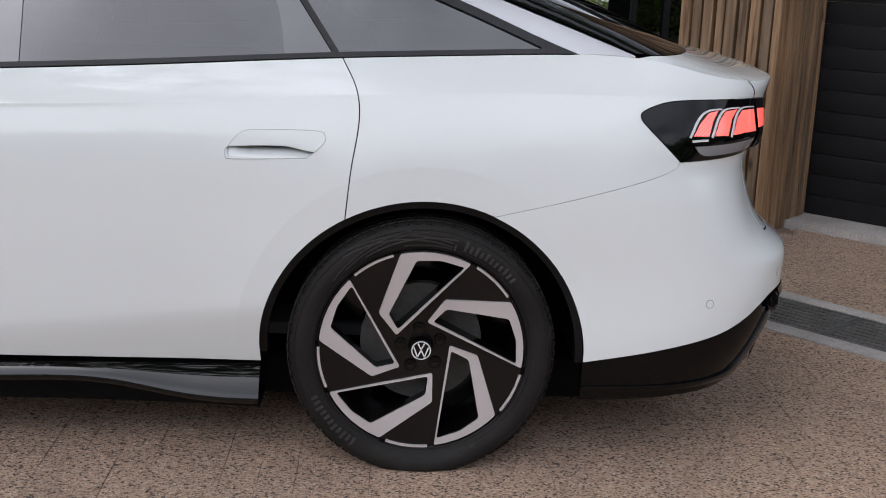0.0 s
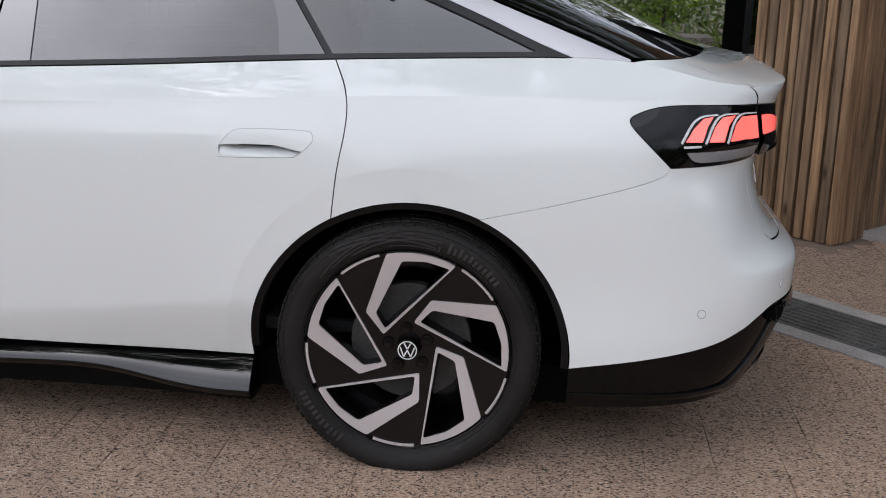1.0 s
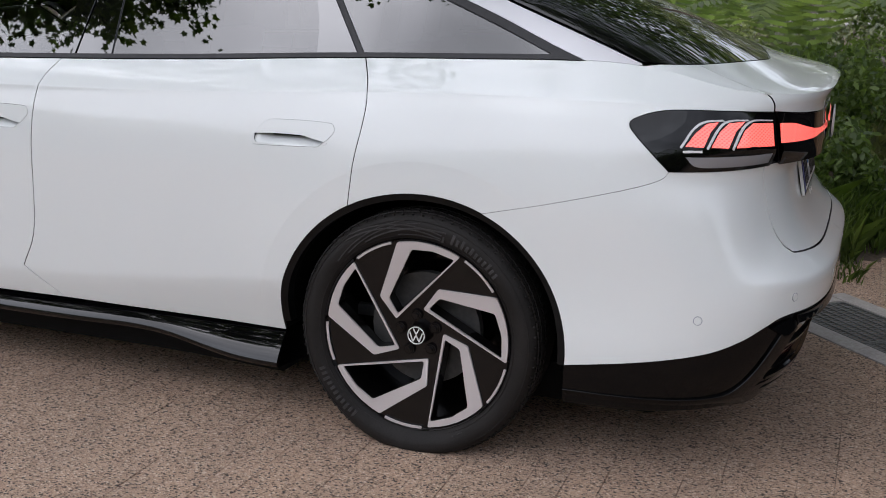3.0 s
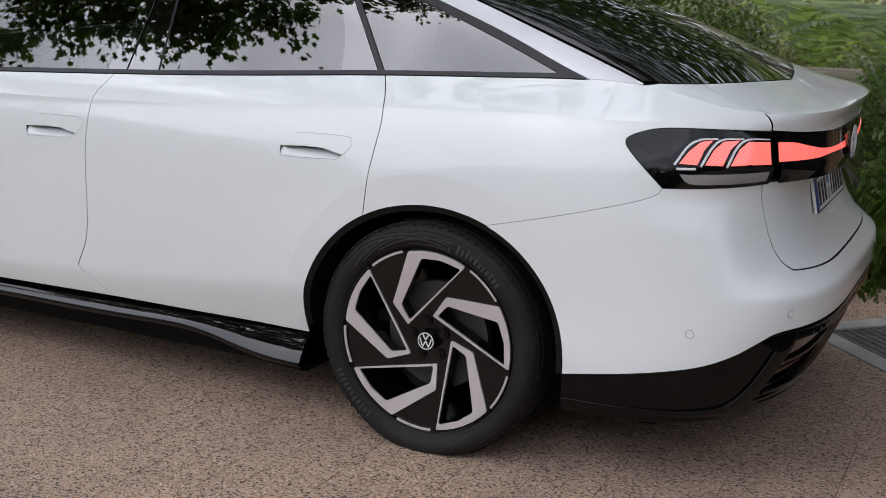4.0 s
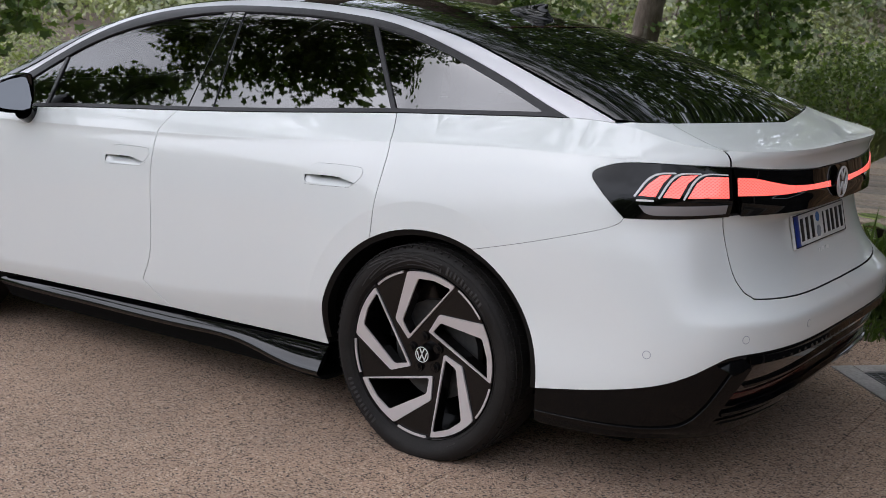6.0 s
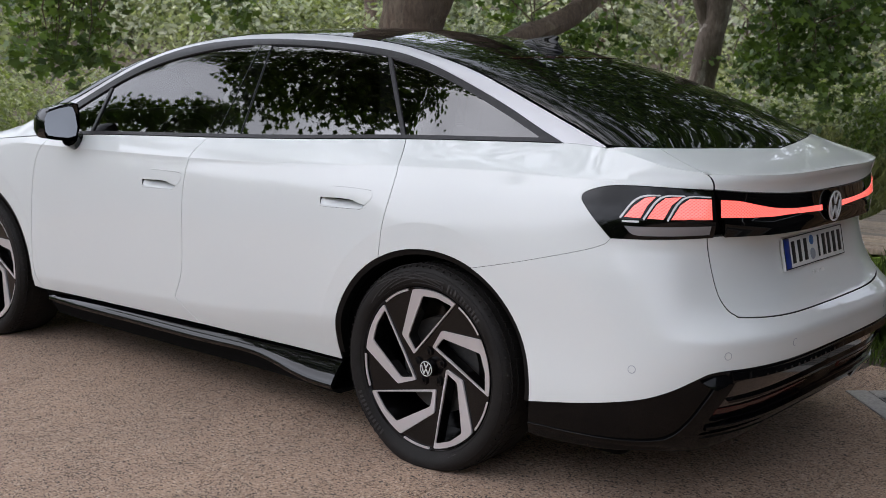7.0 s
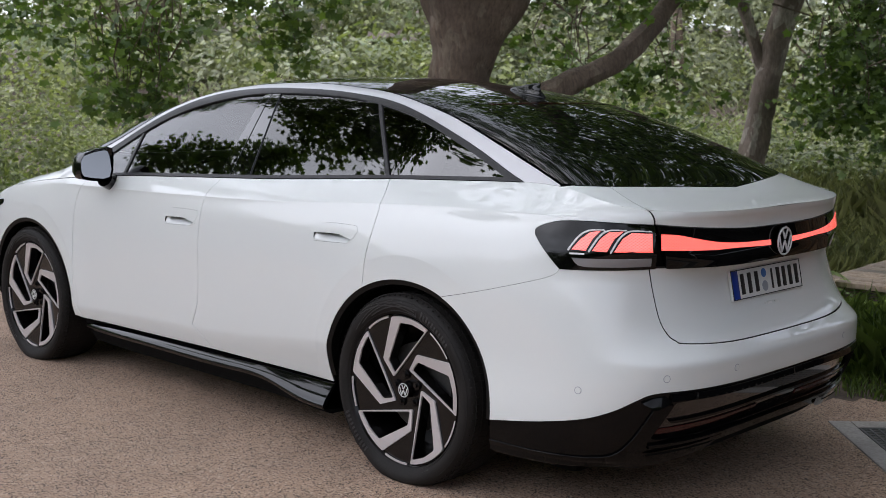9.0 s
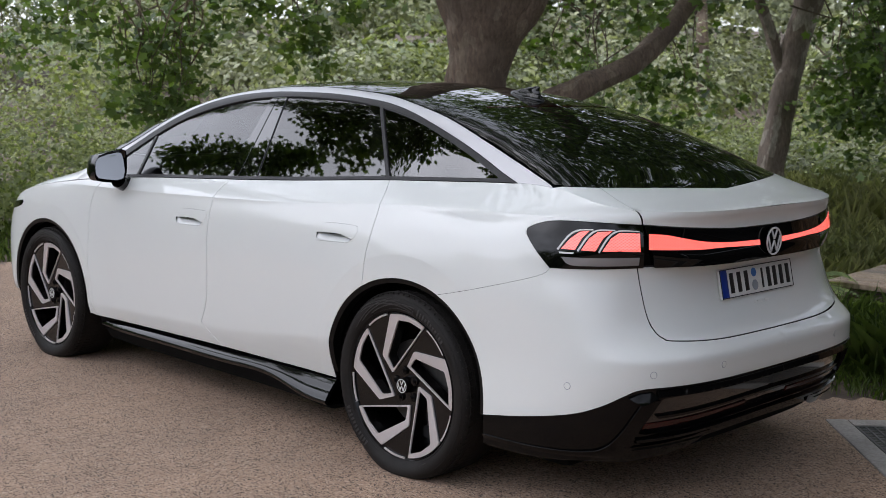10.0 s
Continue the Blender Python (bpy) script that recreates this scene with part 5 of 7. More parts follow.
def wheel_meshes():
    """The pieces of one near-side wheel round its own centre."""
    made = []
    bm = bmesh.new()
    n = 72
    rings = []
    for k in range(n):
        t = 2 * math.pi * k / n
        row = []
        for r, y in tread:
            z = r * math.sin(t)
            row.append(bm.verts.new((r * math.cos(t), y + load(r, t, y), max(z, -HUB_Z + 0.001))))
        rings.append(row)
    for k in range(n):
        r0, r1 = rings[k], rings[(k + 1) % n]
        for j in range(len(tread)):
            bm.faces.new((r0[j], r0[(j + 1) % len(tread)], r1[(j + 1) % len(tread)], r1[j]))
    # tread blocks on the shoulder, and rings and marks on the sidewall
    for k in range(90):
        t = 2 * math.pi * k / 90
        if math.sin(t) * 0.379 < -HUB_Z + 0.006:
            continue
        for y, wy, sk in ((0.020, 0.026, 12), (0.058, 0.034, -14), (0.10, 0.034, 14)):
            box(bm, Matrix.Rotation(-t, 4, "Y") @ pose(0.3765 if y > 0.05 else 0.375, y, 0.0, sk, 0, 8 if y < 0.05 else 0), (0.004, wy, 0.021))
    for k in range(76):
        t = 2 * math.pi * (k + 0.5) / 76
        if math.sin(t) * 0.37 > -HUB_Z + 0.014:
            box(bm, Matrix.Rotation(-t, 4, "Y") @ pose(0.3695, -0.003, 0.0, 10, 0, -32), (0.010, 0.006, 0.0055), 0.0012)
    for r, y in ((0.309, -0.0145), (0.3555, -0.0185)):
        ring_at(bm, pose(0, y, 0, 90), r, 0.0016, 0.0016, 72, 5)
    bmesh.ops.recalc_face_normals(bm, faces=bm.faces[:])
    made.append(("tyre", bm, rubber, "black tyre with raised sidewall marks"))
    bm = bmesh.new()
    wall_y = lambda r: -0.0125 - 0.0110 * max(0.0, 1 - ((r - 0.338) / 0.032) ** 2)
    at_wall = lambda deg, r: Vector((r * math.cos(radians(deg)), wall_y(r), r * math.sin(radians(deg))))
    for a0, a1, count in ((41.5, 69.5, 11), (205, 235, 11)):
        for k in range(count):
            tall = (0.020, 0.018, 0.024, 0.018, 0.018, 0.018, 0.022, 0.018, 0.026, 0.020, 0.030)[k]
            t = a0 + (a1 - a0) * k / (count - 1)
            box(bm, Matrix.Rotation(-radians(t), 4, "Y") @ pose(0.3285 + (0.003 if tall > 0.02 else 0), -0.0225, 0), (tall, 0.0035, 0.0085), 0.001)
    for d0, r0, d1, r1, wide in ((76, 0.318, 129, 0.352, 0.0035), (76, 0.330, 126, 0.360, 0.0030), (74, 0.341, 120, 0.3175, 0.0040), (88, 0.350, 132, 0.3185, 0.0030), (96, 0.355, 140, 0.322, 0.0030), (76, 0.3125, 100, 0.3135, 0.0025), (250, 0.352, 300, 0.318, 0.0032), (250, 0.320, 298, 0.352, 0.0032)):
        n = 9
        for k in range(n):
            p, q = (at_wall(d0 + (d1 - d0) * j / n, r0 + (r1 - r0) * j / n) for j in (k, k + 1))
            mid = (p + q) / 2
            box(bm, pose(mid.x, mid.y, mid.z, 0, -math.degrees(math.atan2(q.z - p.z, q.x - p.x)), 0), ((q - p).length * 1.03, 0.0028, wide))
    plate = bmesh.ops.create_cube(bm, size=1, matrix=Matrix.Rotation(-radians(74.5), 4, "Y") @ pose(0.3285, -0.0205, 0) @ Matrix.Diagonal((0.034, 0.004, 0.006, 1)))
    made.append(("sidewall_mark", bm, mark_rubber, "raised rubber lettering as bars"))
    bm = bmesh.new()
    for a, b in (((0.296, -0.010), (0.290, 0.004)), ((0.290, 0.004), (0.270, 0.020)), ((0.270, 0.020), (0.262, 0.20)), ((0.296, -0.010), (0.300, -0.004))):
        ra, rb = [], []
        for k in range(60):
            t = 2 * math.pi * k / 60
            ra.append(bm.verts.new((a[0] * math.cos(t), a[1], a[0] * math.sin(t))))
            rb.append(bm.verts.new((b[0] * math.cos(t), b[1], b[0] * math.sin(t))))
        for k in range(60):
            bm.faces.new((ra[k], ra[(k + 1) % 60], rb[(k + 1) % 60], rb[k]))
    disc(bm, pose(0, 0.19, 0, 90), 0.262, 0.01)
    bmesh.ops.recalc_face_normals(bm, faces=bm.faces[:])
    made.append(("rim_barrel", bm, wheel_black, "black rim barrel"))
    bm = bmesh.new()
    disc(bm, pose(0, 0.10, 0, 90), 0.175, 0.03)
    disc(bm, pose(0, 0.07, 0, 90), 0.085, 0.05)
    made.append(("brake_disc", bm, brake_steel, "dark brake disc"))
    return made


def pieces_of(arrays):
    """The face of a wheel with its outer edge, then the wall of each opening, each as arrays of its own."""
    verts, faces, fnorm, uvs, deep = arrays
    groups, n = {0: []}, 0
    for i, f in enumerate(faces):
        u, v = (sum(uvs[k][c] for k in f) / len(f) for c in (0, 1))
        g = 0 if len(f) == 3 or math.hypot(u, v) > 0.97 else 1 + min(range(5), key=lambda k: math.hypot(u - OPEN_AT[k][0], v - OPEN_AT[k][1]))
        groups.setdefault(g, []).append((i, f, fnorm[n:n + len(f)]))
        n += len(f)
    out = []
    for g in sorted(groups):
        rows = groups[g]
        used = sorted({k for _, f, _ in rows for k in f})
        at = {k: i for i, k in enumerate(used)}
        out.append(([verts[k] for k in used], [[at[k] for k in f] for _, f, _ in rows], [q for _, _, ns in rows for q in ns], [uvs[k] for k in used], {j for j, (i, _, _) in enumerate(rows) if i in deep}))
    return out


OPEN_AT = [[sum(p[c] for p in o) / len(o) for c in (0, 1)] for o in (turned2(frame_i, 72 * k) for k in range(5))]


def wheel_sheets():
    out = []
    circle = [(0.985 * math.cos(2 * math.pi * k / 80), 0.985 * math.sin(2 * math.pi * k / 80)) for k in range(80)]
    back = lambda u, v: (dish(u, v)[0], dish(u, v)[1] + 0.007, dish(u, v)[2])
    opts = dict(out=(0, -1, 0))
    face = sheet_arrays(back, circle, holes=[turned2(inset(frame_i, 0.006), 72 * k) for k in range(5)], step=0.12, depth=0.045, **opts)
    for k, piece in enumerate(pieces_of(face)):
        out.append(("wheel_face" if k == 0 else "pocket_wall", piece, wheel_black, "gloss black wheel face" if k == 0 else "dark wall of a wheel opening"))
    for k in range(5):
        out.append(("spoke_frame", sheet_arrays(dish, turned2(frame_o, 72 * k), holes=[turned2(frame_i, 72 * k)], step=0.09, depth=0.012, **opts), alloy, "machined silver spoke frame"))
        t0, t1 = radians(61.0 + 72 * k - 2), radians(103.3 - 72 + 72 * k + 72 - 72 + 3.5)
        arc = [(0.985 * math.cos(t0 + (t1 - t0) * j / 12), 0.985 * math.sin(t0 + (t1 - t0) * j / 12)) for j in range(13)]
        arc2 = [(0.962 * math.cos(t1 + (t0 - t1) * j / 12), 0.962 * math.sin(t1 + (t0 - t1) * j / 12)) for j in range(13)]
        out.append(("rim_arc", sheet_arrays(lambda u, v: (u * RIM_R, -0.006, v * RIM_R), arc + arc2, step=0.2, depth=0.006, **opts), alloy, "thin silver rim edge"))
    return out


meshes, sheets = wheel_meshes(), wheel_sheets()


def wheel(cx, w, far):
    hub = new("wheel")
    hub.parent, hub.location = car, (cx, YC - w, HUB_Z)
    hub["label"] = "five-frame alloy wheel, machined silver and black"
    for name, bm, mat, label in meshes:
        if isinstance(bm, bmesh.types.BMesh):
            data = bpy.data.meshes.new(name)
            bm.normal_update()
            bm.to_mesh(data)
            data.shade_smooth()
            data.set_sharp_from_angle(angle=radians(38))
            data.materials.append(mat)
        ob = new(name, data)
        ob.parent = hub
        tagged(ob, label, kind="stuff" if name == "sidewall_mark" else "")
    for name, arrays, mat, label in sheets:
        ob = sheet_object(name, [arrays], mat, None, label)
        ob.parent, ob.location = hub, (0, 0, 0)
    for k in range(5):
        t = radians(97 + 72 * k)
        bolt = new("wheel_bolt", bolt_data)
        bolt.parent, bolt.location = hub, (0.0585 * math.cos(t), 0.022, 0.0585 * math.sin(t))
    cap = new("hub_cap", cap_data)
    cap.parent, cap.location = hub, (0, 0.012, 0)
    for data in badge_data:
        ob = new(data.name, data)
        ob.parent = hub
    if far:
        hub.rotation_euler = (0, 0, math.pi)
    return hub


def data_of(name, bm, mat):
    data = bpy.data.meshes.new(name)
    bm.normal_update()
    bm.to_mesh(data)
    bm.free()
    data.shade_smooth()
    data.set_sharp_from_angle(angle=radians(38))
    data.materials.append(mat)
    return data


bm = disc(bmesh.new(), pose(0, 0, 0, 90), 0.0125, 0.014, 20)
disc(bm, pose(0, -0.009, 0, 90), 0.0085, 0.008, 6)
ring_at(bm, pose(0, -0.004, 0, 90), 0.0155, 0.0022, 0.002, 24, 6)
bolt_data = data_of("wheel_bolt", bm, gloss_black)
cap_data = data_of("hub_cap", disc(bmesh.new(), pose(0, 0, 0, 90), 0.031, 0.02, 32), wheel_black)
bm = ring_at(bmesh.new(), pose(0, 0.001, 0, 90), 0.0262, 0.0017, 0.0015, 32, 6)
badge_data = [data_of("cap_ring", bm, plate_white)]
bm = bmesh.new()
for x0, y0, x1, y1 in BADGE_STROKES:
    p, q = Vector((x0, y0)) * 0.0262, Vector((x1, y1)) * 0.0262
    box(bm, pose((p.x + q.x) / 2, 0.001, (p.y + q.y) / 2, 0, -math.degrees(math.atan2(q.y - p.y, q.x - p.x)), 0), ((q - p).length, 0.002, 0.0036))
badge_data.append(data_of("cap_stroke", bm, plate_white))
wheel(0.0, 0.915, False)
wheel(-2.971, 0.915, False)
wheel(0.0, -0.915, True)
wheel(-2.971, -0.915, True)

# ---- the ground ----
def joined(name, verts, sizes, mat, parent=None, label="", kind="", category="", smooth=False):
    """One mesh out of many small polygons: verts in order, sizes the corners of each."""
    data = bpy.data.meshes.new(name)
    verts, sizes = np.asarray(verts, np.float32), np.asarray(sizes, np.int32)
    data.vertices.add(len(verts))
    data.vertices.foreach_set("co", verts.ravel())
    data.loops.add(len(verts))
    data.loops.foreach_set("vertex_index", np.arange(len(verts), dtype=np.int32))
    data.polygons.add(len(sizes))
    data.polygons.foreach_set("loop_start", np.r_[0, np.cumsum(sizes)[:-1]].astype(np.int32))
    data.update(calc_edges=True)
    ob = mesh_object(name, data, mat, parent, label)
    return tagged(ob, label, category, "", kind)


def rolling(x, y):
    """Height of the natural ground: flat by the drive, rising to the wooded slope."""
    d = max(0.0, math.hypot(x + 1, y - 1) - 9.0)
    return -0.03 + 0.10 * noise.noise(Vector((x * 0.25, y * 0.25, 0))) * min(1.0, d / 3) + 0.0016 * d * d * (1 if y > -2 or x < -6 else 0)


bm = bmesh.new()
steps = [-120, -80, -55, -40, -30, -24, -19, -15, -12, -10, -8.5, -7.2, -6, -4.5, -3, -1.5, 0, 1.5, 3, 4.5, 6, 7.5, 9, 11, 13, 16, 20, 25, 31, 40, 55, 80, 120]
rows = [[bm.verts.new((x, y, rolling(x, y) if abs(x) < 60 and abs(y) < 60 else 6.0)) for x in steps] for y in steps]
for r0, r1 in zip(rows, rows[1:]):
    for k in range(len(steps) - 1):
        bm.faces.new((r0[k], r0[k + 1], r1[k + 1], r1[k]))
tagged(part("ground", bm, earth, None), "brown earth and leaf litter under the trees", "ground", "", "structure")


def on_drive(x, y):
    return -6.7 + 0.25 * math.sin(y * 2.1) < x < 8.4 and -6.6 < y < (2.36 if x < 0.66 else min(2.36 + (x - 0.66), (2.80 if (x - 1.845) * 0.741 - (y - 2.925) * 0.671 < 0.03 else 3.40) - 0.906 * (x - 1.845)))


bed = thing("pavement", "warm grey exposed-aggregate block paving with fine joints", "paving", kind="structure")
edge_pts = [(-6.75, -9), (9, -9), (9, -3.0), (3.2, 2.55), (1.72, 3.42), (0.66, 2.36), (-6.75, 2.36)]
raw("sand_bed", [(x, y, -0.0055) for x, y in edge_pts] + [(x, y, -0.12) for x, y in edge_pts], [list(range(7))] + [(k, k + 7, (k + 1) % 7 + 7, (k + 1) % 7) for k in range(7)], joint_sand, bed, "dark jointing sand")

# the drain channel: its line runs aslant, along DR, with ND to its far side
DR, ND, D0 = Vector((0.689, -0.724, 0)), Vector((0.724, 0.689, 0)), Vector((0.78, 2.0, 0))
D_TURN = math.degrees(math.atan2(DR.y, DR.x))


def in_drain(x, y):
    q = Vector((x, y, 0)) - D0
    return q.dot(DR) > -0.125 and -0.125 < q.dot(ND) < 0.665


def clipped(poly, ways):
    """The part of a convex outline where n . p < d, for each (n, d)."""
    for n, d in ways:
        out = []
        for a, b in zip(poly, poly[1:] + poly[:1]):
            fa, fb = a.dot(n) - d, b.dot(n) - d
            if fa < 0:
                out.append(a)
            if fa * fb < 0:
                out.append(a + (b - a) * (fa / (fa - fb)))
        poly = out
        if len(poly) < 3:
            return []
    return poly


PW, PL = 0.1045, 0.209
piece = bmesh.new()
box(piece, pose(0, 0, -0.02), (PW - 0.0012, PL - 0.0012, 0.04))
top = [e for e in piece.edges if all(v.co.z > -0.001 for v in e.verts)]
bmesh.ops.bevel(piece, geom=top, offset=0.0007, segments=1, affect="EDGES")
piece_data = bpy.data.meshes.new("paver")
piece.to_mesh(piece_data)
piece_data.materials.append(grit)
rng = random.Random(5)
spots, cut_spots = [], []
for i in range(-66, 82):
    for j in range(-33, 20):
        x, y = i * PW + 0.02, (j + 0.5 * (i % 2)) * PL + 0.03
        x, y = x + rng.uniform(-0.0007, 0.0007), y + rng.uniform(-0.0007, 0.0007)
        if on_drive(x, y) and in_drain(x, y):
            cut_spots.append((x, y))
        elif on_drive(x, y):
            spots.append((x, y, rng.uniform(-0.0008, 0.0004), rng.uniform(-0.15, 0.15), rng.uniform(-0.15, 0.15), rng.uniform(-0.3, 0.3)))
spots.sort(key=lambda p: abs(p[0] - 0.25) / 1.6 + abs(p[1] + 0.1) / 0.75)
for x, y, z, a, b, c in spots[:300]:
    ob = new("paver", piece_data)
    ob.parent = bed
    ob.matrix_basis = pose(x, y, z, a, b, c)
co, polys = [tuple(v.co) for v in piece_data.vertices], [list(p.vertices) for p in piece_data.polygons]
verts, sizes = [], []
for x, y, z, a, b, c in spots[300:]:
    m = pose(x, y, z, a, b, c)
    pts = [m @ Vector(p) for p in co]
    for p in polys:
        if min(co[k][2] for k in p) < -0.03 and max(co[k][2] for k in p) < -0.03:
            continue
        verts += [tuple(pts[k]) for k in p]
        sizes.append(len(p))
# pavers cut along the drain channel
hx, hy = PW / 2 - 0.0006, PL / 2 - 0.0006
v0, u0 = D0.dot(ND), D0.dot(DR)
for x, y in cut_spots:
    rect = [Vector((x - hx, y - hy, 0)), Vector((x + hx, y - hy, 0)), Vector((x + hx, y + hy, 0)), Vector((x - hx, y + hy, 0))]
    for ways in (((ND, v0 - 0.003),), ((-ND, -v0 - 0.543),), ((DR, u0 - 0.003), (ND, v0 + 0.543), (-ND, 0.003 - v0))):
        q = clipped(rect, ways)
        if len(q) < 3:
            continue
        z = rng.uniform(-0.0008, 0.0004)
        verts += [(p.x, p.y, z) for p in q]
        sizes.append(len(q))
        for a, b in zip(q, q[1:] + q[:1]):
            verts += [(a.x, a.y, z), (a.x, a.y, -0.04), (b.x, b.y, -0.04), (b.x, b.y, z)]
            sizes.append(4)
joined("paver_field", verts, sizes, grit, bed, "the further pavers", "stuff")

for u0, u1, v0, v1, name in ((0.0, 8.2, 0.0, 0.10, "near"), (0.0, 8.2, 0.45, 0.54, "far"), (0.0, 0.10, 0.104, 0.446, "end")):
    c = D0 + DR * (u0 + u1) / 2 + ND * (v0 + v1) / 2
    kerb = block("channel_edge", (c.x, c.y, -0.045), (u1 - u0, v1 - v0, 0.10), concrete, None, "", 0.006, D_TURN)
    tagged(kerb, "pale grey concrete edge of a drain channel", "kerb", "channel edges", "structure")
c = D0 + DR * 4.15 + ND * 0.275
tagged(block("channel_floor", (c.x, c.y, -0.10), (8.0, 0.34, 0.02), dark_inside, None, "", 0.002, D_TURN), "dark bottom of the drain channel", "drain", "", "structure")


def drain_grate(u):
    """One cast panel, half a metre long: a frame, long bars, and a lattice of short cross ribs."""
    c = D0 + DR * (u + 0.25) + ND * 0.275
    g = thing("drain_grate", "grey cast-metal drain grate with rows of slots", "grate", (c.x, c.y, 0), "drain grates")
    turn = pose(c.x, c.y, -0.008, 0, 0, D_TURN)
    for dx, dy, sx, sy in ((0, -0.164, 0.494, 0.012), (0, 0.164, 0.494, 0.012), (-0.241, 0, 0.012, 0.33), (0.241, 0, 0.012, 0.33)):
        part("frame_bar", box(bmesh.new(), turn @ pose(dx, dy, 0), (sx, sy, 0.022), 0.002), grate_steel, g)
    for k in range(1, 8):
        part("long_bar", box(bmesh.new(), turn @ pose(0, -0.164 + 0.041 * k, 0), (0.47, 0.010, 0.020), 0.002), grate_steel, g)
    verts, sizes = [], []
    for k in range(8):
        for i in range(19):
            m = turn @ pose(-0.228 + 0.025 * i + 0.0125 * (k % 2), -0.1435 + 0.041 * k, -0.002)
            q = [m @ Vector((sx * 0.0055, sy * 0.0155, sz * 0.008)) for sz in (-1, 1) for sy in (-1, 1) for sx in (-1, 1)]
            for f in ((4, 5, 7, 6), (0, 1, 5, 4), (2, 6, 7, 3), (0, 4, 6, 2), (1, 3, 7, 5)):
                verts += [tuple(q[v]) for v in f]
                sizes.append(4)
    joined("cross_rib", verts, sizes, grate_steel, g, "short cross ribs", "stuff")


for k in range(16):
    drain_grate(0.105 + 0.5 * k)

# ---- the building: a slatted timber pier beside a black sectional door ----
P0, P1 = Vector((1.42, 3.31, 0)), Vector((1.845, 2.925, 0))
FX = (P1 - P0).normalized()
FY = Vector((-FX.y, FX.x, 0))
if FY.y < 0:
    FY = -FY
F_TURN = math.degrees(math.atan2(FX.y, FX.x))
HIGH = 3.4
pier = thing("wall_timber", "timber pier clad with upright weathered larch slats", "wall", (P1.x, P1.y, 0), kind="structure")


def slat(u, v, wide, deep, mat=larch, z0=0.0, z1=HIGH):
    c = P0 + FX * u + FY * v
    ob = new("slat", slat_data(wide, deep, z1 - z0, mat))
    ob.parent = pier
    ob.matrix_basis = Matrix.Translation((-P1.x, -P1.y, 0)) @ pose(c.x, c.y, (z0 + z1) / 2, 0, rng.uniform(-0.12, 0.12), F_TURN)


made_slats = {}


def slat_data(wide, deep, tall, mat):
    key = (round(wide, 3), round(deep, 3), round(tall, 2))
    if key not in made_slats:
        bm = box(bmesh.new(), Matrix(), (wide, deep, tall), 0.004)
        made_slats[key] = bpy.data.meshes.new("slat")
        bm.to_mesh(made_slats[key])
        bm.free()
        made_slats[key].materials.append(mat)
    return made_slats[key]


wide_face = (P1 - P0).length
u = 0.0
widths = [0.072, 0.066, 0.070, 0.060, 0.074, 0.064, 0.070, 0.066]
for w in widths:
    if u + w > wide_face - 0.02:
        break
    slat(u + w / 2, rng.uniform(-0.008, 0.008), w - 0.015, 0.046)
    u += w
slat(wide_face - 0.012, 0.03, 0.040, 0.100)
v = 0.095
for w in (0.070, 0.056, 0.064, 0.060, 0.053, 0.064, 0.052):
    slat(wide_face + rng.uniform(-0.005, 0.006), v + w / 2, 0.042, w - 0.012)
    v += w
c = P0 + FX * (wide_face / 2 - 0.02) + FY * 0.28
part("pier_core", box(bmesh.new(), pose(c.x, c.y, HIGH / 2, 0, 0, F_TURN), (wide_face - 0.05, 0.50, HIGH - 0.01)), dark_inside, pier, "dark backing behind the slats")

door_at = P0 + FX * wide_face + FY * 0.56
door = thing("door_1", "black sectional garage door with horizontal ribs, closed", "door", (door_at.x, door_at.y, 0), kind="structure")
for k in range(14):
    z = 0.03 + 0.118 * k + 0.059
    c = door_at + FX * 1.25
    bm = box(bmesh.new(), pose(c.x, c.y, z, 0, 0, F_TURN), (2.5, 0.04, 0.116), 0.006)
    part("door_panel", bm, shutter_black, door)
c = door_at + FX * 1.3 - FY * 0.12
tagged(block("threshold", (c.x, c.y, 0.008), (2.75, 0.34, 0.06), concrete, None, "", 0.008, F_TURN), "worn pale concrete threshold before the door", "threshold", "", "structure")
c = door_at + FX * 1.3 + FY * 0.03
tagged(block("lintel", (c.x, c.y, 2.6), (2.7, 0.10, 1.7), shutter_black, None, "", 0.01, F_TURN), "dark panel over the garage door", "wall", "", "structure")
# a dark wall, out of view, is added along the drain channel
c = door_at + FX * 4.35 + FY * 0.06
tagged(block("wall_house", (c.x, c.y, 1.72), (3.4, 0.24, 3.44), shutter_black, None, "", 0.01, F_TURN), "unseen dark wall added beside the garage door", "wall", "", "structure")
# a dark glazed house front beyond the pier
window = thing("window_1", "black-framed floor-length glazing on a grey plinth", "window", (2.9, 9.1, 0), kind="structure")
for k in range(6):
    part("window_frame", box(bmesh.new(), pose(2.26 + 0.34 * k, 9.1, 1.6), (0.06, 0.08, 2.4), 0.006), shutter_black, window)
for z, h in ((0.44, 0.08), (1.0, 0.05), (2.78, 0.08)):
    part("window_frame", box(bmesh.new(), pose(3.11, 9.11, z), (1.76, 0.07, h), 0.006), shutter_black, window)
for k in range(5):
    part("pane", box(bmesh.new(), pose(2.43 + 0.34 * k, 9.13, 1.6), (0.28, 0.008, 2.3)), privacy_glass, window)
part("plinth", box(bmesh.new(), pose(3.11, 9.15, 0.19), (1.80, 0.20, 0.42), 0.01), concrete, window, "grey rendered plinth")
part("room_back", box(bmesh.new(), pose(3.11, 9.75, 1.6), (2.0, 0.05, 2.9)), dark_inside, window)
tagged(block("wall_glazed", (3.11, 9.45, 3.2), (2.2, 0.75, 0.8), shutter_black, None, "", 0.01), "dark clad wall over the glazing", "wall", "", "structure")

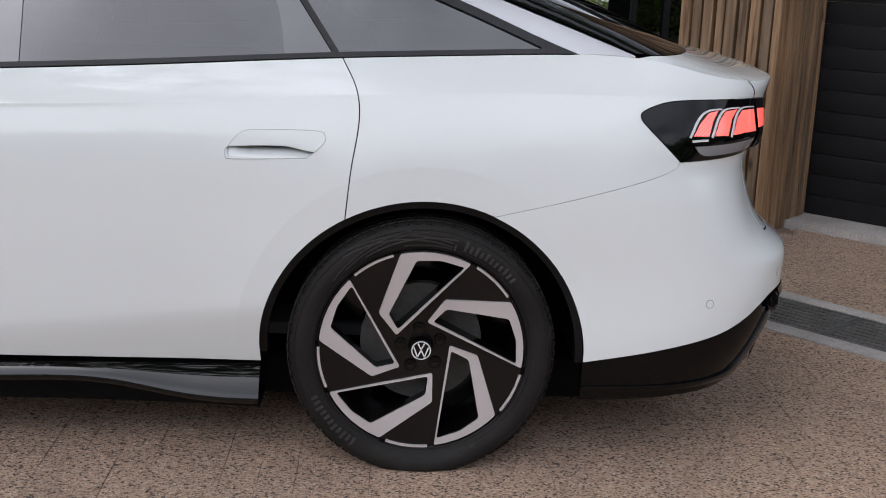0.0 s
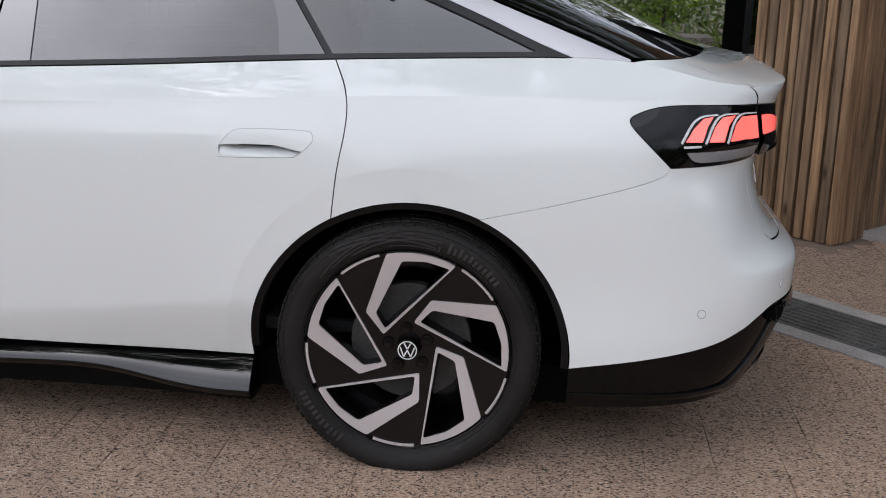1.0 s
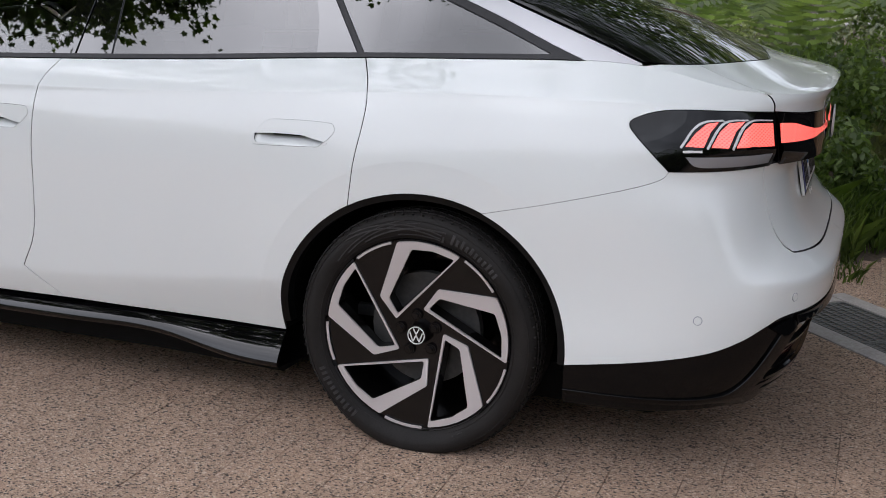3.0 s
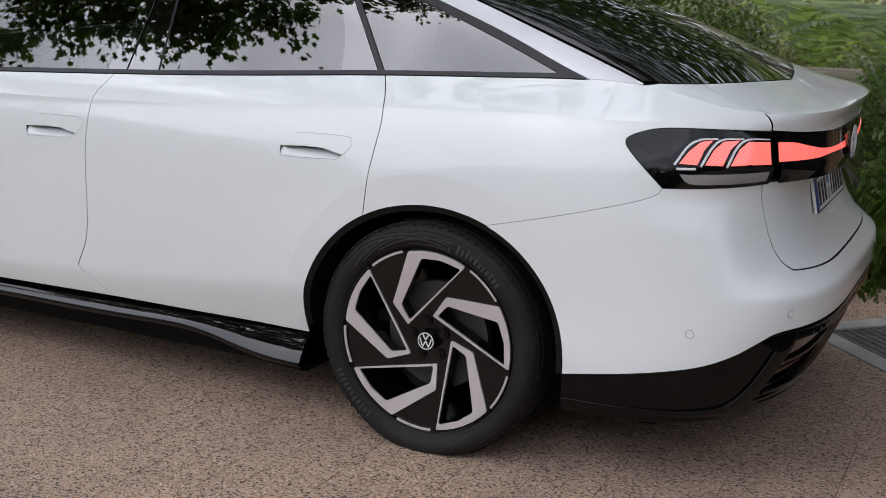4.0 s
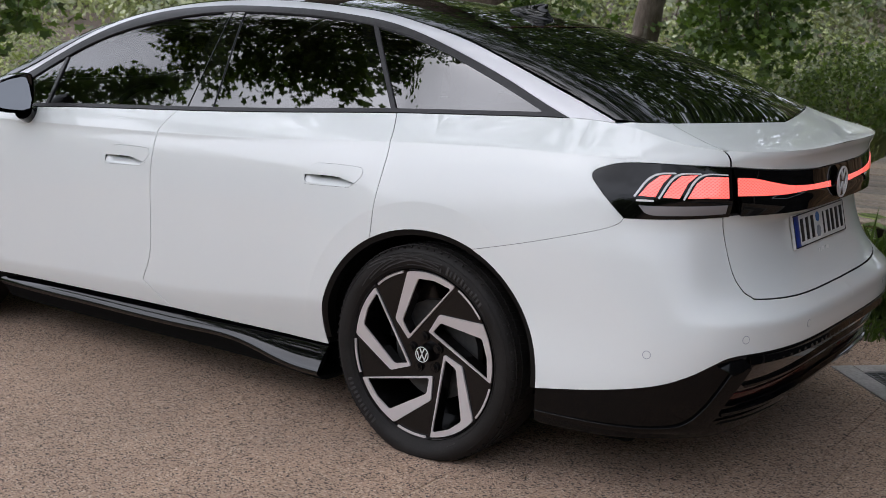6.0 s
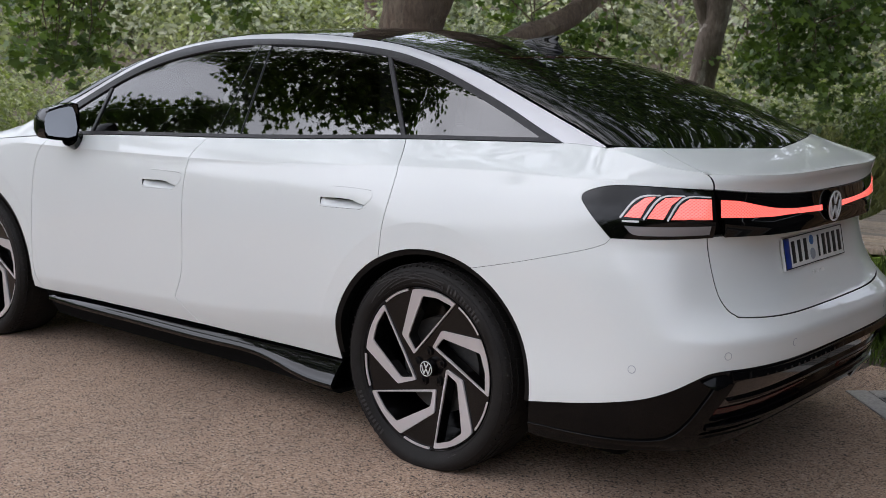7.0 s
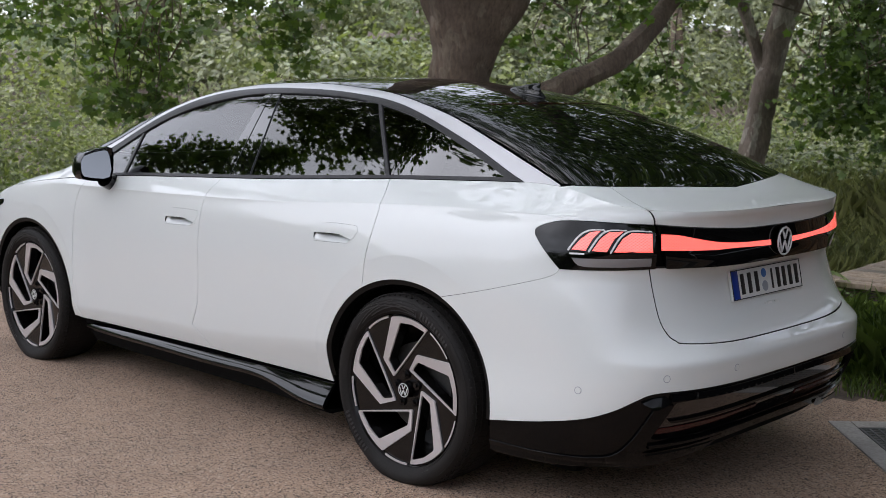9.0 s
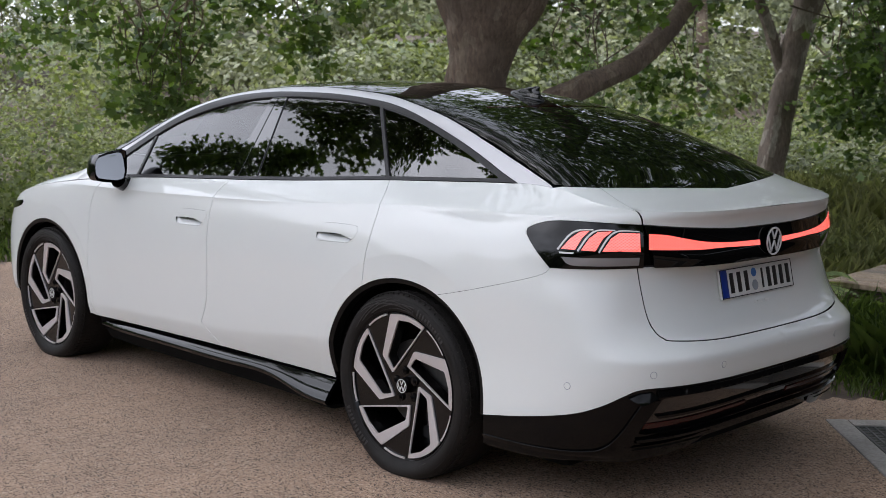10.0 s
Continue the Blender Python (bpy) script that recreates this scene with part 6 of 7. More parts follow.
# ---- boardwalk, bench and path beyond the car ----
deck = thing("boardwalk", "low grey-tan weathered timber boardwalk", "boardwalk", (0, 4.25, 0))
walk_x = lambda y: 0.035 - 0.07 * (y - 4.3) - 0.004 * (y - 4.3) ** 2
for k in range(62):
    y = 4.28 + 0.145 * k
    part("plank", box(bmesh.new(), pose(walk_x(y) + rng.uniform(-0.008, 0.008), y, 0.283 + rng.uniform(-0.003, 0.003), 0, rng.uniform(-0.3, 0.3), 4.0 + rng.uniform(-0.4, 0.4)), (0.86, 0.137, 0.034), 0.004), old_wood, deck)
for side_x in (-0.36, 0.36):
    for k in range(4):
        y = 5.35 + 2.2 * k
        part("joist", box(bmesh.new(), pose(walk_x(y) + side_x, y, 0.205, 0, 0, math.degrees(0.07 + 0.008 * (y - 4.3))), (0.07, 2.21, 0.12), 0.004), old_wood, deck)
for k in range(9):
    y = 4.5 + 1.05 * k
    for side_x in (-0.36, 0.36):
        part("post", box(bmesh.new(), pose(walk_x(y) + side_x, y, 0.04), (0.09, 0.09, 0.24), 0.004), old_wood, deck)
bench = thing("bench", "low pale plank bench among the plants", "bench", (1.43, 8.6, 0))
for k in range(3):
    part("seat_plank", box(bmesh.new(), pose(1.45, 8.45 + 0.15 * k, 0.575), (0.80, 0.143, 0.05), 0.006), pale_bark, bench)
for x in (1.15, 1.75):
    part("leg", box(bmesh.new(), pose(x, 8.6, 0.27), (0.10, 0.40, 0.56), 0.01), old_wood, bench)
bm = bmesh.new()
pts = [(-9 + k * 1.2, 20.5 + 0.6 * math.sin(k * 0.8)) for k in range(16)]
lo = [bm.verts.new((x, y, rolling(x, y) + 0.10)) for x, y in pts]
hi = [bm.verts.new((x, y + 2.2, rolling(x, y + 2.2) + 0.12)) for x, y in pts]
for k in range(15):
    bm.faces.new((lo[k], lo[k + 1], hi[k + 1], hi[k]))
tagged(part("path", bm, concrete, None), "pale gravel path behind the shrubs", "path", "", "structure")

# ---- plants ----
rs = np.random.RandomState(11)
LOBES = [(270, 0.12), (335, 0.62), (8, 0.50), (37, 0.92), (63, 0.60), (90, 1.0), (117, 0.60), (143, 0.92), (172, 0.50), (205, 0.62)]
PLANE_LEAF = np.array([(r * math.cos(radians(a)), r * math.sin(radians(a)) + 0.1, 0.10 * abs(math.cos(radians(a))) * r) for a, r in LOBES])
OVAL = np.array([(0, -0.5, 0), (0.26, -0.1, 0.05), (0.22, 0.2, 0.04), (0, 0.55, -0.03), (-0.22, 0.2, 0.04), (-0.26, -0.1, 0.05)])


def spread(shape, centres, sizes, droop=0.6, tilt=1.0):
    """Copies of a flat leaf at the centres, turned at random; droop: how far their tips hang."""
    n = len(centres)
    yaw = rs.uniform(0, 2 * math.pi, n)
    pitch = rs.normal(-droop, 0.45 * tilt, n)
    roll = rs.normal(0, 0.5 * tilt, n)
    p = np.repeat(shape[None], n, 0) * np.asarray(sizes)[:, None, None]
    c, s = np.cos(roll)[:, None], np.sin(roll)[:, None]
    x, z = p[..., 0] * c + p[..., 2] * s, -p[..., 0] * s + p[..., 2] * c
    y = p[..., 1]
    c, s = np.cos(pitch)[:, None], np.sin(pitch)[:, None]
    y, z = y * c - z * s, y * s + z * c
    c, s = np.cos(yaw)[:, None], np.sin(yaw)[:, None]
    x, y = x * c - y * s, x * s + y * c
    out = np.stack([x, y, z], -1) + np.asarray(centres)[:, None, :]
    return out.reshape(-1, 3), np.full(n, len(shape))


def foliage(name, batches, mat, parent, label="", kind=""):
    v, s = zip(*batches)
    return joined(name, np.concatenate(v), np.concatenate(s), mat, parent, label, kind)


def sprays(boxes, per, twig=0.34, gaps=False):
    """Leafy twigs within boxes (x, y, z, rx, ry, rz): points in loose bunches along short drooping twigs, with gaps between the boughs high up."""
    out = []
    for x, y, z, rx, ry, rz, amount in boxes:
        for _ in range(int(per * amount)):
            p = np.array([x, y, z]) + rs.uniform(-1, 1, 3) * (rx, ry, rz)
            if gaps and p[2] > 4.5 and noise.noise(Vector((p[0] * 0.6, p[1] * 0.6, p[2] * 0.3))) > 0.16:
                continue
            d = rs.normal(0, 1, 3) * (1, 1, 0.35)
            d = d / np.linalg.norm(d) * twig * rs.uniform(0.5, 1.5)
            k = rs.randint(4, 10)
            t = rs.uniform(0, 1, k)[:, None]
            out.append(p + d * t + np.array([0, 0, -0.22]) * t * t * twig * 2 + rs.normal(0, 0.055, (k, 3)))
    return np.concatenate(out)


def limb(name, points, radii, mat, tree, sides=14, wobble=0.22):
    pts = [Vector(p) for p in points]
    fine, rad = [], []
    for i in range(len(pts) - 1):
        p0 = pts[i - 1] if i else pts[0] * 2 - pts[1]
        p3 = pts[i + 2] if i + 2 < len(pts) else pts[-1] * 2 - pts[-2]
        for k in range(5):
            t = k / 5
            fine.append(0.5 * ((2 * pts[i]) + (pts[i + 1] - p0) * t + (2 * p0 - 5 * pts[i] + 4 * pts[i + 1] - p3) * t * t + (3 * pts[i] - p0 - 3 * pts[i + 1] + p3) * t ** 3))
            rad.append(radii[i] + (radii[i + 1] - radii[i]) * t)
    fine.append(pts[-1])
    rad.append(radii[-1])
    return part(name, tube(bmesh.new(), fine, rad, sides, wobble, points[0][0]), mat, tree)


def twigs(tree, centres, count, hang=0.7):
    """Thin hanging twigs among the leaves, in one mesh."""
    bm = bmesh.new()
    pick = rs.choice(len(centres), count, replace=False)
    for i in pick:
        p = Vector(centres[i])
        a = p + Vector((rs.normal(0, 0.12), rs.normal(0, 0.12), hang * rs.uniform(0.4, 1.0)))
        b = a + Vector((rs.normal(0, 0.25), rs.normal(0, 0.25), hang * rs.uniform(0.2, 0.7)))
        tube(bm, [p, (p + a) / 2 + Vector((0.03, 0.02, 0)), a, b], [0.003, 0.005, 0.008, 0.012], 5)
    ob = part("twig", bm, plane_bark, tree, "thin hanging twigs")
    return tagged(ob, kind="stuff")


big = thing("plane_tree", "large plane tree with mottled grey bark and forked trunk", "tree", (-4.745, 5.455, 0), "plane trees")
limb("trunk", [(-4.745, 5.455, -0.1), (-4.735, 5.455, 0.5), (-4.80, 5.415, 1.3), (-4.79, 5.41, 1.8), (-4.73, 5.43, 2.13), (-4.655, 5.455, 2.55)], [0.48, 0.37, 0.30, 0.31, 0.37, 0.46], plane_bark, big, 28, 0.16)
limb("limb", [(-4.785, 5.385, 1.75), (-4.775, 5.335, 2.15), (-4.905, 5.145, 2.82), (-5.085, 5.015, 3.6), (-5.5, 4.8, 5.0), (-6.2, 3.8, 6.6)], [0.20, 0.26, 0.29, 0.26, 0.20, 0.10], plane_bark, big, 20)
limb("limb", [(-4.755, 5.435, 1.65), (-4.61, 5.525, 2.1), (-4.365, 5.705, 2.70), (-4.145, 6.035, 3.5), (-3.3, 6.5, 5.2), (-2.6, 6.2, 7.0)], [0.19, 0.25, 0.29, 0.26, 0.20, 0.10], plane_bark, big, 20)
limb("limb", [(-4.62, 5.44, 0.80), (-4.20, 5.60, 1.32), (-3.96, 5.88, 1.54), (-3.97, 6.31, 1.67), (-3.93, 6.74, 1.82), (-3.88, 7.15, 2.09), (-3.89, 7.58, 2.43), (-3.93, 8.05, 2.86), (-4.16, 9.0, 4.1)], [0.15, 0.14, 0.125, 0.115, 0.11, 0.105, 0.10, 0.09, 0.05], plane_bark, big)
# high boxes over car and drive: unseen boughs, extended to block sky light
leaf_at = sprays([(-4.5, 5.6, 6.0, 4.6, 3.6, 2.0, 7.0), (-0.9, 0.6, 6.9, 4.0, 3.6, 0.9, 8.0), (1.9, -0.2, 6.6, 1.5, 2.2, 0.7, 3.0), (4.6, 0.4, 6.8, 1.9, 2.6, 0.5, 3.6), (-4.8, 10.2, 6.9, 4.2, 3.2, 0.6, 6.5), (-1.6, 7.0, 5.4, 3.4, 2.2, 1.5, 3.4), (-1.7, 8.2, 4.1, 3.2, 3.0, 0.8, 4.2), (-0.6, 4.6, 5.6, 3.2, 3.2, 1.5, 3.6), (3.2, 3.6, 6.2, 2.2, 3.4, 1.4, 1.2), (-1.0, 0.4, 7.4, 5.2, 1.8, 0.7, 2.6), (-3.8, 8.6, 3.9, 1.6, 1.8, 0.9, 0.5),
                  (-5.2, 8.1, 2.05, 0.9, 0.8, 0.55, 0.18), (-5.0, 8.7, 1.6, 0.8, 0.8, 0.45, 0.14), (-4.5, 7.4, 3.0, 1.5, 1.2, 0.6, 0.28),
                  (-8.3, 3.0, 2.55, 1.0, 0.9, 0.70, 0.46), (-7.7, 3.6, 1.75, 0.45, 0.5, 0.50, 0.30), (-7.3, 4.3, 2.6, 0.7, 0.5, 0.40, 0.18), (-6.5, 5.1, 2.75, 0.8, 0.4, 0.30, 0.16), (-6.9, 4.9, 2.15, 0.22, 0.22, 0.30, 0.10)], 330, gaps=True)
foliage("crown", [spread(PLANE_LEAF, leaf_at, rs.uniform(0.055, 0.100, len(leaf_at)))], plane_leaf, big, "loose crown of lobed green leaves")
low = np.array([p for p in leaf_at if p[2] < 3.2])
twigs(big, low, 110)

second = thing("plane_tree", "slender forked plane tree with flaking pale bark", "tree", (-4.62, 10.74, 0), "plane trees")
limb("trunk", [(-4.62, 10.74, -0.1), (-4.61, 10.74, 0.6), (-4.55, 10.79, 1.2), (-4.46, 10.83, 1.8), (-4.36, 10.87, 2.4), (-4.18, 10.92, 3.0), (-3.7, 11.1, 4.8), (-3.2, 11.2, 7.0)], [0.23, 0.185, 0.17, 0.17, 0.17, 0.16, 0.12, 0.05], flaked_bark, second, 18)
limb("limb", [(-4.50, 10.80, 1.72), (-4.60, 10.72, 2.08), (-4.70, 10.62, 2.48), (-4.83, 10.50, 2.95), (-5.2, 10.2, 4.6)], [0.095, 0.08, 0.072, 0.066, 0.03], flaked_bark, second)
leaf_at = sprays([(-3.3, 11.0, 5.2, 3.4, 2.6, 1.8, 1.6), (-2.9, 10.9, 2.5, 0.75, 1.0, 0.65, 0.42), (-3.1, 10.7, 1.75, 0.55, 0.8, 0.5, 0.42), (-3.05, 10.6, 1.15, 0.40, 0.6, 0.35, 0.16), (-3.9, 11.3, 1.35, 0.45, 0.5, 0.30, 0.14), (-2.3, 9.9, 2.5, 0.9, 0.9, 0.7, 0.34), (-5.9, 10.3, 3.0, 0.5, 0.6, 0.4, 0.12)], 330)
foliage("crown", [spread(PLANE_LEAF, leaf_at, rs.uniform(0.055, 0.100, len(leaf_at)))], plane_leaf, second, "hanging sprays of dark green lobed leaves")
twigs(second, np.array([p for p in leaf_at if p[2] < 3.4]), 70)

third = thing("plane_tree", "broad plane tree over the drive, mirrored in the windows", "tree", (-17.0, -1.2, 0), "plane trees")
limb("trunk", [(-17.0, -1.2, -0.1), (-16.9, -1.2, 1.5), (-16.6, -1.3, 3.0), (-15.6, -1.4, 4.6), (-13.8, -1.6, 6.2)], [0.46, 0.38, 0.34, 0.26, 0.16], plane_bark, third, 16)
limb("limb", [(-14.6, -1.5, 5.4), (-12.0, -1.9, 6.1), (-9.0, -2.0, 6.35), (-6.0, -2.3, 6.3), (-3.4, -2.4, 6.35)], [0.18, 0.12, 0.085, 0.05, 0.015], plane_bark, third)
leaf_at = sprays([(-6.5, -3.05, 6.05, 1.4, 1.2, 0.16, 3.3), (-4.9, -2.95, 6.05, 0.8, 1.1, 0.16, 1.7), (-3.5, -2.5, 6.05, 1.0, 0.85, 0.16, 1.7), (-1.6, -2.35, 6.05, 1.4, 0.85, 0.16, 1.8), (1.0, -2.2, 6.05, 1.5, 0.80, 0.16, 1.8), (-10.6, -4.45, 6.05, 1.7, 0.26, 0.12, 1.0), (-8.6, -4.35, 6.05, 0.5, 0.18, 0.10, 0.22), (-10.3, -1.7, 6.05, 1.7, 0.95, 0.16, 2.2), (-6.0, -1.2, 7.0, 3.4, 1.4, 0.5, 2.2)], 330, 0.22)
foliage("crown", [spread(PLANE_LEAF, leaf_at, rs.uniform(0.045, 0.075, len(leaf_at)))], plane_leaf, third, "spreading crown of lobed green leaves")


def bush(centre, radius, count, leaf, squash=0.8):
    """Leaf places in a ragged, hollow heap."""
    d = rs.normal(0, 1, (count, 3))
    d /= np.linalg.norm(d, axis=1)[:, None]
    r = radius * (0.55 + 0.45 * rs.uniform(0, 1, count) ** 0.6)
    lump = np.array([0.75 + 0.5 * noise.noise(Vector((q[0] * 1.7 + centre[0], q[1] * 1.7 + centre[1], q[2] * 1.7))) for q in d])
    p = d * (r * lump)[:, None] * (1, 1, squash)
    return p[p[:, 2] > -radius * 0.5] + np.array(centre)


# the wood behind: many heaps of leaves, near dark, far pale by painted haze
def spread_out(shape, centres, heart, sizes):
    """Leaves that face away from the heart of their heap, and up, as foliage turns to the light."""
    p = np.asarray(centres)
    n = p - np.asarray(heart) + rs.normal(0, 0.45, p.shape) * np.linalg.norm(p - heart, axis=1)[:, None]
    n /= np.linalg.norm(n, axis=1)[:, None]
    n[:, 2] += 0.45
    n /= np.linalg.norm(n, axis=1)[:, None]
    u = np.cross(n, rs.normal(0, 1, p.shape))
    u /= np.linalg.norm(u, axis=1)[:, None]
    v = np.cross(n, u)
    s = np.asarray(sizes)[:, None, None]
    out = p[:, None] + s * (shape[None, :, :1] * u[:, None] + shape[None, :, 1:2] * v[:, None] + shape[None, :, 2:] * n[:, None])
    return out.reshape(-1, 3), np.full(len(p), len(shape))


def woodland(name, rows, mat, label):
    batches = []
    for x, y, z, r, n, size in rows:
        p = bush((x, y, z), r, n, size)
        batches.append(spread_out(OVAL, p, (x, y, z - 0.3 * r), rs.uniform(0.6, 1.3, len(p)) * size))
    ob = foliage(name, batches, mat, None, label, "stuff")
    return tagged(ob, label, "woodland", "", "stuff")


# some directions get the darker heaps, whose colour holds the shade
far, mid, pale, rear, shaded = [], [], [], [], []
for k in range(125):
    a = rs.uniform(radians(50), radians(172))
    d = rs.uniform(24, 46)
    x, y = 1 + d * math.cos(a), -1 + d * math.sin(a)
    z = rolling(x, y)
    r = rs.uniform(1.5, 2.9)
    (shaded if a < radians(112) or (a < radians(138) and rs.uniform() < 0.5) else pale if rs.uniform() < (0.7 if a < radians(136) else 0.45) else far).append((x, y, z + r * rs.uniform(0.3, 0.9), r, 760, 0.17))
for k in range(70):
    a = rs.uniform(radians(95), radians(172))
    d = rs.uniform(15, 24)
    x, y = 1 + d * math.cos(a), -1 + d * math.sin(a)
    r = rs.uniform(0.7, 1.5)
    mid.append((x, y, rolling(x, y) + r * 0.45, r, 860, 0.08))
# mirrored trees out of view; heights by direction also block low sky light
for k in range(170):
    a = rs.uniform(radians(180), radians(372))
    d = rs.uniform(13, 19)
    r = rs.uniform(2.1, 3.2)
    z = rs.uniform(-0.6, 2.6) if a < radians(246) else rs.uniform(0.3, 4.2)
    rear.append((1 + d * math.cos(a), -1 + d * math.sin(a), z, r, 440, 0.36))
for k in range(44):
    a = rs.uniform(radians(72), radians(122))
    d = rs.uniform(14, 23)
    r = rs.uniform(0.6, 1.3)
    x, y = 1 + d * math.cos(a), -1 + d * math.sin(a)
    (shaded if a < radians(108) or rs.uniform() < 0.6 else pale).append((x, y, rolling(x, y) + r * 0.35, r, 540, 0.095))
for k in range(26):
    a = rs.uniform(radians(158), radians(176))
    d = rs.uniform(9.5, 16)
    r = rs.uniform(0.9, 1.7)
    mid.append((1 + d * math.cos(a), -1 + d * math.sin(a), r * 0.5, r, 1500, 0.065))
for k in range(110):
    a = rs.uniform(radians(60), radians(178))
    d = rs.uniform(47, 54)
    (shaded if a < radians(112) else pale if a < radians(138) and rs.uniform() < 0.6 else far).append((1 + d * math.cos(a), -1 + d * math.sin(a), rs.uniform(4, 14), rs.uniform(3.0, 4.6), 400, 0.57))
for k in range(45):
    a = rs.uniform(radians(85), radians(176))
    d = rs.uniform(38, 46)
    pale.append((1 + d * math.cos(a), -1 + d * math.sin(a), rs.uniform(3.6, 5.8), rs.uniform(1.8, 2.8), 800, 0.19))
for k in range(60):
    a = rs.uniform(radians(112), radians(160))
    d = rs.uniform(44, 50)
    (shaded if a < radians(134) and k % 3 else pale if k % 2 else far).append((1 + d * math.cos(a), -1 + d * math.sin(a), 2.0 + 0.16 * k, rs.uniform(2.6, 3.8), 340, 0.46))
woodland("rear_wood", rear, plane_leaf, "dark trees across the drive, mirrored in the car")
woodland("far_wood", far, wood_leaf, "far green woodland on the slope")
woodland("far_scrub", pale, scrub_leaf, "pale grey-green scrub and far trees, haze in their colour")
woodland("shaded_wood", shaded, dusk_leaf, "trees and bushes up the slope, shade in their dark grey-green colour")
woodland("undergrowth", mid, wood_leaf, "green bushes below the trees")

for x, y, h, r in ((-4.0, 22.7, 7.0, 0.20), (-9.0, 25.0, 7.5, 0.16), (-14.5, 24.0, 7.0, 0.18), (-20.0, 21.0, 7.5, 0.2), (1.5, 27.0, 8.0, 0.22), (-2.0, 30, 8, 0.2)):
    t = thing("far_tree", "slim far tree trunk among bushes", "tree", (x, y, 0), "far trees")
    limb("trunk", [(x, y, rolling(x, y) - 0.2), (x + 0.1, y, 2.0), (x - 0.1, y + 0.1, 4.5), (x + 0.1, y, h)], [r * 1.15, r, r * 0.8, r * 0.4], plane_bark, t, 10)
    p = np.concatenate([bush((x + rs.normal(0, 0.8), y + rs.normal(0, 0.8), h - 0.6 + rs.normal(0, 0.8)), 1.7, 500, 0.2) for _ in range(3)])
    foliage("crown", [spread(OVAL, p, rs.uniform(0.12, 0.26, len(p)))], wood_leaf, t, "green crown")
for x, y in ((-12.4, 28.6), (-11.2, 29.4), (-15.5, 30.5)):
    t = thing("bare_tree", "small pale bare-limbed tree", "tree", (x, y, 0), "bare trees")
    z = rolling(x, y)
    limb("trunk", [(x, y, z), (x + 0.2, y, z + 0.6), (x - 0.1, y, z + 1.2)], [0.17, 0.14, 0.11], pale_bark, t, 10)
    for k in range(6):
        a = rs.uniform(0, 6.28)
        q = (x - 0.1 + 0.6 * math.cos(a), y + 0.6 * math.sin(a), z + 1.9 + rs.uniform(-0.3, 0.4))
        limb("bough", [(x - 0.1, y, z + 1.1), ((x - 0.1 + q[0]) / 2 + 0.08, (y + q[1]) / 2, z + 1.5), q, (q[0] + 0.4 * math.cos(a + 0.5), q[1], q[2] + 0.5)], [0.08, 0.06, 0.045, 0.02], pale_bark, t, 8)

# shrubs, ferns and grass by the deck and the pier
near = []
for x, y, z, r, n in ((0.85, 5.7, 0.5, 0.62, 1400), (3.3, 6.8, 0.9, 1.0, 1500), (1.25, 7.2, 0.35, 0.75, 1300), (-1.75, 10.2, 0.7, 0.9, 1400), (1.6, 11.5, 1.1, 1.3, 1300), (2.8, 4.9, 0.6, 0.8, 1300), (1.0, 4.35, 0.22, 0.42, 800)):
    s = thing("shrub", "leafy bright green shrub", "shrub", (x, y, 0), "shrubs")
    p = bush((x, y, z), r, int(n * 2.2), 0.06)
    foliage("crown", [spread(OVAL, p, rs.uniform(0.035, 0.085, len(p)), 0.4, 1.3)], grass_leaf, s, "small bright leaves")
    limb("stem", [(x, y, -0.05), (x + 0.03, y, z * 0.6), (x, y + 0.02, z)], [0.03, 0.022, 0.012], plane_bark, s, 6)


def fern(x, y, z, spread_r, fronds, seed):
    t = thing("fern", "arching green fern fronds", "fern", (x, y, 0), "ferns")
    verts, sizes = [], []
    for k in range(fronds):
        a = 2 * math.pi * k / fronds + seed
        rise, reach = z * rs.uniform(0.8, 1.1), spread_r * rs.uniform(0.8, 1.15)
        stem = [Vector((x + reach * u * math.cos(a), y + reach * u * math.sin(a), 0.05 + rise * (1.9 * u - 1.35 * u * u))) for u in np.linspace(0, 1, 22)]
        for i in range(3, 22):
            d = (stem[i] - stem[i - 1]).normalized()
            out = d.cross(Vector((0, 0, 1))).normalized()
            w = 0.26 * spread_r * math.sin(math.pi * min(1.0, (i - 1) / 21)) ** 0.8
            for sgn in (1, -1):
                tip = stem[i] + out * sgn * w + d * w * 0.35 + Vector((0, 0, -0.15 * w))
                q = d * 0.021 * spread_r
                verts += [tuple(stem[i] - q), tuple((stem[i] + tip) / 2 - q * 1.1), tuple(tip), tuple((stem[i] + tip) / 2 + q * 1.1), tuple(stem[i] + q)]
                sizes.append(5)
    joined("frond", verts, sizes, fern_leaf, t, "feathery fronds", "stuff")


fern(0.35, 10.6, 1.75, 1.35, 9, 0.2)
fern(-0.9, 12.4, 1.6, 1.3, 9, 0.9)
fern(1.6, 11.8, 1.9, 1.4, 9, 1.4)
fern(-0.55, 3.95, 0.46, 0.55, 8, 0.5)
fern(0.05, 4.2, 0.38, 0.45, 7, 0.1)


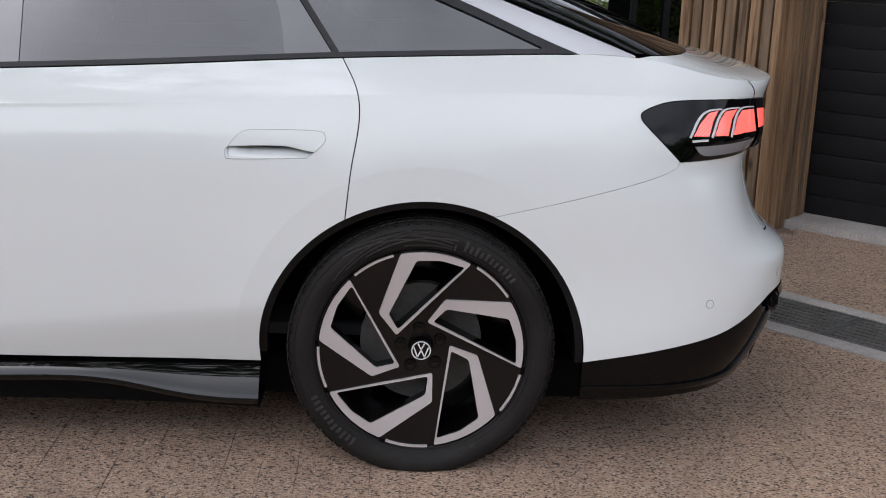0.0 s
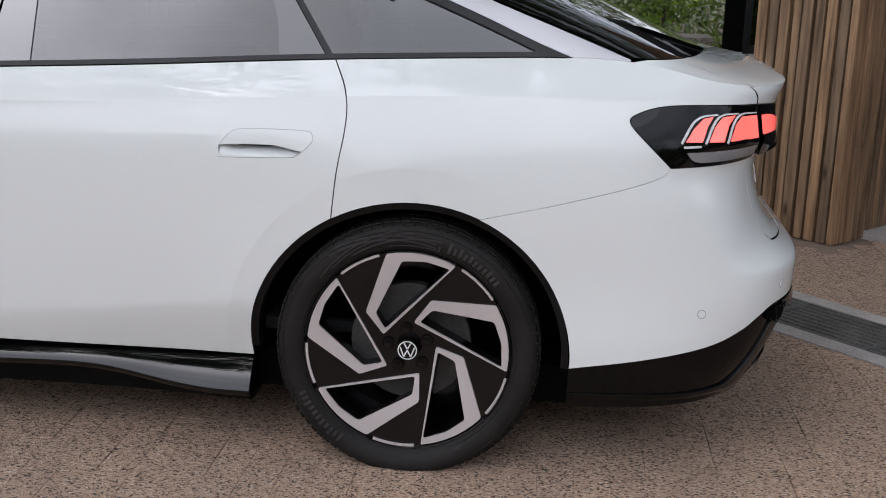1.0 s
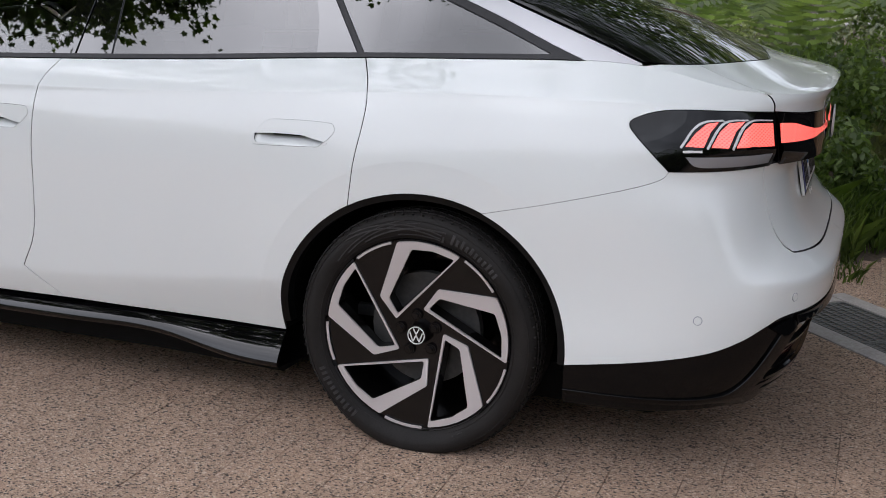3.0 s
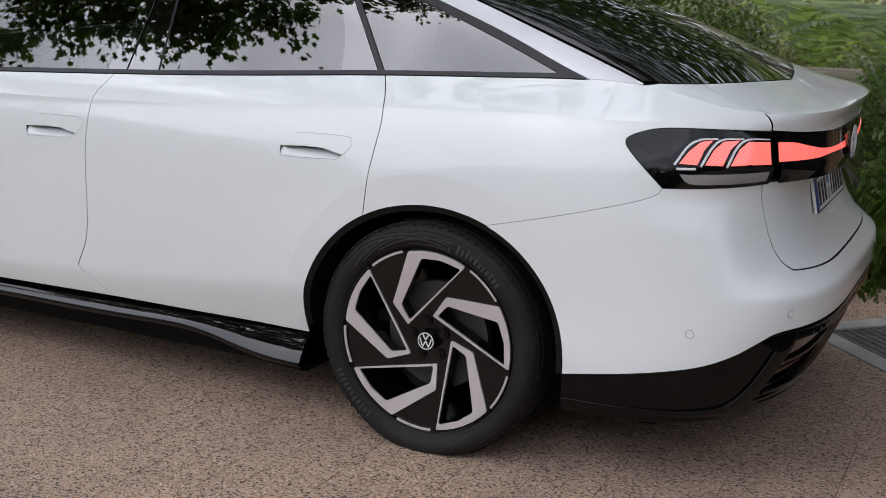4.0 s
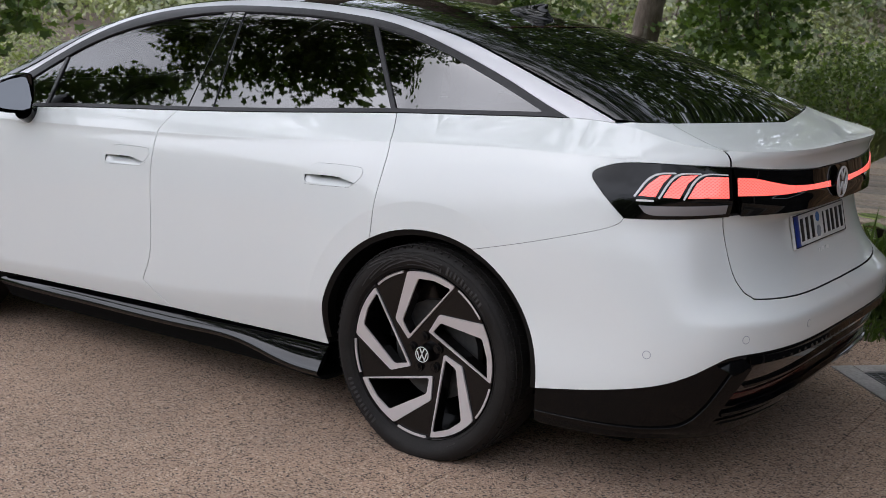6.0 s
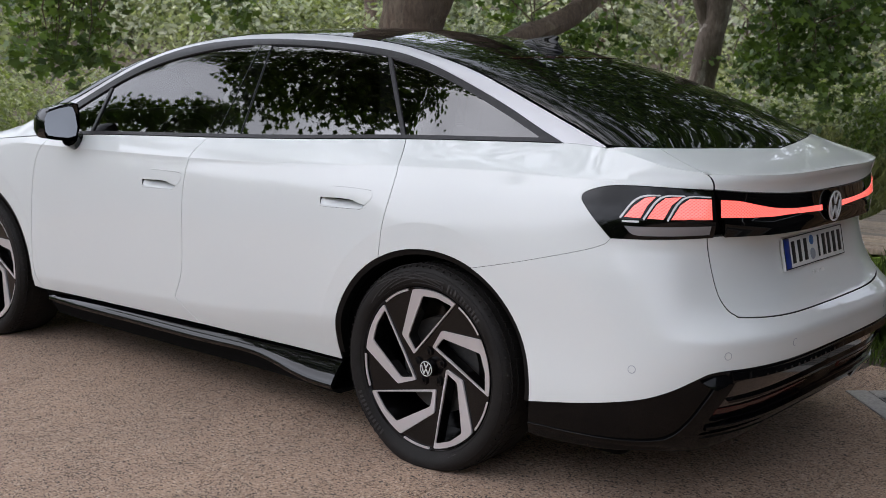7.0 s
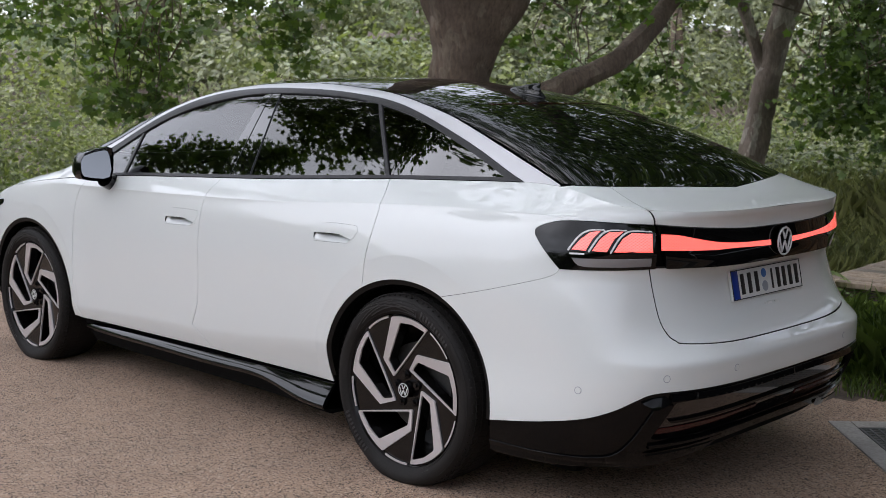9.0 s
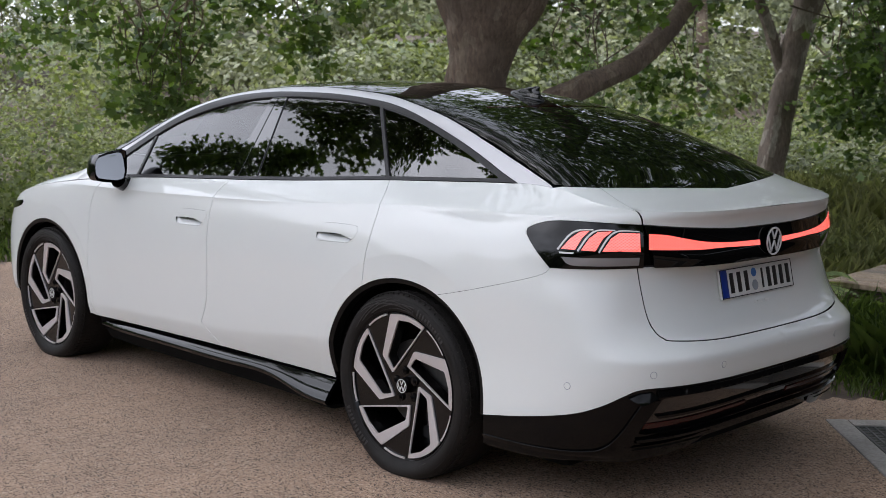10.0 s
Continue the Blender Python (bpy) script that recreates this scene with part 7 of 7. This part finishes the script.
def turf(x0, x1, y0, y1, n, tall, wide):
    p = np.stack([rs.uniform(x0, x1, n), rs.uniform(y0, y1, n), np.full(n, -0.02)], -1)
    lean = rs.uniform(0, 2 * math.pi, n)
    hgt = tall * rs.uniform(0.4, 1.2, n)
    bend = hgt * rs.uniform(0.1, 0.9, n)
    dx, dy = np.cos(lean), np.sin(lean)
    w = wide * rs.uniform(0.6, 1.3, n)
    out = np.zeros((n, 5, 3))
    for i, (u, side_) in enumerate(((0, -1), (0, 1), (0.55, 0.8), (1.0, 0.0), (0.55, -0.8))):
        out[:, i, 0] = p[:, 0] + dx * bend * u * u - dy * w * side_ * 0.5
        out[:, i, 1] = p[:, 1] + dy * bend * u * u + dx * w * side_ * 0.5
        out[:, i, 2] = p[:, 2] + hgt * (u - 0.28 * u * u * bend / hgt)
    return out.reshape(-1, 3), np.full(n, 5)


strips = [turf(-0.6, 1.2, 2.95, 4.3, 3200, 0.26, 0.010), turf(-3.5, -0.6, 3.0, 4.3, 1500, 0.22, 0.012), turf(0.2, 1.25, 2.55, 3.0, 500, 0.10, 0.006), turf(-9.5, -6.75, -1.5, 3.5, 4200, 0.16, 0.012),
          turf(-9, 3, 10, 19, 1800, 0.35, 0.03), turf(1.0, 1.5, 3.3, 5.0, 900, 0.22, 0.010), turf(-14, -9, -3, 5, 3000, 0.3, 0.03)]
ob = foliage("grass", strips, grass_leaf, None, "tufts of rough green grass", "stuff")
tagged(ob, "tufts of rough green grass beside the paving", "grass", "", "stuff")
long_blades = [turf(-0.1, 0.85, 3.0, 3.7, 900, 0.40, 0.008), turf(-0.1, 0.75, 3.05, 3.6, 40, 0.5, 0.014)]
tagged(foliage("grass", long_blades, grass_leaf, None, "long arching grass blades", "stuff"), "long arching grass blades before the deck", "grass", "", "stuff")

meadow = [turf(-6.0, -0.75, 4.7, 9.0, 9000, 0.34, 0.010), turf(-9.0, -1.2, 9.0, 15.0, 7000, 0.55, 0.018), turf(0.6, 3.2, 5.0, 12.0, 3000, 0.4, 0.012)]
tagged(foliage("grass", meadow, meadow_leaf, None, "pale meadow grass", "stuff"), "pale dry meadow grass beyond the boardwalk", "grass", "", "stuff")

# the far slope closes the view
bm = bmesh.new()
ring = [(radians(20 + 8.5 * k)) for k in range(22)]
rows = []
for d, z in ((46, 0.5), (50, 2.2), (56, 3.4), (64, 4.2)):
    rows.append([bm.verts.new((1 + d * math.cos(a), -1 + d * math.sin(a), z + 1.2 * noise.noise(Vector((a * 6, d, 0))))) for a in ring])
for r0, r1 in zip(rows, rows[1:]):
    for k in range(len(ring) - 1):
        bm.faces.new((r0[k], r0[k + 1], r1[k + 1], r1[k]))
tagged(part("backdrop", bm, hill, None), "far wooded slope under a pale sky", "slope", "", "structure")
